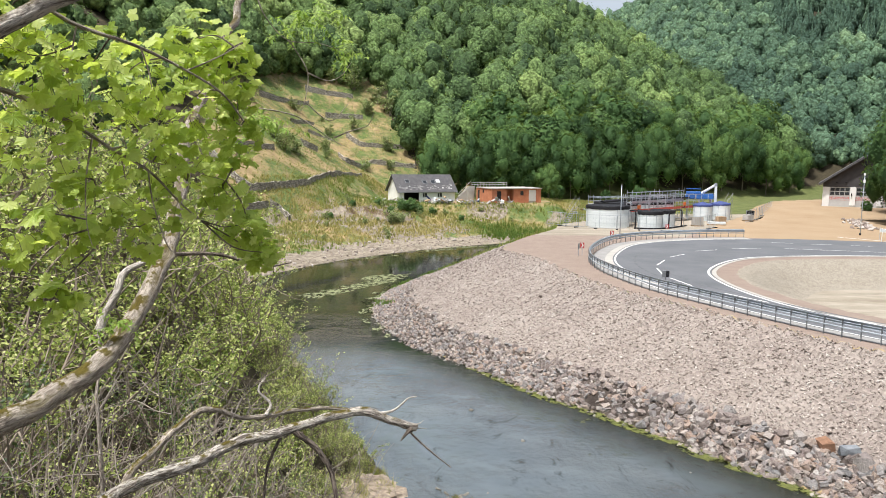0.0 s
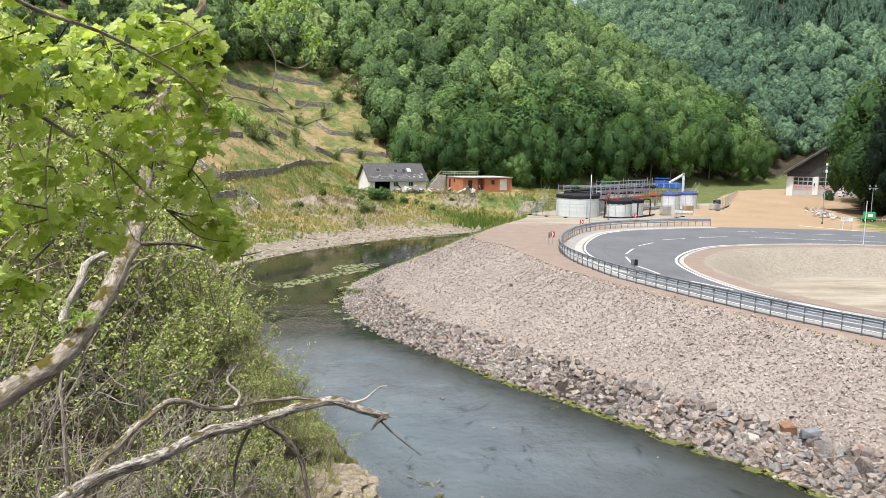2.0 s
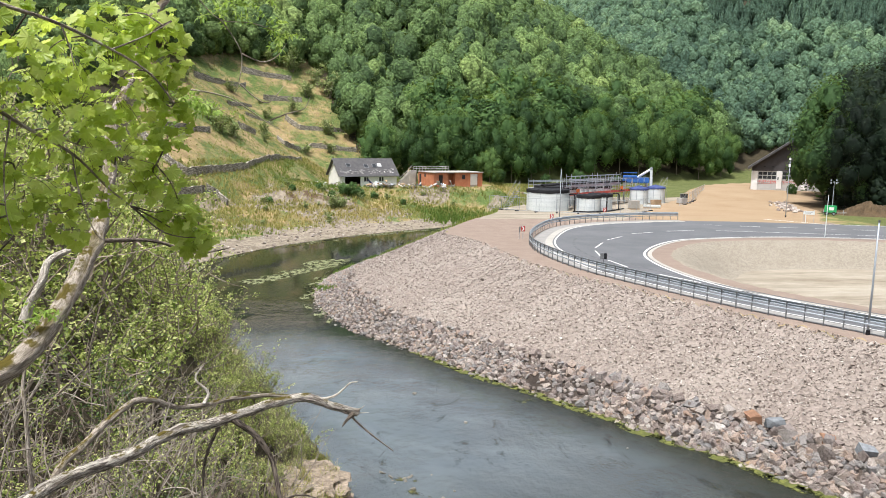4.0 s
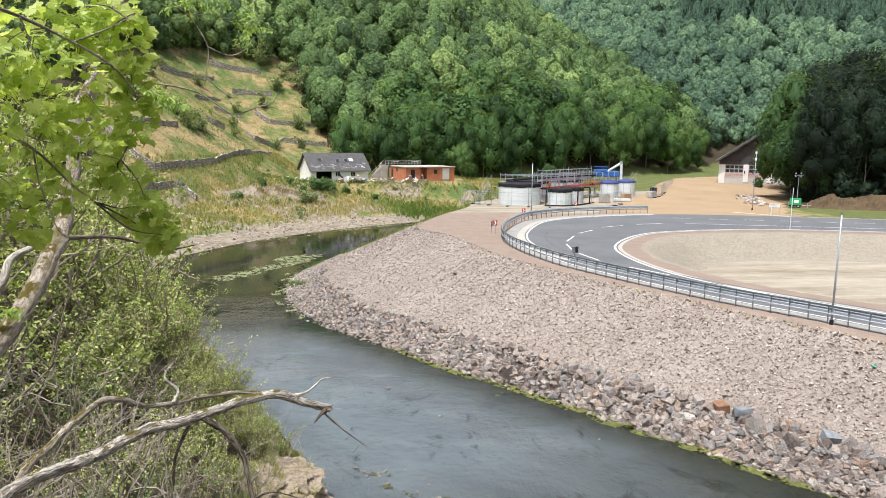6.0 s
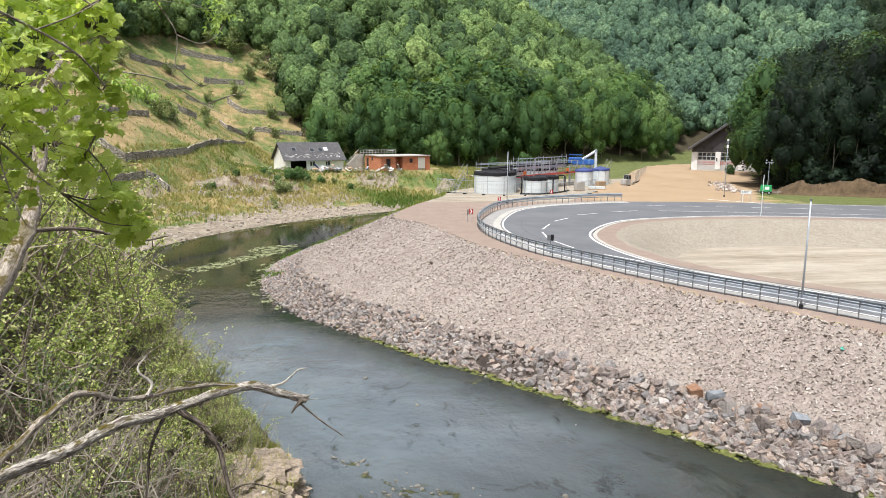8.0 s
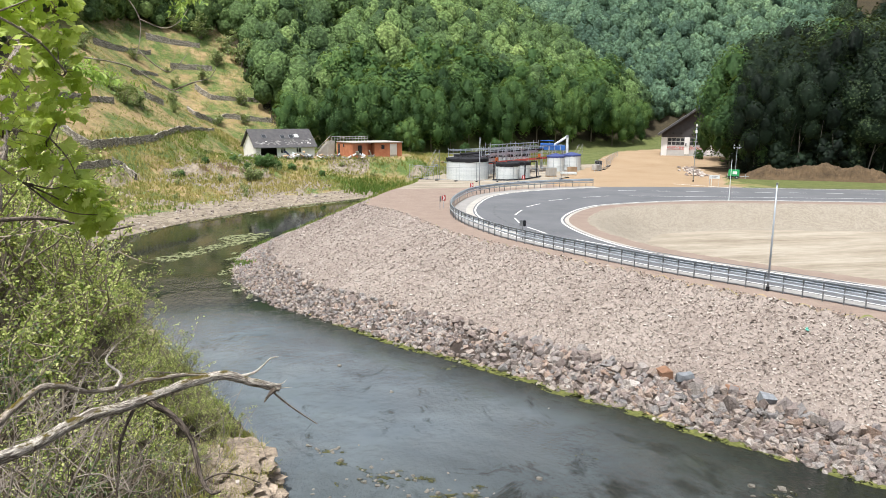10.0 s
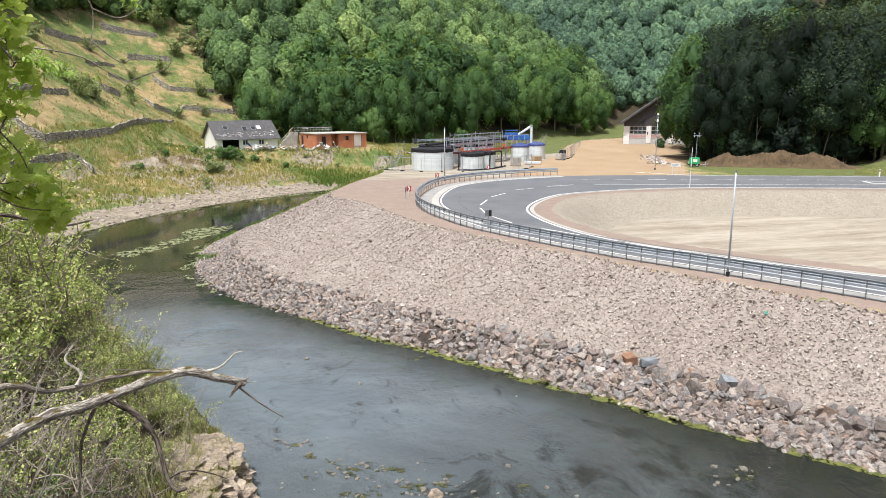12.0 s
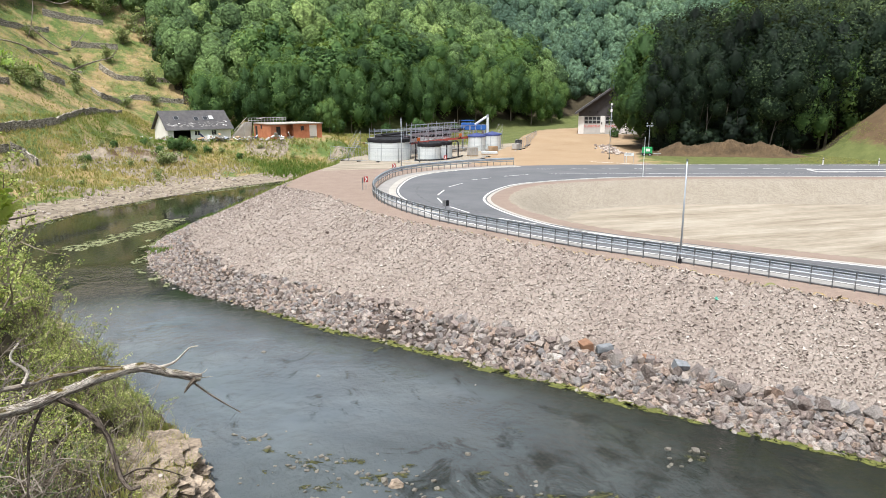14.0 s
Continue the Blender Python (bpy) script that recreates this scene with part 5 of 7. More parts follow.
def slab(r, cx, cy, z, a, b, thick, turn_):
    """A flat bed of rock with a ragged, broken outline and an undercut edge."""
    n = 44
    t = np.linspace(0, 2 * np.pi, n, endpoint=False)
    w = 1 + 0.06 * r.normal(0, 1, n) + 0.08 * np.sin(7 * t + r.uniform(0, 6)) + 0.12 * np.sin(3 * t + r.uniform(0, 6))
    px, py = a * w * np.cos(t), b * w * np.sin(t)
    c, s = math.cos(turn_), math.sin(turn_)
    rings = []
    for k, (q, dz) in enumerate(((0.0, 0.05), (0.45, 0.03), (0.8, 0.0), (1.0, -0.03), (1.01, -0.35 * thick), (0.93, -0.42 * thick), (0.97, -thick), (0.8, -thick - 0.5))):
        x, y = px * q * (1 + 0.04 * r.normal(0, 1, n)), py * q * (1 + 0.04 * r.normal(0, 1, n))
        rings.append(np.column_stack([cx + c * x - s * y, cy + s * x + c * y, z + dz + 0.10 * rough(x + cx, y + cy, 1.2) + 0.02 * r.normal(0, 1, n) * (k > 0)]))
    i = np.arange(8 * n).reshape(8, n)
    j = np.roll(i, -1, 1)
    return np.vstack(rings), np.stack([i[:-1], j[:-1], j[1:], i[1:]], -1).reshape(-1, 4)


def build_ledge():
    """Bedded rock: broken beds stepping down to the river."""
    r = rng(41)
    ledge = thing("rock_ledge", "weathered tan bedrock ledge at the river bank", "rock ledge")
    beds = ((-3.1, 24.8, -3.05, 1.2, 1.3, 0.45, 0.6), (-2.5, 23.2, -3.3, 1.5, 1.2, 0.5, 0.2), (-2.3, 26.4, -3.5, 1.2, 1.6, 0.5, 0.9), (-1.9, 24.6, -3.75, 1.1, 1.6, 0.7, 0.4), (-1.5, 26.0, -4.2, 0.9, 1.1, 0.5, 0.7), (-1.4, 23.4, -4.15, 1.0, 1.3, 0.5, 0.1), (-1.1, 24.9, -4.65, 0.9, 1.5, 0.4, 0.2), (-2.3, 28.2, -4.2, 0.9, 1.4, 0.4, 0.8), (-0.9, 22.6, -4.7, 0.9, 1.0, 0.4, 0.5), (-2.0, 21.6, -3.9, 1.4, 1.0, 0.6, 0.2), (-10.6, 46.8, -4.45, 1.3, 1.9, 0.5, 0.5), (-11.6, 49.6, -4.5, 1.0, 1.5, 0.5, 0.4))
    beds = [(x - 0.85, *q) for x, *q in beds]
    for k, (x, y, z, a, b, th, tn) in enumerate(beds):
        for low, wide in ((0.0, 0.94), (0.42 * th, 1.06)):
            v, f = slab(r, x + r.normal(0, 0.06), y + r.normal(0, 0.08), z - low, a * wide, b * 1.15 * wide, th * 0.4, tn)
            piece("slab", mesh_from("slab", v, f), M_LEDGE, ledge)
    for k in range(34):
        v, f = ROCKS[r.integers(14)]
        s = r.uniform(0.05, 0.2)
        x, y, z, a, b, th, tn = beds[r.integers(len(beds))]
        ob = piece("loose_rock", mesh_from("loose_rock", v * s, f), M_LEDGE if k % 2 else M_SLOPESTONE)
        ob.matrix_basis = pose(x + r.uniform(-0.6, 0.6) * a, y + r.uniform(-0.6, 0.6) * b, z + 0.03, 0, 0, r.uniform(0, 360))
        tagged(ob, "loose broken rock on the river ledge", "rock", "loose rocks on the ledge")
    # dry grass in the cracks and hanging from the edges
    n = 12000
    pick = r.integers(len(beds), size=n)
    q = np.array(beds)[pick]
    t = r.uniform(0, 6.28, n)
    rad = r.uniform(0.55, 1.08, n)
    x, y, z = q[:, 0] + q[:, 3] * rad * np.cos(t), q[:, 1] + q[:, 4] * rad * np.sin(t), q[:, 2] - 0.1
    keep = rough(x, y, 0.8, 2) > 0.0
    x, y, z = x[keep], y[keep], z[keep]
    n = len(x)
    base_ = np.column_stack([x, y, z])
    tip = base_ + np.column_stack([r.normal(0, 0.16, n), r.normal(0, 0.16, n), r.uniform(0.12, 0.5, n)])
    side = np.column_stack([r.normal(0, 1, n), r.normal(0, 1, n), np.zeros(n)])
    side *= 0.010 / np.linalg.norm(side, axis=1)[:, None]
    v = np.stack([base_ - side, base_ + side, tip], 1).reshape(-1, 3)
    me = mesh_from("ledge_grass", v, np.arange(3 * n).reshape(-1, 3))
    attribute(me, "tint", np.repeat(np.clip(r.normal(0.75, 0.25, n), 0, 1), 3))
    tagged(piece("ledge_grass", me, M_GRASS), "dry straw-coloured grass in the cracks of the ledge", "grass", kind="stuff")


build_ledge()
scrap = thing("plastic_scrap", "crumpled turquoise plastic scrap on the gravel slope", "litter", at=pose(23.8, 28.7, float(land([23.8], [28.7])[0][0]) + 0.04, 12, 8, 30))
part("sheet", box(-0.13, 0.13, -0.08, 0.08, 0, 0.05, 0.015), M_TURQUOISE, scrap)
part("fold", box(-0.05, 0.12, 0.02, 0.10, 0.05, 0.11, 0.015), M_TURQUOISE, scrap)


# ---- wood in the foreground ----
def tube(points, r0, r1, seed=0, sides=9, ring=0.03, knob=0.08, bark=0.0, full=False):
    """A tapered limb through the points with uneven, knobbly girth."""
    r = rng(seed)
    p = along(spline(points, ring), ring)[0]
    n = len(p)
    if bark:                                             # a crooked axis
        s = np.arange(n) * ring
        p = p + 0.35 * r0 * np.column_stack([rough(s + 7.7 * q + seed, s * 0 + q, 0.30, 2) for q in range(3)]) * np.minimum(1, np.arange(n)[::-1] / 8)[:, None]
    d = np.gradient(p, axis=0)
    d /= np.linalg.norm(d, axis=1)[:, None]
    ref = np.array([0.3, 0.2, 1.0])
    a = np.cross(d, ref)
    a /= np.linalg.norm(a, axis=1)[:, None]
    b = np.cross(d, a)
    t = np.linspace(0, 2 * np.pi, sides, endpoint=False)
    u = np.linspace(0, 1, n)
    slow = np.interp(u, np.linspace(0, 1, max(4, n // 6)), r.normal(0, 1, max(4, n // 6)))
    girth = (r0 + (r1 - r0) * u)[:, None] * (1 + knob * slow[:, None] + knob * 0.7 * r.normal(0, 1, (n, sides)))
    if bark:                                             # ridges and cracks that run along the limb
        uu, tt = np.meshgrid(u * n * ring, t, indexing="ij")
        ridge = rough(uu * 9 + 3 * np.sin(tt * 2 + seed), tt * 3.2 + 0.8 * np.sin(uu * 25), 1.0, 3) + 0.6 * rough(uu * 3, tt * 1.3, 1.0, 2)
        girth *= 1 + bark * ridge
    girth[-1] *= 0.3
    v = p[:, None] + a[:, None] * (np.cos(t)[None, :, None] * girth[..., None]) + b[:, None] * (np.sin(t)[None, :, None] * girth[..., None])
    i = np.arange(n * sides).reshape(n, sides)
    j = np.roll(i, -1, 1)
    f = np.stack([i[:-1], j[:-1], j[1:], i[1:]], -1).reshape(-1, 4)
    if full:                                             # length along and place around, for the bark's grain
        run = np.repeat(u * n * ring, sides)
        return v.reshape(-1, 3), f, run, np.tile(np.cos(t), n) * r0, np.tile(np.sin(t), n) * r0
    return v.reshape(-1, 3), f


def limb(name, points, r0, r1, material, parent, seed, sides=9, ring=0.03, knob=0.08, label="", bark=0.0):
    v, f, run, ca, sa = tube(points, r0, r1, seed, sides, ring, knob, bark, True)
    me = mesh_from(name, v, f, True)
    for key, val in (("run", run), ("ca", ca), ("sa", sa)):
        attribute(me, key, val)
    return piece(name, me, material, parent, label)


def bark_mat(name, dark, light, moss=0.0):
    k = Nodes(name, 0.95, 0.0, 0.2)
    big = k.noise(6.0, 6, 0.7)
    grain = k.n.new("ShaderNodeCombineXYZ")
    for i, key in enumerate(("run", "ca", "sa")):
        k.l.new(k.attr(key), grain.inputs[i])
    k.co = grain.outputs[0]
    fis, flake = k.noise(42.0, 8, 0.75, (0.22, 1, 1), 0.8), k.noise(110.0, 5, 0.7, (0.3, 1, 1), 0.5)
    c = k.ramp(k.math("ADD", k.math("MULTIPLY", fis, 0.8), k.math("MULTIPLY", big, 0.2)), (0.44, dark), (0.54, light))
    c = k.mix(k.math("MULTIPLY", k.step(flake, 0.45, 0.38), 0.7), c, tuple(0.5 * q for q in dark))
    if moss:
        up = k.n.new("ShaderNodeNewGeometry").outputs["Normal"]
        sep = k.n.new("ShaderNodeSeparateXYZ")
        k.l.new(up, sep.inputs[0])
        m = k.math("MULTIPLY", k.step(sep.outputs["Z"], 0.2, 0.8), k.step(big, 0.60 - moss, 0.66 - moss))
        c = k.mix(m, c, k.ramp(fis, (0.3, (0.060, 0.048, 0.010)), (0.7, (0.19, 0.15, 0.032))))
    k.color(c)
    k.bump(k.math("ADD", k.math("MULTIPLY", flake, 0.7), k.math("ADD", fis, big)), 1.0, 0.02)
    return k.m


M_DEAD = bark_mat("dead_wood", (0.17, 0.14, 0.115), (0.80, 0.74, 0.65), 0.10)
M_MOSSY = bark_mat("mossy_bark", (0.27, 0.225, 0.18), (0.66, 0.585, 0.495), 0.15)
M_PALEWOOD = bark_mat("bleached_wood", (0.40, 0.355, 0.30), (0.80, 0.74, 0.66))
M_TWIG = bark_mat("brown_twig", (0.09, 0.072, 0.058), (0.30, 0.25, 0.20))
M_PALETWIG = bark_mat("pale_twig", (0.24, 0.208, 0.172), (0.56, 0.51, 0.44))
M_DARKTWIG = bark_mat("dark_twig", (0.045, 0.036, 0.029), (0.20, 0.165, 0.135))
M_STEM = bark_mat("brown_stem", (0.22, 0.18, 0.14), (0.54, 0.47, 0.385))
M_DRYTWIG = bark_mat("dry_twig", (0.105, 0.080, 0.060), (0.33, 0.27, 0.215))
M_MAPLE = leaf_mat("maple_leaf", (0.22, 0.33, 0.05), (0.50, 0.63, 0.13), (0.76, 0.84, 0.32), "leaf", 0.62, 0.0, (0.78, 0.88, 0.13), 0.42, 0.5)
M_BUSH = leaf_mat("bush_leaf", (0.080, 0.135, 0.030), (0.40, 0.49, 0.135), (0.80, 0.80, 0.36), "leaf", 0.5, 0.0, (0.42, 0.50, 0.08), 0.5, 0.4)
M_DARKBUSH = leaf_mat("dark_bush_leaf", (0.020, 0.042, 0.014), (0.065, 0.115, 0.035), (0.20, 0.27, 0.08), "leaf", 0.3, 0.0, (0.22, 0.30, 0.05), 0.4, 0.5)
M_ROWAN = leaf_mat("rowan_leaf", (0.17, 0.30, 0.045), (0.29, 0.44, 0.08), (0.44, 0.57, 0.14), "leaf", 0.5, 0.0, (0.45, 0.58, 0.08), 0.5, 0.4)


def lobed_leaf():
    """A five-lobed leaf of unit width, stalk at the origin, tip towards +y."""
    half = [(0, 1.0), (8, 0.80), (16, 0.84), (25, 0.69), (37, 0.80), (48, 0.96), (57, 0.80), (67, 0.78), (80, 0.64), (94, 0.72), (108, 0.78), (122, 0.58), (150, 0.36)]
    ring = [(math.radians(a), q) for a, q in half] + [(math.radians(180), 0.1)] + [(math.radians(-a), q) for a, q in half[:0:-1]]
    v = [(0, 0.12, 0.0)] + [(q * math.sin(a) * 0.62, q * math.cos(a) * 0.62 + 0.12, -0.10 * q * q + (0.05 if abs(math.degrees(a)) % 50 < 12 else 0.0)) for a, q in ring]
    n = len(ring)
    return np.array(v), np.array([(0, 1 + k, 1 + (k + 1) % n) for k in range(n)])


def place_leaves(r, proto, pos, size, face, spread=0.5):
    """Copies of a leaf at pos, roughly facing the given direction and drooping."""
    pv, pf = proto
    n = len(pos)
    nrm = face + r.normal(0, spread, (n, 3))
    nrm /= np.linalg.norm(nrm, axis=1)[:, None]
    tip = np.array([0, 0, -1.0]) + r.normal(0, 0.55, (n, 3))
    tip -= nrm * (tip * nrm).sum(1)[:, None]
    tip /= np.linalg.norm(tip, axis=1)[:, None]
    sd = np.cross(tip, nrm)
    s = np.asarray(size).reshape(n, 1, 1)
    v = pos[:, None] + s * (pv[None, :, :1] * sd[:, None] + pv[None, :, 1:2] * tip[:, None] + pv[None, :, 2:] * nrm[:, None])
    f = pf[None] + (np.arange(n) * len(pv))[:, None, None]
    return v.reshape(-1, 3), f.reshape(-1, 3)


def build_maple():
    r = rng(51)
    tree = thing("maple_branches", "overhanging maple boughs with fresh yellow-green lobed leaves", "maple tree")
    bough_a = [(-1.95, 2.5, 10.2), (-1.74, 2.92, 9.99), (-1.60, 3.11, 9.87), (-1.42, 3.31, 9.81), (-1.25, 3.48, 9.72), (-1.11, 3.58, 9.62), (-1.03, 3.66, 9.49)]
    bough_b = [(-2.3, 2.4, 9.75), (-1.94, 2.91, 9.61), (-1.80, 3.06, 9.55), (-1.68, 3.18, 9.46), (-1.57, 3.35, 9.34), (-1.46, 3.51, 9.23), (-1.37, 3.65, 9.07), (-1.29, 3.73, 8.97)]
    limb("trunk", [(-3.45, 1.35, 4.4), (-3.4, 1.4, 6.5), (-3.3, 1.5, 8.6), (-3.28, 1.45, 10.6), (-3.2, 1.5, 13.0)], 0.15, 0.10, M_MOSSY, tree, 31, 24, 0.03, 0.03, "", 0.06)
    limb("bough", [(-3.28, 1.47, 10.7), (-2.8, 1.9, 10.6), (-2.3, 2.25, 10.4), (-1.95, 2.5, 10.2)], 0.03, 0.014, M_STEM, tree, 32, 8, 0.03, 0.05)
    limb("bough", [(-3.29, 1.48, 9.5), (-2.8, 1.95, 9.75), (-2.3, 2.4, 9.75)], 0.03, 0.016, M_STEM, tree, 33, 8, 0.03, 0.05)
    limb("bough", bough_a, 0.014, 0.004, M_STEM, tree, 1, 8, 0.03, 0.05)
    limb("bough", bough_b, 0.016, 0.004, M_STEM, tree, 2, 8, 0.03, 0.05)
    twigs = (
        [(-1.25, 3.48, 9.72), (-1.18, 3.56, 9.77), (-1.10, 3.64, 9.83), (-1.04, 3.71, 9.89)],
        [(-1.57, 3.35, 9.34), (-1.53, 3.42, 9.35), (-1.47, 3.56, 9.28), (-1.35, 3.71, 9.24), (-1.18, 3.82, 9.18)],
        [(-1.59, 3.12, 9.86), (-1.60, 3.11, 9.79), (-1.59, 3.06, 9.70)],
        [(-1.40, 3.32, 9.80), (-1.37, 3.33, 9.69), (-1.36, 3.33, 9.61)],
        [(-1.62, 3.27, 9.39), (-1.63, 3.21, 9.19), (-1.61, 3.16, 8.99), (-1.57, 3.13, 8.89)],
        [(-1.47, 3.51, 9.24), (-1.45, 3.51, 9.07), (-1.39, 3.54, 8.84), (-1.31, 3.57, 8.81)],
    )
    for k, t in enumerate(twigs):
        limb("twig", t, 0.005, 0.002, M_STEM, tree, 10 + k, 6, 0.03, 0.05)
    # sprays of leaves along the boughs: x, y, z, reach
    sprays = ((-1.78, 3.12, 9.73, 0.26), (-1.68, 3.34, 9.69, 0.25), (-1.52, 3.59, 9.77, 0.26), (-1.37, 3.79, 9.57, 0.28), (-1.22, 3.95, 9.82, 0.21), (-1.18, 3.99, 9.51, 0.17), (-1.78, 3.16, 9.39, 0.25), (-1.67, 3.38, 9.16, 0.24), (-1.51, 3.61, 9.38, 0.27), (-1.38, 3.78, 9.18, 0.23), (-1.55, 3.58, 8.95, 0.17), (-1.17, 4.01, 8.92, 0.14), (-1.08, 4.10, 8.73, 0.11), (-1.79, 3.19, 8.66, 0.10), (-1.86, 3.0, 9.0, 0.17), (-1.82, 3.01, 9.87, 0.15), (-1.31, 3.84, 9.93, 0.18), (-1.75, 3.25, 8.93, 0.13), (-1.16, 3.93, 9.86, 0.16), (-1.14, 3.94, 9.62, 0.13), (-1.14, 3.94, 9.36, 0.12), (-1.20, 3.92, 9.10, 0.13), (-1.10, 3.95, 8.93, 0.10), (-1.02, 3.98, 8.77, 0.09))
    lines = np.vstack([along(spline(t, 0.05), 0.05)[0] for t in (bough_a, bough_b, *twigs)])
    proto = lobed_leaf()
    LEAF = mesh_from("leaf", *proto)
    LEAF.materials.append(M_MAPLE)
    stalks = []
    for k, (x, y, z, reach) in enumerate(sprays):
        n = int(24 + 760 * reach ** 2)
        d = r.normal(0, 1, (n, 3))
        d = d / np.linalg.norm(d, axis=1)[:, None] * reach * r.uniform(0.2, 1.0, (n, 1)) ** 0.5 * (1, 1, 0.95)
        pos = np.array((x, y, z)) + d
        near = lines[np.argmin(((lines - (x, y, z)) ** 2).sum(1))]
        limb("twig", [tuple(near), tuple((near + (x, y, z)) / 2 + r.normal(0, 0.02, 3)), (x, y, z), tuple((x, y, z) + r.normal(0, 0.06, 3))], 0.005, 0.002, M_TWIG, tree, 40 + k, 5, 0.04, 0.05)
        size = r.uniform(0.048, 0.108, n)
        single = min(n, 11)                              # the outermost leaves are parts of their own
        for q, s_ in zip(pos[:single], size[:single]):
            ob = piece("leaf", LEAF, None, tree)
            nrm = Vector((-0.1, -0.6, 0.7)) + Vector(r.normal(0, 0.5, 3))
            tip = Vector((0, 0, -1)) + Vector(r.normal(0, 0.5, 3))
            nrm.normalize()
            tip = (tip - nrm * tip.dot(nrm)).normalized()
            sd = tip.cross(nrm)
            ob.matrix_basis = Matrix(((sd.x, tip.x, nrm.x, q[0]), (sd.y, tip.y, nrm.y, q[1]), (sd.z, tip.z, nrm.z, q[2]), (0, 0, 0, 1))) @ Matrix.Scale(float(s_), 4)
        v, f = place_leaves(r, proto, pos[single:], size[single:], np.array([-0.1, -0.6, 0.7]), 0.55)
        tagged(piece("leafage", mesh_from("leafage", v, f), M_MAPLE, tree), kind="stuff")
        for q in pos[::2]:
            stalks.append((q, np.array((x, y, z)) + (q - (x, y, z)) * 0.35))
    vs, fs, base = [], [], 0
    for a, b in stalks:
        v, f = tube([tuple(a), tuple((a + b) / 2 + (0, 0, 0.02)), tuple(b)], 0.0012, 0.0016, 0, 3, 0.06, 0.0)
        vs.append(v); fs.append(f + base); base += len(v)
    tagged(piece("stalk_tangle", mesh_from("stalk_tangle", np.vstack(vs), np.vstack(fs)), M_TWIG, tree), kind="stuff")


build_maple()


def build_trunks():
    t = thing("leaning_tree", "leaning grey tree trunk with mossy bark", "tree trunk")
    limb("trunk", [(-4.1, 2.2, 4.3), (-3.75, 2.6, 5.7), (-3.25, 3.4, 7.3), (-2.89, 4.08, 7.60), (-2.79, 4.27, 7.62), (-2.65, 4.59, 7.70), (-2.52, 4.89, 7.81), (-2.43, 5.15, 7.92), (-2.38, 5.40, 8.11), (-2.35, 5.63, 8.27), (-2.36, 5.95, 8.48), (-2.42, 6.35, 8.79), (-2.49, 6.86, 9.46), (-2.44, 7.62, 10.31), (-2.32, 8.28, 11.09), (-2.27, 8.71, 11.70)], 0.115, 0.030, M_MOSSY, t, 3, 40, 0.012, 0.02, "", 0.10)
    limb("stub_branch", [(-2.50, 5.00, 8.05), (-2.47, 5.03, 8.15), (-2.39, 5.06, 8.31), (-2.37, 5.13, 8.44), (-2.29, 5.22, 8.50), (-2.21, 5.36, 8.54)], 0.036, 0.017, M_PALEWOOD, t, 4, 9, 0.03, 0.05, "bleached bare side branch")
    limb("side_branch", [(-2.36, 5.95, 8.48), (-2.0, 6.2, 8.45), (-1.7, 6.5, 8.30), (-1.5, 6.9, 8.28)], 0.022, 0.006, M_TWIG, t, 5, 7, 0.04, 0.05)
    d = thing("dead_bough", "bleached dead bough reaching out over the river", "dead branch")
    main = [(-3.9, 3.3, 4.3), (-3.45, 3.75, 5.8), (-2.9, 4.1, 6.75), (-2.46, 4.58, 6.87), (-2.37, 4.74, 6.89), (-2.18, 4.94, 6.93), (-1.97, 5.19, 6.93), (-1.68, 5.55, 6.97), (-1.41, 5.78, 6.97), (-1.20, 5.93, 6.99), (-0.88, 6.14, 7.00), (-0.68, 6.21, 6.99), (-0.43, 6.29, 6.89), (-0.23, 6.35, 6.80)]
    limb("bough", main, 0.064, 0.036, M_DEAD, d, 6, 32, 0.007, 0.03, "", 0.20)
    limb("twig", [(-0.73, 6.21, 6.98), (-0.48, 6.28, 6.98), (-0.35, 6.29, 7.07), (-0.31, 6.29, 7.11), (-0.23, 6.30, 7.12)], 0.018, 0.006, M_PALEWOOD, d, 7, 7, 0.02, 0.08)
    limb("prong", [(-0.35, 6.29, 6.86), (-0.24, 6.35, 6.70), (-0.08, 6.40, 6.53), (0.10, 6.50, 6.34)], 0.014, 0.005, M_STEM, d, 8, 7, 0.02, 0.08)
    limb("stub", [(-0.27, 6.29, 6.82), (-0.34, 6.29, 6.75), (-0.38, 6.29, 6.69)], 0.026, 0.008, M_TWIG, d, 9, 7, 0.02, 0.1)
    limb("splinter", [(-0.26, 6.34, 6.83), (-0.20, 6.34, 6.85), (-0.17, 6.34, 6.88)], 0.006, 0.002, M_PALEWOOD, d, 19, 5, 0.02, 0.1)
    limb("splinter", [(-0.25, 6.34, 6.80), (-0.18, 6.34, 6.80), (-0.13, 6.34, 6.80)], 0.006, 0.002, M_PALEWOOD, d, 20, 5, 0.02, 0.1)
    limb("hanging_branch", [(-1.28, 5.86, 6.96), (-1.09, 5.85, 6.80), (-0.96, 5.82, 6.60), (-0.91, 5.73, 6.47), (-0.86, 5.63, 6.31), (-0.78, 5.55, 6.24), (-0.70, 5.5, 6.28)], 0.027, 0.014, M_DARKTWIG, d, 11, 18, 0.008, 0.03, "", 0.18)
    limb("side_twig", [(-0.86, 5.63, 6.31), (-0.72, 5.7, 6.33), (-0.55, 5.75, 6.26), (-0.4, 5.8, 6.15)], 0.009, 0.004, M_DARKTWIG, d, 18, 6, 0.03, 0.06)
    limb("hanging_branch", [(-1.38, 5.79, 6.92), (-1.43, 5.73, 6.82), (-1.49, 5.71, 6.65), (-1.50, 5.65, 6.45), (-1.52, 5.6, 6.25)], 0.015, 0.007, M_DARKTWIG, d, 12, 7, 0.03, 0.06)
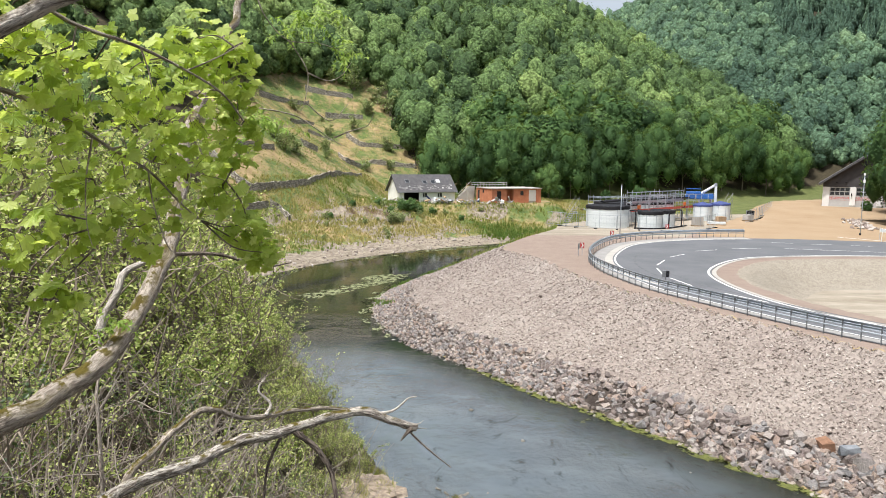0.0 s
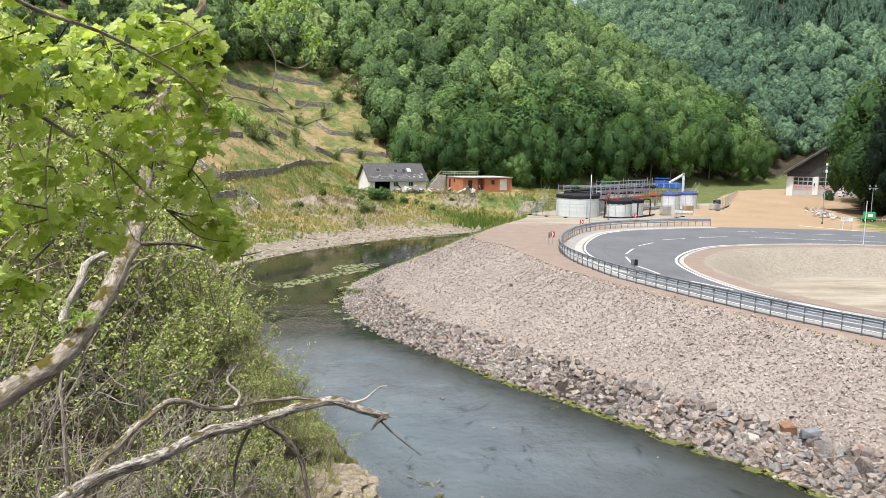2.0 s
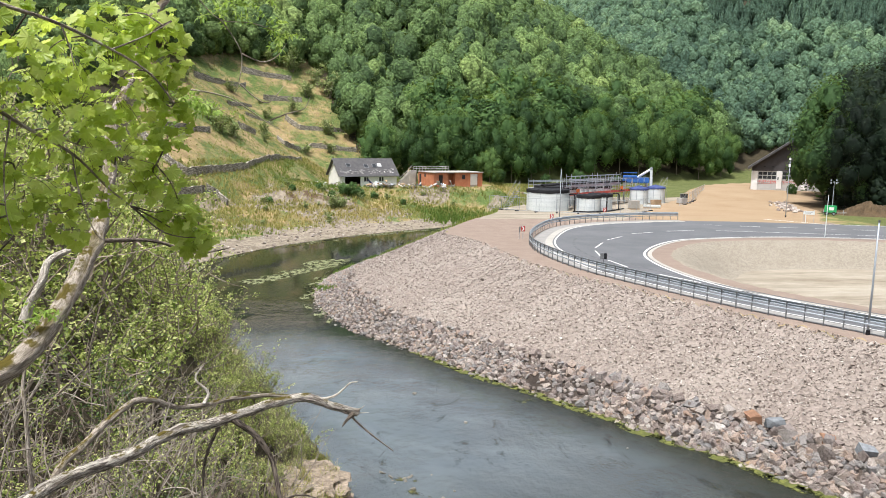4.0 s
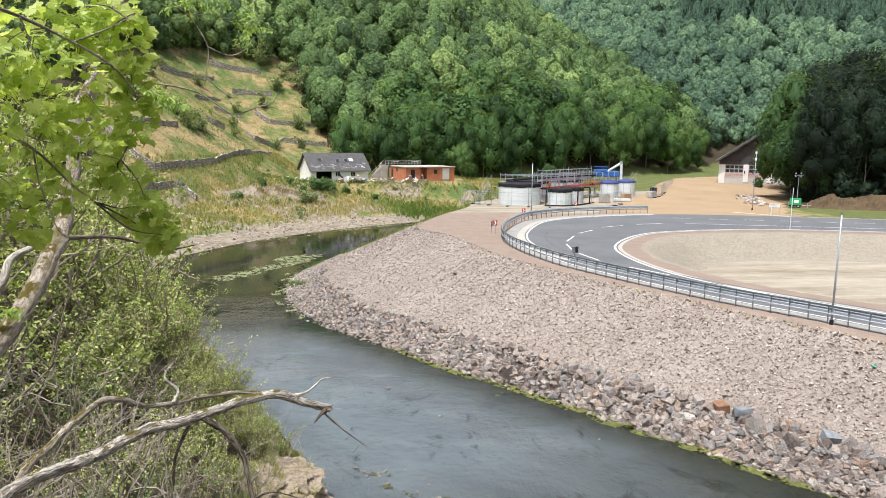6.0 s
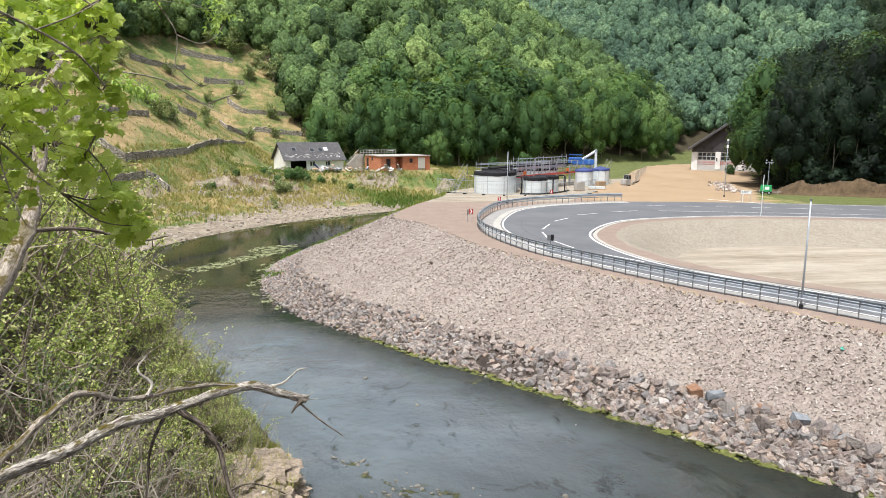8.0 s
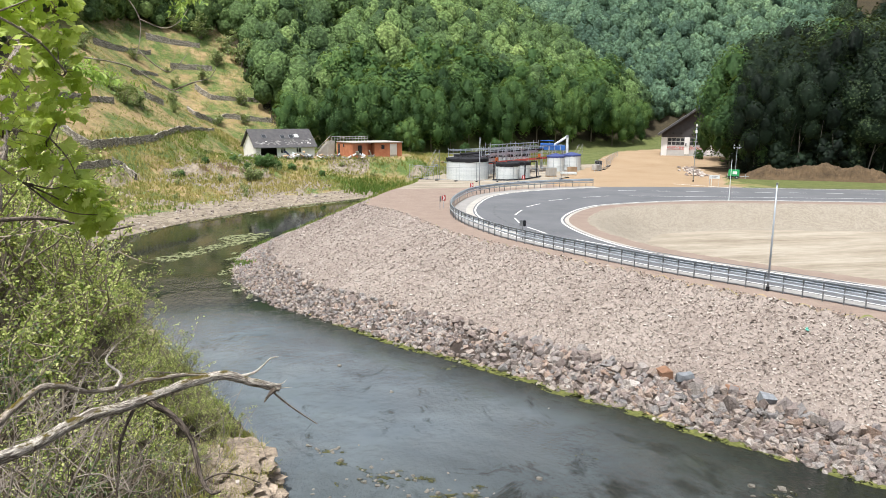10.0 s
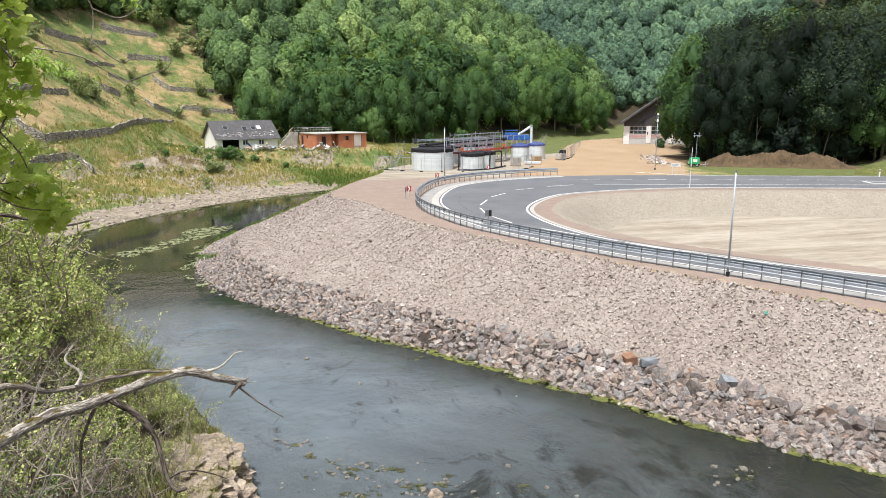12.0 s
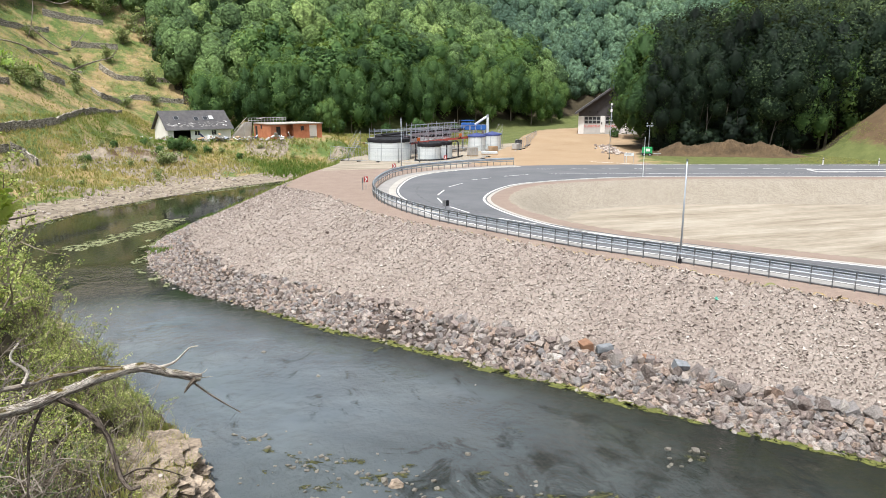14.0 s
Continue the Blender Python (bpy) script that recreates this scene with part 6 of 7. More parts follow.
    m = thing("mossy_bough", "mossy grey bough crossing behind the dead one", "dead branch")
    limb("bough", [(-3.4, 4.7, 3.8), (-3.0, 5.15, 5.6), (-2.68, 5.59, 6.52), (-2.53, 5.88, 6.74), (-2.29, 6.19, 6.96), (-2.13, 6.35, 6.96), (-1.92, 6.52, 6.82), (-1.53, 6.73, 6.80), (-1.10, 6.91, 6.78), (-0.82, 6.95, 6.74)], 0.055, 0.016, M_MOSSY, m, 13, 26, 0.009, 0.03, "", 0.18)
    limb("twig", [(-1.71, 6.58, 6.82), (-1.69, 6.69, 6.90), (-1.80, 6.66, 7.05), (-1.74, 6.78, 7.16)], 0.018, 0.008, M_PALEWOOD, m, 14, 7, 0.03, 0.06)
    s = thing("broken_log", "broken grey log hanging among the branches", "dead branch")
    limb("log", [(-3.3, 1.5, 8.5), (-2.5, 1.75, 8.85), (-1.76, 2.14, 9.40), (-1.57, 2.27, 9.61), (-1.446, 2.342, 9.71), (-1.376, 2.381, 9.767), (-1.306, 2.426, 9.825), (-1.18, 2.53, 9.92)], 0.036, 0.030, M_DEAD, s, 15, 24, 0.01, 0.03, "", 0.15)
    u = thing("slim_tree", "slim bare grey stem in the thicket", "tree trunk")
    limb("stem", [(-3.35, 6.6, 4.6), (-3.40, 6.69, 6.62), (-3.45, 6.77, 6.94), (-3.45, 6.89, 7.25), (-3.50, 6.97, 7.70)], 0.03, 0.012, M_MOSSY, u, 17, 8, 0.05, 0.05)
    a = thing("ash_twigs", "thin ash twigs with pinnate leaves and bare tips", "ash tree")
    stems = ([(-1.5, 4.2, 10.7), (-1.20, 4.44, 10.36), (-1.11, 4.47, 10.17), (-1.00, 4.59, 10.05), (-0.82, 4.63, 10.04), (-0.68, 4.65, 10.00)],
             [(-1.00, 4.59, 10.05), (-0.96, 4.60, 10.0), (-0.88, 4.62, 9.85), (-0.90, 4.61, 9.67), (-0.93, 4.61, 9.6)],
             [(-1.5, 4.5, 9.62), (-1.2, 4.56, 9.62), (-0.97, 4.60, 9.58), (-0.85, 4.62, 9.51), (-0.72, 4.64, 9.42), (-0.64, 4.65, 9.38)],
             [(-0.72, 4.64, 9.44), (-0.60, 4.66, 9.49), (-0.50, 4.66, 9.52), (-0.46, 4.66, 9.60)],
             [(-0.88, 4.62, 9.85), (-0.75, 4.62, 9.80), (-0.66, 4.62, 9.84), (-0.60, 4.62, 9.92)],
             [(-0.90, 4.61, 9.67), (-0.80, 4.61, 9.58), (-0.72, 4.62, 9.55), (-0.62, 4.62, 9.66)])
    for k, t_ in enumerate(stems):
        limb("twig", t_, 0.008 if k in (0, 2) else 0.005, 0.002, M_STEM, a, 60 + k, 5, 0.03, 0.08)
    r = rng(61)
    leaflet = (np.array([(0, 0, 0), (0.16, 0.45, 0.03), (0, 1, -0.05), (-0.16, 0.45, 0.03)]), np.array([(0, 1, 2), (0, 2, 3)]))
    for x, y, z, n in ((-1.22, 4.85, 9.55, 7), (-1.11, 4.88, 9.50, 6), (-1.32, 4.85, 9.58, 5), (-2.24, 4.69, 8.17, 7), (-0.72, 4.65, 10.08, 5), (-0.75, 4.64, 10.24, 6), (-0.65, 4.66, 9.98, 5), (-0.89, 4.61, 10.23, 6), (-0.98, 4.61, 10.12, 5), (-1.45, 4.9, 9.35, 6)):
        pts = []
        for q in range(n):
            d = r.normal(0, 1, 3) * (1, 1, 0.6)
            d = d / np.linalg.norm(d)
            for s_ in np.linspace(0.03, 0.16, 8):
                pts += [np.array((x, y, z)) + d * s_ + r.normal(0, 0.004, 3) - (0, 0, s_ * s_ * 1.5)] * 2
        pts = np.array(pts)
        v, f = place_leaves(r, leaflet, pts, r.uniform(0.035, 0.06, len(pts)), np.array([0, -0.4, 0.8]), 0.5)
        tagged(piece("leafage", mesh_from("leafage", v, f), M_ROWAN, a), kind="stuff")


build_trunks()


def shrub_kind(seed, leaves, leaf, stems, material, dry=0.0, thick=0.010, spread=0.022):
    """A bush of unit height: many arching stems and small leaves along them."""
    r = rng(seed)
    bush = thing("shrub", "loose green shrub with small leaves on the river bank", "shrub", "shrubs on the bank")
    vs, fs, base, tips = [], [], 0, []
    for k in range(stems):
        a = r.uniform(0, 6.28)
        out = r.uniform(0.1, 0.5)
        top = r.uniform(0.55, 1.0)
        p = [(r.normal(0, 0.05), r.normal(0, 0.05), -0.05), (0.35 * out * math.cos(a) + r.normal(0, 0.06), 0.35 * out * math.sin(a) + r.normal(0, 0.06), 0.45 * top), (0.7 * out * math.cos(a + 0.4) + r.normal(0, 0.05), 0.7 * out * math.sin(a + 0.4), 0.75 * top), (out * math.cos(a), out * math.sin(a), top)]
        v, f = tube(p, thick, thick * 0.3, seed + k, 4, 0.10, 0.1)
        vs.append(v); fs.append(f + base); base += len(v)
        line = along(spline(p, 0.03), 0.03)[0]
        tips.append(line[len(line) // 4:])
        for j in range(4):                               # side twigs
            o = line[r.integers(len(line) // 4, len(line))]
            e = o + r.normal(0, 0.12, 3) + (0, 0, 0.06)
            v, f = tube([tuple(o), tuple((o + e) / 2 + r.normal(0, 0.015, 3)), tuple(e)], thick * 0.45, thick * 0.2, j, 3, 0.12, 0.1)
            vs.append(v); fs.append(f + base); base += len(v)
            tips.append(along(spline([tuple(o), tuple(e)], 0.03), 0.03)[0])
    tagged(piece("stem_tangle", mesh_from("stem_tangle", np.vstack(vs), np.vstack(fs)), M_DRYTWIG if dry else M_STEM, bush), kind="stuff")
    if leaves:
        tips = np.vstack(tips)
        heart = tips[r.integers(len(tips), size=max(1, leaves // 9))]
        pos = heart[r.integers(len(heart), size=leaves)] + r.normal(0, spread, (leaves, 3))
        proto = (np.array([(0, 0, 0), (0.32, 0.5, 0.08), (0, 1, -0.05), (-0.32, 0.5, 0.08)]), np.array([(0, 1, 2), (0, 2, 3)]))
        v, f = place_leaves(r, proto, pos, r.uniform(0.6, 1.25, leaves) * leaf, np.array([0, -0.2, 0.8]), 0.6)
        tagged(piece("leafage", mesh_from("leafage", v, f), material, bush), kind="stuff")
    return bush


NEARBUSH = [shrub_kind(300 + k, 1900, 0.023, 16, M_BUSH if k else M_DARKBUSH) for k in range(3)]
BANKBUSH = [shrub_kind(320 + k, 3000, 0.027, 18, M_BUSH) for k in range(4)]
SPRIG = [shrub_kind(330 + k, 520, 0.030, 9, M_BUSH, 0.0, 0.007, 0.03) for k in range(2)]
DRYBUSH = [shrub_kind(340 + k, 380, 0.022, 26, M_BUSH if k else M_DARKBUSH, 1.0, 0.0045) for k in range(2)]


def bare_kind(seed):
    """A leafless shrub of unit height: crooked stems that fork twice into fine twigs."""
    r = rng(seed)
    bush = thing("bare_shrub", "leafless shrub with crooked pale twigs", "shrub", "bare shrubs on the bank")
    vs, fs, base = [], [], 0
    grown = [((r.normal(0, 0.06), r.normal(0, 0.06), -0.04), (0.5 * math.cos(a), 0.5 * math.sin(a), r.uniform(0.7, 1.0)), 0.0042, 0) for a in np.arange(6) * 1.05 + r.uniform(0, 1)]
    while grown:
        o, e, thick, level = grown.pop()
        o, e = np.array(o), np.array(e)
        ln = np.linalg.norm(e - o)
        mid = [o + (e - o) * t + r.normal(0, 0.055 * ln, 3) for t in (0.3, 0.55, 0.8)]
        pts = [tuple(o), *map(tuple, mid), tuple(e)]
        v, f = tube(pts, thick, thick * 0.35, seed, 5 if level == 0 else 4, 0.05 if level < 2 else 0.08, 0.1)
        vs.append(v); fs.append(f + base); base += len(v)
        if level < 2:
            line = along(spline(pts, 0.03), 0.03)[0]
            for k in range(6 if level == 0 else 4):
                q = line[int(len(line) * r.uniform(0.25, 0.98))]
                d = (e - o) / ln + r.normal(0, 0.75, 3)
                grown.append((q, q + d / np.linalg.norm(d) * ln * r.uniform(0.25, 0.5), thick * 0.55, level + 1))
    tagged(piece("twig_tangle", mesh_from("twig_tangle", np.vstack(vs), np.vstack(fs)), M_PALETWIG, bush), kind="stuff")
    return bush


BARE = [bare_kind(380 + k) for k in range(3)]


def build_thicket():
    r = rng(71)
    near = ((-6.5, 9, 3.0), (-5.5, 10.5, 2.8), (-7.5, 12, 3.6), (-4.4, 12.5, 2.6), (-8.5, 15, 4.6), (-6, 16, 3.6), (-4.2, 16.5, 2.6), (-9.5, 11, 4.5), (-5.2, 13.8, 3.2), (-7.0, 17.5, 4.2), (-3.6, 10.2, 1.8), (-4.9, 8.6, 2.2))
    bank = ((-10, 18, 5), (-7.5, 20, 4.2), (-11, 23, 6), (-5.4, 19.5, 3.0), (-8.5, 25, 5), (-12, 29, 7), (-9.5, 31, 6), (-6.8, 26, 3.4), (-6.6, 30, 2.6), (-9.0, 36, 4.2), (-12, 37, 7.0), (-12.4, 42, 5.0), (-15.5, 44, 7.5), (-15.6, 50, 5.5), (-17.5, 54, 6.5), (-20, 60, 7.5), (-20, 50, 9), (-16, 33, 8), (-20, 38, 9.5), (-14, 25, 7), (-17, 27, 8), (-10.6, 39, 3.6), (-24, 46, 11), (-28, 60, 12), (-25, 68, 9), (-4.2, 27.5, 2.0), (-3.3, 28.6, 1.4), (-4.0, 24.6, 1.3), (-2.3, 22.2, 0.7), (-13, 20, 6), (-16, 18, 7))
    dry = ((-3.9, 9.9, 2.0), (-5.4, 11.2, 2.8), (-7.2, 10.4, 3.2), (-2.9, 12.4, 1.6), (-4.0, 14.6, 2.2), (-5.2, 17.0, 2.6), (-6.8, 13.2, 3.2), (-5.0, 9.4, 2.4), (-3.2, 11.2, 1.6), (-5.8, 12.0, 2.4), (-6.2, 14.2, 3), (-3.6, 13.6, 1.9), (-4.8, 15.2, 2.4), (-3.4, 24.8, 1.0), (-3.7, 26.6, 1.2), (-2.9, 22.6, 0.9), (-4.4, 24.2, 1.4), (-4.6, 21.4, 1.8), (-3.3, 20.2, 1.4), (-2.2, 10.6, 1.0), (-2.4, 13.4, 1.4), (-3.2, 23.6, 1.0), (-3.8, 25.4, 1.3), (-2.7, 27.8, 1.0), (-3.6, 22.4, 1.4), (-4.0, 27.6, 1.6))
    low = ((-4.4, 29, 1.6), (-5.2, 31.5, 1.8), (-6.0, 33.5, 2.0), (-7.0, 36, 2.0), (-8.4, 39, 2.2), (-9.6, 41.5, 2.2), (-10.8, 44, 2.4), (-12.2, 47, 2.4), (-13.6, 50.5, 2.6), (-5.4, 26.5, 1.9), (-6.4, 28.5, 2.2), (-8.2, 33, 2.6), (-4.6, 22.8, 1.6), (-5.8, 24.6, 2.0), (-15.4, 57, 2.6), (-3.7, 28.2, 1.1), (-3.5, 26.6, 1.0), (-4.1, 30.0, 1.2), (-4.7, 31.8, 1.3))
    bare = ((-3.5, 6.4, 2.9), (-4.3, 6.9, 3.1), (-2.9, 7.2, 2.5), (-3.7, 8.4, 3.0), (-4.8, 8.6, 3.2), (-3.2, 10.5, 2.8), (-5.4, 14.0, 3.4))
    sprig = ((-5.6, 31.0, 3.6), (-4.7, 29.0, 2.4), (-6.4, 34.0, 3.0), (-4.4, 20.5, 2.2), (-5.0, 23.5, 2.6), (-3.4, 17.0, 2.2))
    for kinds, spots in ((NEARBUSH, near), (BANKBUSH, bank + low), (DRYBUSH, dry), (SPRIG, sprig), (BARE, bare)):
        for k, (x, y, h) in enumerate(spots):
            m = pose(x, y, float(land([x], [y])[0][0]) - 0.1, 0, 0, r.uniform(0, 360)) @ Matrix.Diagonal((h * r.uniform(0.9, 1.25), h * r.uniform(0.9, 1.25), h, 1))
            if k < len(spots) - len(kinds):
                ob = copy_thing(kinds[k % len(kinds)], m)
            else:
                ob = kinds[k - len(spots) + len(kinds)]
                ob.matrix_basis = m
            if kinds is SPRIG:
                ob["label"] = "sparse young shoots with pale green leaves"
            if kinds is DRYBUSH:
                ob["label"] = "tangle of dry bare twigs with few leaves"
                ob["group"] = "dry scrub on the bank"


build_thicket()


# ---- dry stone terraces on the vineyard slope ----
def terrace(points, height, seed):
    r = rng(seed)
    p = along(np.array(points, float), 0.6)[0]
    z = land(p[:, 0], p[:, 1])[0]
    out = aside(p, -0.35)
    n = len(p)
    broken = np.clip(1.0 + 0.5 * rough(p[:, 0] + seed * 3.1, p[:, 1], 4.0, 2), 0.35, 1.05)
    top = z + height * np.linspace(0.85, 0.5 if height > 1.6 else 0.75, n) * broken + r.normal(0, 0.07, n)
    v = np.concatenate([np.column_stack([p, z - 1.2]), np.column_stack([p, top]), np.column_stack([out, top + r.normal(0, 0.04, n)]), np.column_stack([out, z - 1.2])])
    i = np.arange(n)
    f = np.vstack([np.column_stack([i[:-1] + a * n, i[1:] + a * n, i[1:] + b * n, i[:-1] + b * n]) for a, b in ((0, 1), (1, 2), (2, 3), (3, 0))])
    tagged(piece("terrace_wall", mesh_from("terrace_wall", v, f), M_WALL), "weathered dry stone terrace wall on the grassy slope", "stone wall", "terrace walls")


for k, (pts, h) in enumerate((
        ([(-41, 123.5), (-37.4, 121.8), (-35.1, 120.2), (-32.8, 120.3), (-31.1, 124.1), (-30.2, 126.5), (-27.9, 131.7), (-26.3, 136.9), (-25.4, 142.6), (-24.1, 149.5)], 1.7),
        ([(-24.0, 148.6), (-22.5, 155.2), (-19.6, 165.9)], 1.2), ([(-26.2, 191.9), (-24.5, 190.4), (-22.3, 189.2), (-16.7, 191.2), (-11.6, 193.4), (-7.6, 194.8)], 1.7),
        ([(-26.1, 176.9), (-24.1, 172.6), (-18.8, 182.6), (-13.9, 183.7), (-7.6, 186.1)], 1.3), ([(-47.6, 184), (-45.6, 187.1), (-43.0, 191.7), (-40.5, 196.6), (-38.1, 199.8)], 1.6),
        ([(-40.0, 205.5), (-34.6, 207.5), (-27.0, 210.2)], 1.8), ([(-33.0, 197.9), (-28.9, 200.4), (-23.2, 202.4)], 1.5), ([(-39.1, 181.0), (-37.0, 188.8), (-35.2, 191.6)], 1.0),
        ([(-32.2, 159.3), (-30.5, 160.3), (-29.1, 162.1)], 1.5), ([(-40.7, 128), (-38.7, 132.4), (-36.6, 136.4), (-34.3, 142.3)], 1.3), ([(-35.4, 108.5), (-33.4, 112.3), (-32.0, 114.8), (-29.9, 119.0)], 1.7),
        ([(-29.6, 119.7), (-27.9, 120.4), (-25.9, 118.8)], 1.4), ([(-35.2, 184.0), (-32.2, 186.7), (-29.2, 188.5)], 0.8), ([(-46, 210), (-58, 196)], 1.8))):
    terrace(pts, h, 500 + k)

# ---- scaffold walkway, machines and fences of the tank yard ----
def scaffold(name, a, b, z, bays, deck, label, tall=2.0, depth=1.3):
    """A straight scaffold walkway from a to b with its deck at z."""
    sc = thing(name, label, "scaffold")
    a, b = np.array(a, float), np.array(b, float)
    d = (b - a) / np.linalg.norm(b - a)
    n = np.array([-d[1], d[0]])
    for k in range(bays + 1):
        p = a + (b - a) * k / bays
        for s in (0, depth):
            q = p + n * s
            part("standard", rod((*q, 0.0), (*q, z + tall * (1.0 if k % 3 else 1.25)), 0.045, 6), M_ZINC, sc)
        part("transom", rod((*p, z), (*(p + n * depth), z), 0.04, 6), M_ZINC, sc)
        if k < bays:
            e = a + (b - a) * (k + 1) / bays
            board = part("deck_board", box(0, float(np.linalg.norm(e - p)) - 0.03, 0, depth, -0.06, 0.06), deck, sc)
            board.matrix_basis = pose(p[0], p[1], z, 0, 0, math.degrees(math.atan2(d[1], d[0])))
            for s in (0, depth):
                for h in (0.5, 1.0, tall):
                    part("guard_bar", rod((*(p + n * s), z + h), (*(e + n * s), z + h), 0.03, 5), M_ZINC, sc)
                part("ledger", rod((*(p + n * s), 0.6), (*(e + n * s), 0.6), 0.03, 5), M_ZINC, sc)
            toe = part("toe_board", box(0, float(np.linalg.norm(e - p)), -0.03, 0.0, -0.12, 0.24), deck, sc)
            toe.matrix_basis = pose(p[0], p[1], z, 0, 0, math.degrees(math.atan2(d[1], d[0])))
            if k % 3 == 1:
                part("brace", rod((*p, 0.1), (*e, z + tall), 0.03, 5), M_ZINC, sc)
    return sc


scaffold("scaffold_walkway", (27.4, 102.8), (46.8, 120.4), 2.15, 11, M_RED, "steel scaffold walkway with a red deck between the tanks")
scaffold("scaffold_tower", (24.5, 115.0), (38.5, 122.0), 2.4, 6, M_GREYWOOD, "grey steel scaffold frame behind the tanks", 1.2)
scaffold("scaffold_tower", (28.6, 106.6), (40.0, 117.2), 3.2, 6, M_ZINC, "grey steel scaffold frame carrying black pipes", 1.5, 0.9)


def stair_flight(x, y, turn_, label):
    st = thing("scaffold_stair", label, "stair", at=pose(x, y, 0, 0, 0, turn_))
    for s in (0, 0.8):
        part("stringer", rod((0, s, 0.1), (2.6, s, 3.2), 0.026, 6), M_POST, st)
        part("handrail", rod((0, s, 1.1), (2.6, s, 4.2), 0.024, 6), M_POST, st)
    for k in range(10):
        part("tread", box(0.26 * k, 0.26 * k + 0.22, 0, 0.8, 0.28 * k + 0.1, 0.28 * k + 0.14), M_POST, st)
    for k in range(3):
        part("upright", rod((1.3 * k, 0, 0), (1.3 * k, 0, 1.1 + 1.55 * k), 0.024, 6), M_POST, st)


stair_flight(17.6, 100.6, 35, "steel scaffold stair climbing to the tank rim")
stair_flight(47.2, 119.0, 30, "steel scaffold stair at the end of the walkway")
stair_flight(33.0, 109.0, 35, "steel scaffold stair between the rear tanks")


def pipe_run(points, r, label, count, gap):
    run = thing("pipe_bundle", label, "pipes")
    for k in range(count):
        p = [(x, y + k * gap, z) for x, y, z in points]
        limb("pipe", p, r, r, M_BLACK, run, k, 8, 0.8, 0.0)


pipe_run([(24.5, 107.6, 3.2), (28, 109.5, 3.4), (35, 114, 3.5), (43, 119, 3.5)], 0.14, "black plastic pipes along the scaffold", 3, 0.9)
for x, y in ((31.6, 98.9), (34.3, 101.6), (27.0, 99.3)):
    bend = thing("drain_pipe", "black drain pipe bent over a tank rim", "pipe")
    limb("pipe", [(x - 0.5, y + 0.5, 2.45), (x, y, 2.5), (x + 0.2, y - 0.15, 2.2), (x + 0.2, y - 0.15, 0.1)], 0.10, 0.10, M_BLACK, bend, 1, 8, 0.1, 0.0)
ground_pipe = thing("ground_pipe", "black pipe lying along the tank feet", "pipe")
limb("pipe", [(26.8, 98.4, 0.12), (29.5, 97.8, 0.12), (32.5, 99.5, 0.12), (36.0, 103.5, 0.12)], 0.10, 0.10, M_BLACK, ground_pipe, 1, 8, 0.3, 0.0)


def build_machine():
    m = thing("screening_machine", "blue screening machine with a pale inclined conveyor", "machine", at=pose(40.6, 118.0, 0, 0, 0, -18))
    part("hull", box(0, 4.4, 0, 2.0, 3.3, 4.15, 0.1), M_BLUE, m)
    part("hopper", box(0.1, 2.4, -0.1, 2.1, 4.15, 4.5, 0.05), M_BLUE, m)
    for x in (0.3, 2.2, 4.1):
        for y in (0.15, 1.85):
            part("leg", box(x - 0.1, x + 0.1, y - 0.1, y + 0.1, 0, 3.3), M_ZINC, m)
    for k in range(4):
        part("rib", box(0.5 + k * 1.0, 0.6 + k * 1.0, -0.05, 0.0, 3.32, 4.13), M_ZINC, m)
    conv = part("conveyor", rod((2.4, 0.6, 4.2), (4.7, 0.6, 5.7), 0.2, 12), M_TANK, m, "pale conveyor tube")
    part("conveyor_head", box(4.45, 4.9, 0.3, 0.9, 5.5, 5.95, 0.05), M_ZINC, conv)
    part("chute", box(4.5, 4.9, 0.35, 0.85, 2.4, 5.6, 0.05), M_TANK, m)
    for k in range(2):
        part("rail", rod((0.1, 2.0 * k, 4.95), (2.4, 2.0 * k, 4.95), 0.03, 6), M_BLUE, m)
    deck = thing("generator_box", "grey steel container box behind the walkway", "machine", at=pose(44.6, 121.5, 0, 0, 0, -18))
    part("body", box(0, 2.4, 0, 1.6, 0, 2.2, 0.05), M_ZINC, deck)
    part("door", box(0.3, 1.1, -0.04, 0.0, 0.2, 2.0, 0.01), M_POST, deck)


build_machine()


def fence_panel(p, q):
    """One mobile fence panel: tube frame, wires and two feet."""
    f = thing("fence_panel", "galvanised mobile fence panel with rubber feet", "fence panel", "mobile fence round the tank yard")
    (ax, ay), (bx, by) = p, q
    for x, y in (p, q):
        part("upright", rod((x, y, 0.05), (x, y, 2.0), 0.025, 6), M_ZINC, f)
    for z in (0.15, 1.95):
        part("cross_bar", rod((ax, ay, z), (bx, by, z), 0.025, 6), M_ZINC, f)
    for k in range(1, 8):
        x, y = ax + (bx - ax) * k / 8, ay + (by - ay) * k / 8
        part("wire", rod((x, y, 0.15), (x, y, 1.95), 0.006, 4), M_ZINC, f)
    foot = part("foot", box(-0.36, 0.36, -0.12, 0.12, 0, 0.14, 0.02), M_BLACK, f)
    foot.matrix_basis = pose(bx, by, 0, 0, 0, math.degrees(math.atan2(by - ay, bx - ax)) + 90)


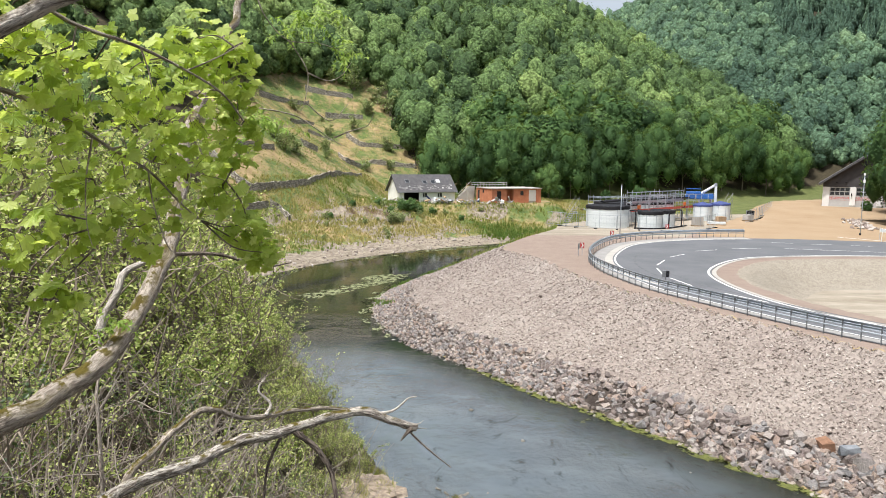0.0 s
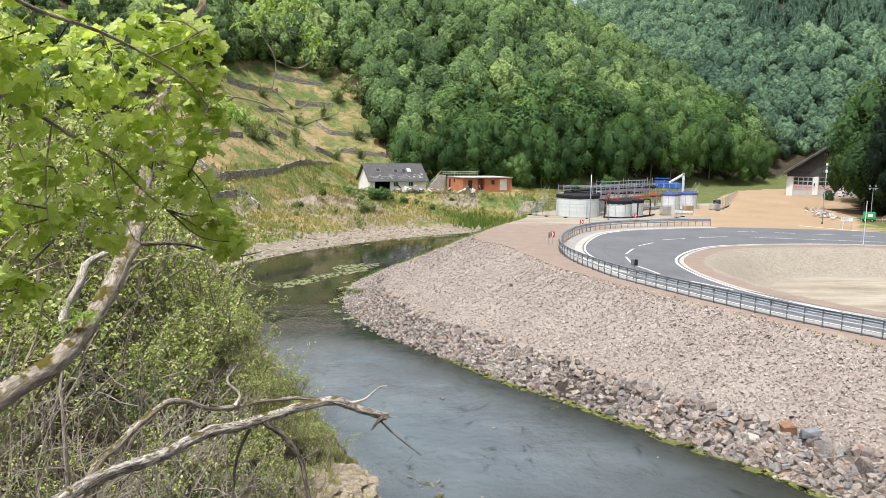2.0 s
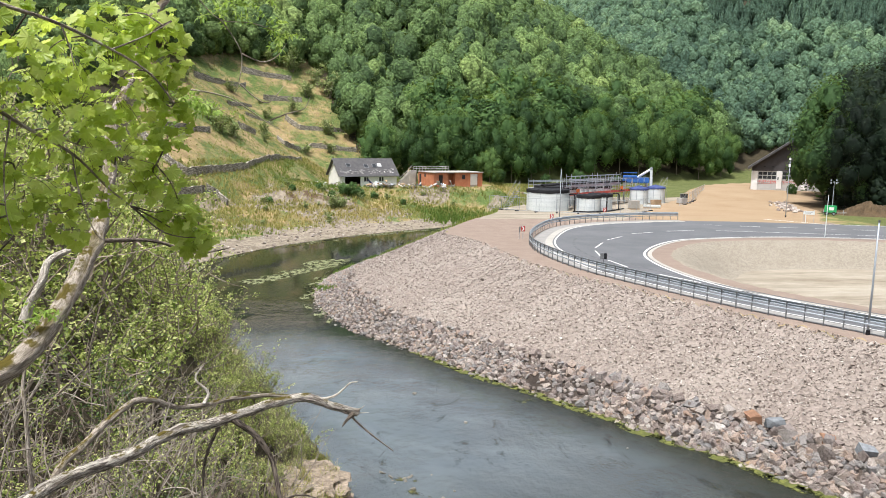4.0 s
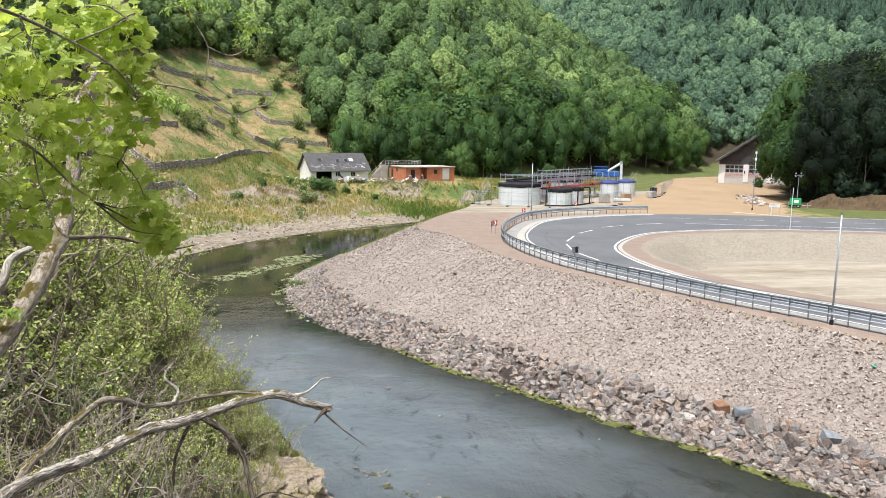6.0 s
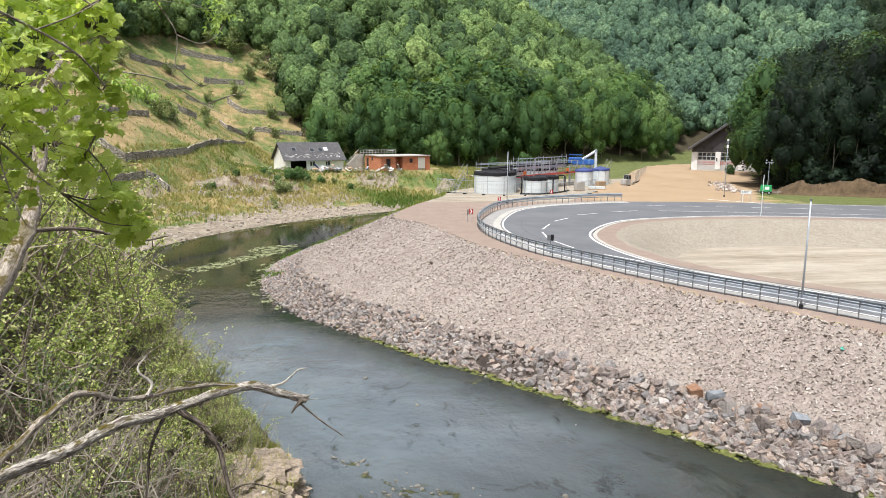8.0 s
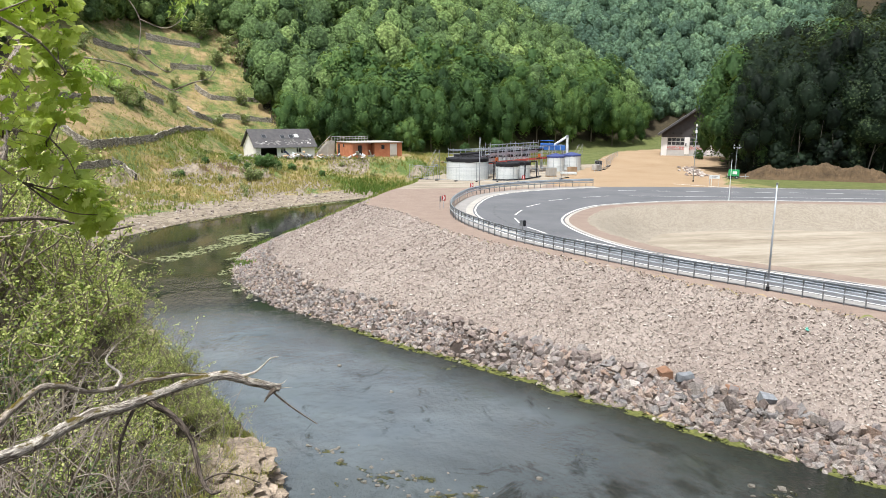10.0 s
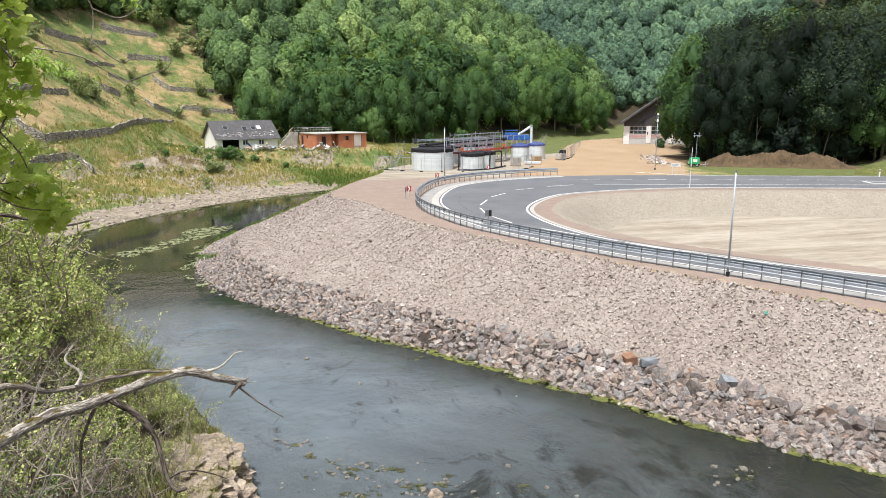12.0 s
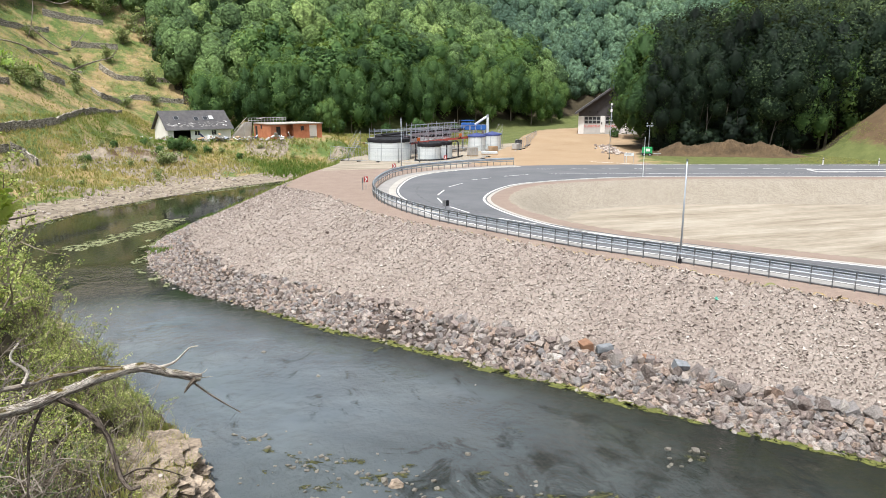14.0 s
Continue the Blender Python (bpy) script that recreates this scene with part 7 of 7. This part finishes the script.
fence_line = along(spline([(15.6, 104.5), (18.0, 100.6), (22.0, 97.6), (27.0, 96.2), (31.4, 95.2), (35.6, 96.6), (39.2, 101.0)], 0.4), 3.0)[0]
for p, q in zip(fence_line[:-1], fence_line[1:]):
    fence_panel(tuple(p), tuple(q))
far_fence = along(spline([(47.5, 110.0), (52.5, 117.0), (58.0, 127.0), (65.0, 139.0)], 0.4), 3.4)[0]
for p, q in zip(far_fence[:-1], far_fence[1:]):
    fence_panel(tuple(p), tuple(q))


def pallet_stack(x, y, w, d, h, turn_, material, label):
    s = thing("pallet_load", label, "pallet", at=pose(x, y, 0, 0, 0, turn_))
    for k in range(3):
        part("bearer", box(-w / 2, w / 2, -d / 2 + k * (d - 0.1) / 2, -d / 2 + 0.1 + k * (d - 0.1) / 2, 0, 0.1), M_WOOD, s)
    part("board", box(-w / 2, w / 2, -d / 2, d / 2, 0.1, 0.14), M_WOOD, s)
    part("load", box(-w / 2 + 0.05, w / 2 - 0.05, -d / 2 + 0.05, d / 2 - 0.05, 0.14, h, 0.04), material, s)


pallet_stack(37.6, 103.6, 1.5, 1.1, 1.35, 10, M_KERB, "grey concrete block on a timber pallet")
pallet_stack(43.6, 110.2, 1.6, 1.1, 0.95, 20, M_WOOD, "timber crate on a pallet beside the tanks")
pallet_stack(41.2, 105.6, 2.6, 1.0, 0.5, -12, M_TANK, "stack of pale sheet metal on a pallet")
pallet_stack(49.6, 114.0, 1.6, 1.2, 1.0, 30, M_GREYWOOD, "heap of fittings on a pallet by the fence")
pallet_stack(51.0, 116.5, 1.0, 1.0, 1.5, 10, M_BLACK, "dark container on a pallet by the fence")
lamp = thing("barrier_lamp", "orange hazard barrier on the red walkway", "barrier", at=pose(28.8, 103.4, 2.2, 0, 0, 40))
part("panel", box(-0.4, 0.4, -0.03, 0.03, 0.3, 0.8, 0.02), M_ORANGE, lamp)
part("foot", box(-0.6, 0.6, -0.2, 0.2, 0.0, 0.08), M_BLACK, lamp)
part("stand", box(-0.05, 0.05, -0.04, 0.04, 0.08, 0.3), M_BLACK, lamp)
lamp = copy_thing(lamp, pose(38.6, 112.4, 2.2, 0, 0, 40))


# ---- signs and posts by the road ----
def chevron(x, y, turn_, h=0.75):
    s = thing("chevron_sign", "red and white chevron bend sign on a thin post", "road sign", "chevron signs on the bend", at=pose(x, y, 0, 0, 0, turn_))
    part("post", rod((0, 0.04, -0.2), (0, 0.04, h + 0.5), 0.03, 6), M_ZINC, s)
    panel = part("panel", box(-0.2, 0.2, -0.015, 0.015, h, h + 0.55, 0.01), M_SIGNRED, s)
    for k in range(1):
        bm = bmesh.new()
        x0 = -0.13
        v = [bm.verts.new((a, -0.019, h + b)) for a, b in ((x0, 0.03), (x0 + 0.12, 0.03), (x0 + 0.26, 0.275), (x0 + 0.12, 0.52), (x0, 0.52), (x0 + 0.13, 0.275))]
        bm.faces.new(v)
        ext = bmesh.ops.extrude_face_region(bm, geom=list(bm.faces))
        bmesh.ops.translate(bm, vec=(0, -0.004, 0), verts=[g for g in ext["geom"] if isinstance(g, bmesh.types.BMVert)])
        bmesh.ops.recalc_face_normals(bm, faces=bm.faces)
        part("arrow", bm, M_PAINT, panel)


chevron(19.8, 82.0, -20)
chevron(13.9, 69.6, -15)
chevron(29.2, 91.3, -25)
back = thing("sign_back", "dark back of a small road sign on a post", "road sign", at=pose(13.5, 69.3, 0, 0, 0, 60))
part("post", rod((0, 0.04, -0.2), (0, 0.04, 1.2), 0.03, 6), M_ZINC, back)
part("panel", box(-0.2, 0.2, -0.015, 0.015, 0.7, 1.25, 0.01), M_POST, back)
box_ = thing("traffic_counter", "grey control box on a post behind the guard rail", "roadside box", at=pose(16.2, 50.4, 0, 0, 0, -30))
part("post", rod((0, 0, -0.2), (0, 0, 1.3), 0.035, 8), M_POST, box_)
part("case", box(-0.24, 0.02, -0.1, 0.1, 1.05, 1.5, 0.02), M_POST, box_)
part("case_front", box(0.04, 0.24, -0.1, 0.1, 1.05, 1.5, 0.02), M_BLACK, box_)
part("lens", box(0.08, 0.2, -0.13, -0.1, 1.2, 1.4, 0.02), M_GLASSY, box_)


def light_tower():
    t = thing("light_tower", "green mobile light tower with a mast and lamp heads", "light tower", at=pose(63.8, 95.8, 0, 0, 0, -34) @ Matrix.Scale(0.86, 4))
    part("cabinet", box(-0.9, 0.9, -0.6, 0.6, 0.45, 1.6, 0.08), M_GREEN, t)
    part("label_panel", box(-0.2, 0.5, -0.63, -0.6, 0.85, 1.35, 0.01), M_WHITE, t)
    part("chassis", box(-1.0, 1.0, -0.5, 0.5, 0.3, 0.45, 0.02), M_BLACK, t)
    for x in (-0.5, 0.5):
        w = part("wheel", rod((x, -0.62, 0.3), (x, -0.45, 0.3), 0.3, 14), M_BLACK, t)
        part("rim", rod((x, -0.64, 0.3), (x, -0.6, 0.3), 0.15, 10), M_ZINC, w)
    part("drawbar", rod((0.9, 0, 0.4), (2.4, 0, 0.5), 0.05, 6), M_ZINC, t)
    for x in (-1.0, 1.9):
        part("stabiliser", rod((x, 0.5, 0), (x, 0.5, 0.9), 0.04, 6), M_ZINC, t)
    mast = part("mast", rod((0.2, 0, 1.5), (0.2, 0, 5.6), 0.06, 8, None, 0.04), M_ZINC, t)
    for x in (-0.45, 0.35):
        for z in (5.2, 5.7):
            part("lamp_head", box(0.2 + x - 0.12, 0.2 + x + 0.08, -0.15, 0.05, z, z + 0.26, 0.03), M_ZINC, mast)
    part("lamp_bar", rod((-0.5, 0, 5.5), (0.9, 0, 5.5), 0.035, 6), M_ZINC, mast)


light_tower()
board = thing("notice_board", "small white notice board on two posts", "sign", at=pose(54.8, 86.6, 0, 0, 0, -32))
for x in (-0.6, 0.6):
    part("post", rod((x, 0.03, -0.2), (x, 0.03, 1.55), 0.03, 6), M_ZINC, board)
part("panel", box(-0.65, 0.65, -0.02, 0.02, 0.95, 1.4, 0.01), M_TANK, board)
for k in range(2):
    part("text_bar", box(-0.5, 0.4 - 0.15 * k, -0.026, -0.022, 1.24 - 0.14 * k, 1.29 - 0.14 * k), M_POST, board)
for x, y, h in ((53.0, 84.4, 1.6), (46.8, 70.8, 4.5)):
    p = thing("marker_post", "thin pale marker post beside the road", "post", at=pose(x, y, 0))
    part("shaft", rod((0, 0, -0.2), (0, 0, h), 0.035, 6), M_TANK, p)
    part("cap", rod((0, 0, h), (0, 0, h + 0.06), 0.05, 6), M_WHITE, p)
for x, y in ((78.0, 75.6), (84.4, 72.6)):
    p = thing("delineator_post", "white roadside delineator post with a dark band", "post", "delineator posts", at=pose(x, y, 0))
    part("body", box(-0.07, 0.07, -0.06, 0.06, 0, 1.0, 0.02), M_WHITE, p)
    part("band", box(-0.072, 0.072, -0.062, 0.062, 0.72, 0.86), M_BLACK, p)


# ---- road paint: dashes, lines and the white traffic island ----
def dash(ax, ay, bx, by, w=0.15):
    d = np.array([bx - ax, by - ay])
    n = np.array([-d[1], d[0]]) / np.linalg.norm(d) * w / 2
    a, b = np.array([ax, ay]), np.array([bx, by])
    v = [(*(a - n), 0.0), (*(b - n), 0.0), (*(b + n), 0.0), (*(a + n), 0.0)]
    me = mesh_from("trim_dash", [(x, y, 0.041) for x, y, z in v], [(0, 1, 2, 3)])
    tagged(piece("trim_dash", me, M_PAINT), "white painted lane dash on the asphalt", "road marking", kind="structure")


for q in ((26.6, 73.6, 29.5, 74.9), (22.4, 68.7, 24.7, 71.1), (19.5, 63.2, 21.2, 66.5), (18.4, 58.1, 18.9, 61.3), (18.4, 56.1, 18.9, 52.6), (31.5, 75.9, 35.1, 76.9), (20.2, 49.6, 21.9, 46.4), (23.4, 43.6, 25.4, 40.2)):
    dash(*q)
for k in range(9):
    t0, t1 = k / 9, k / 9 + 0.06
    dash(38.8 + 36 * t0, 82.4 - 10.6 * t0, 38.8 + 36 * t1, 82.4 - 10.6 * t1, 0.15)
dash(37.6, 76.6, 74.0, 66.6, 0.14)
dash(50.3, 89.4, 55.0, 83.4, 0.30)
dash(55.0, 83.4, 88.0, 72.0, 0.14)
for q in ((70.5, 69.2, 82.0, 65.4), (71.5, 71.6, 83.5, 67.6), (70.5, 69.2, 71.5, 71.6), (82.0, 65.4, 83.5, 67.6)):
    dash(*q, 0.35)
for k, (a, i0, i1) in enumerate(((-1.9, 36, 74), (-3.5, 30, 80), (-4.1, 44, 96), (-2.6, 60, 110))):
    mark = OUTER[i0:i1]
    v, f = strip(aside(mark, a), aside(mark, a - 0.22), 0.0395)
    tagged(piece("trim_tyre_mark", mesh_from("trim_tyre_mark", v, f), M_TYRE), "faint dark tyre mark round the bend", "road marking", kind="structure")
bend = RAIL[0][(RAIL[0][:, 1] > 52)]
for a, b, z, m, name, label in ((-1.55, -2.25, 0.044, M_KERB, "trim_apron", "pale concrete band along the outer bend"), (-2.40, -2.56, 0.045, M_PAINT, "trim_bend_line", "white painted line on the outer bend")):
    v, f = strip(aside(bend, a), aside(bend, b), z)
    tagged(piece(name, mesh_from(name, v, f), m), label, "road marking", kind="structure")
v, f = strip(aside(RAIL[0], -0.25), aside(RAIL[0], -1.6), 0.02)
tagged(piece("trim_shoulder", mesh_from("trim_shoulder", v, f), M_SHOULDER), "grey gravel shoulder behind the guard rail", "road shoulder", kind="structure")


# ---- heaps, stones and plants of the valley floor ----
def debris_heap(x, y, n, spread, seed, label):
    r = rng(seed)
    z = float(land([x], [y])[0][0])
    heap = thing("debris_heap", label, "debris", at=pose(x, y, z))
    for k in range(n):
        a, b, c = r.uniform(0.3, 1.4), r.uniform(0.1, 0.7), r.uniform(0.04, 0.3)
        m = (M_GREYWOOD, M_WHITE, M_POST, M_WOOD, M_TANK, M_ZINC, M_GREYWOOD)[r.integers(7)] if k != 3 else M_TARP
        ob = part("scrap", box(-a / 2, a / 2, -b / 2, b / 2, -c / 2, c / 2, 0.01), m, heap)
        ob.matrix_basis = pose(r.normal(0, spread), r.normal(0, 0.7), abs(r.normal(0.35, 0.35)), r.uniform(-50, 50), r.uniform(-50, 50), r.uniform(0, 360))


debris_heap(-0.2, 146.0, 44, 2.6, 1, "heap of torn building rubble in front of the house")
debris_heap(5.2, 146.2, 30, 1.8, 2, "heap of planks and grey rubble beside the brick building")
debris_heap(-8.2, 145.6, 20, 2.4, 3, "low pile of slabs and boards by the house corner")
debris_heap(12.5, 145.6, 12, 2.0, 4, "scattered boards along the brick wall")
debris_heap(-13.5, 146.5, 14, 2.2, 5, "low pile of slabs and boards by the house corner")
debris_heap(33.0, 150.0, 14, 2.2, 6, "stacked timber and white sheets in the meadow")
debris_heap(38.0, 152.0, 14, 3.0, 7, "stacked timber and white sheets in the meadow")


def stone_pile():
    r = rng(83)
    pile = thing("stone_pile", "pile of broken pale stones at the edge of the forecourt", "stones")
    meshes = [mesh_from("stone", v, f) for v, f in ROCKS]
    for me in meshes:
        me.materials.append(M_SLOPESTONE)
    for k in range(90):
        u = r.uniform(0, 1)
        x, y, s = 68.4 - 7.2 * u + r.normal(0, 0.7), 117.0 - 16.5 * u + r.normal(0, 0.9), r.uniform(0.2, 0.48)
        ob = piece("stone", meshes[r.integers(14)], None, pile)
        ob.matrix_basis = Matrix.LocRotScale((x, y, 0.1), Euler((r.uniform(-1, 1), r.uniform(-1, 1), r.uniform(0, 6))), (s, s, s * 0.8))


stone_pile()


def grass_tufts(name, n, seed, where, lo, hi, label, bias=0.0):
    """Rough grass: blades in fans, one mesh."""
    r = rng(seed)
    x, y, keep = where(r, n)
    x, y = x[keep], y[keep]
    z = land(x, y)[0]
    n = len(x)
    blades = 5
    h = r.uniform(lo, hi, n)
    a = r.uniform(0, 6.28, (n, blades))
    lean = r.uniform(0.1, 0.6, (n, blades))
    base = np.stack([x, y, z - 0.03], -1)[:, None] + np.stack([r.normal(0, 0.12, (n, blades)), r.normal(0, 0.12, (n, blades)), np.zeros((n, blades))], -1)
    tip = base + np.stack([np.cos(a) * lean, np.sin(a) * lean, np.ones((n, blades))], -1) * h[:, None, None]
    w = np.stack([-np.sin(a), np.cos(a), 0 * a], -1) * (0.10 * h)[:, None, None]
    v = np.stack([base - w, base + w, tip], 2).reshape(-1, 3)
    me = mesh_from(name, v, np.arange(len(v)).reshape(-1, 3))
    t = np.clip(0.45 + bias + 0.9 * rough(x, y, 14.0, 3) + r.normal(0, 0.12, n), 0, 1)
    attribute(me, "tint", np.repeat(t, blades * 3))
    tagged(piece(name, me, M_GRASS), label, "grass", kind="stuff")


def in_meadow(r, n):
    x, y = r.uniform(-45, 70, n), r.uniform(88, 172, n)
    d = far_from(x, y, BANK)
    return x, y, ~inside(x, y, PLATFORM) & ~inside(x, y, RIVER) & (d > 5 + 6 * r.random(n)) & (hills(x, y) < 6) & ~((x > -20) & (x < 24) & (y > 146.5) & (y < 160))


def on_terrace(r, n):
    x, y = r.uniform(-75, 10, n), r.uniform(110, 235, n)
    return x, y, (hills(x, y) > 0) & terrace_zone(x, y)


def on_reeds(r, n):
    x, y = r.uniform(3, 26, n), r.uniform(120, 140, n)
    d = np.hypot((x - 14) / 9, (y - 130) / 8) + 0.35 * rough(x, y, 5.0)
    return x, y, (far_from(x, y, BANK) > 1.0) & (d < r.uniform(0.5, 1.0, n))


grass_tufts("meadow_grass", 52000, 601, in_meadow, 0.2, 0.75, "rough green and straw-coloured meadow grass", 0.05)
grass_tufts("terrace_grass", 30000, 602, on_terrace, 0.15, 0.45, "dry grass on the old vineyard terraces", 0.12)
grass_tufts("reed_bed", 2500, 603, on_reeds, 0.4, 1.0, "bright green reeds at the river bend", -0.5)


def on_tip(r, n):
    toe = along(TOE, 0.25)[0]
    toe = toe[(toe[:, 1] > 60) & (toe[:, 1] < 92)]
    p = toe[r.integers(len(toe), size=n)] + r.normal(0, 0.5, (n, 2)) + (0.8, 0)
    return p[:, 0], p[:, 1], rough(p[:, 0], p[:, 1], 2.5, 2) > 0.15


grass_tufts("tip_grass", 1500, 604, on_tip, 0.2, 0.55, "fresh green weeds among the rocks at the river bend", -0.45)


def on_near_bank(r, n):
    line = along(BANK, 0.25)[0]
    line = line[(line[:, 1] > 19) & (line[:, 1] < 66)]
    p = line[r.integers(len(line), size=n)] - np.column_stack([r.uniform(0.2, 4.0, n), r.uniform(-0.5, 1.2, n)])
    return p[:, 0], p[:, 1], rough(p[:, 0], p[:, 1], 1.6, 2) > -0.25


grass_tufts("bank_grass", 5000, 606, on_near_bank, 0.12, 0.42, "rough dry and green grass on the near river bank", 0.0)


def on_verge(r, n):
    x, y = r.uniform(64, 108, n), r.uniform(70, 98, n)
    rise = hills(x, y)
    return x, y, (x > 62) & (y > 86.4 - 0.308 * (x - 50)) & (y < 94.5 - 0.42 * (x - 66) + 40 * (x > 88)) & (rise < 5) & (y < 1.02 * x)


grass_tufts("verge_grass", 16000, 605, on_verge, 0.06, 0.22, "short dull green grass on the road verge", -0.15)


def bank_stones():
    r = rng(620)
    n = 5000
    x, y = r.uniform(-34, 16, n), r.uniform(92, 142, n)
    d = far_from(x, y, BANK)
    keep = ~inside(x, y, RIVER) & ~inside(x, y, PLATFORM) & (d < 30) & (r.random(n) < np.exp(-d / 14)) & (rough(x, y, 9.0) > -0.5 + 0.03 * d)
    x, y = x[keep], y[keep]
    s = r.gamma(2.0, 0.040, len(x)) + 0.04
    me = scatter_mesh("bank_stones", ROCKS, r, np.column_stack([x, y, land(x, y)[0] + s * 0.1]), s, 0.4)
    tagged(piece("bank_stones", me, M_SLOPESTONE), "grey-brown stones strewn over the far river bank", "stones", kind="stuff")


bank_stones()
SCRUB = [shrub_kind(360 + k, 800, 0.085, 9, M_SCRUB, 0.0, 0.010, 0.05) for k in range(4)]


def small_shrubs():
    r = rng(611)
    spots = [(-33, 146, 5.0), (-31, 149, 4.0), (-28, 168, 4.0), (-20, 178, 3.0), (-14, 182, 3.0), (-18, 143, 2.2), (-36, 150, 3.6), (-42, 145, 4.0), (-25, 196, 4.0), (-31, 190, 3.0), (-22, 205, 5.0), (-27, 214, 6.0), (-20, 212, 6.0), (-34, 214, 5.0), (-44, 214, 6.0), (-40, 192, 3.4), (-46, 170, 4.0), (-12, 176, 3.5), (-15, 190, 4.5), (-10, 200, 6.0), (-16, 208, 7.0), (-50, 200, 5.0), (-9.5, 128, 3.0), (-8.6, 129, 2.6), (-7.6, 128.4, 2.2), (-14, 124, 1.6), (-52, 186, 5.0), (-56, 214, 7.0), (-62, 205, 7.0), (-38, 226, 7.0)]
    for k in range(16):
        u = r.uniform(0, 1)
        x, y = r.uniform(-30, 14), r.uniform(108, 142)
        if far_from(np.array([x]), np.array([y]), BANK)[0] > 7:
            spots.append((x, y, r.uniform(0.8, 1.8)))
    spots += [(-5.8, 134.5, 1.9), (-7.0, 136, 1.7), (-4.6, 134, 1.6), (-8.8, 139, 1.5), (7.5, 143.0, 1.1)]
    for k in range(40):
        y = r.uniform(110, 190)
        spots.append((-y * r.uniform(0.36, 0.62), y, r.uniform(1.5, 4.5)))
    for k in range(14):
        x, y = r.uniform(-60, -8), r.uniform(150, 225)
        spots.append((x, y, r.uniform(0.8, 2.4)))
    for k, (x, y, h) in enumerate(spots):
        m = pose(x, y, float(land([x], [y])[0][0]) - 0.1, 0, 0, r.uniform(0, 360)) @ Matrix.Diagonal((h * 1.2, h * 1.2, h, 1))
        if k < len(spots) - 4:
            ob = copy_thing(SCRUB[k % 4], m)
        else:
            ob = SCRUB[k - len(spots) + 4]
            ob.matrix_basis = m
        ob["label"], ob["group"] = "low grey-green scrub bush on the grassy slope", "scrub on the slopes"
    for x, y, h in ((-7.6, 133.2, 2.6), (-6.4, 134.4, 2.8), (-5.0, 135.0, 2.3), (-17.0, 131.0, 1.5), (-12.5, 134.5, 1.6), (-2.2, 139.5, 1.7), (-20.5, 127.0, 1.4), (-9.8, 131.4, 1.5), (3.5, 137.0, 1.4)):
        put(EDGE_BACK[1:2], r, x, y, h, 1.35, 0.3, label="low dense green bush on the far river bank")
    put(EDGE, r, 79.2, 131.4, 2.4, 1.2, 0.5, label="clipped dark shrub in front of the fire station")


small_shrubs()
for ob, (x, y, h) in zip(EDGE[3:] + EDGE[:3] + GROVE + EDGE_BACK + GROVE_BACK + UNDERGROWTH, ((0, 172, 15), (17, 186, 17), (36, 190, 18), (62, 203, 18), (92, 219, 17), (82, 106, 22), (90, 116, 26), (100, 97, 25), (108, 103, 23), (24, 189, 17), (50, 200, 17), (76, 212, 17), (104, 231, 15), (122, 118, 24), (132, 105, 24), (112, 126, 24), (76.5, 100.5, 5), (84.5, 96.5, 6), (88.5, 95.0, 5))):
    ob.matrix_basis = pose(x, y, float(land([x], [y])[0][0]) - 0.2, 0, 0, x * 40) @ Matrix.Diagonal((h, h, h, 1))
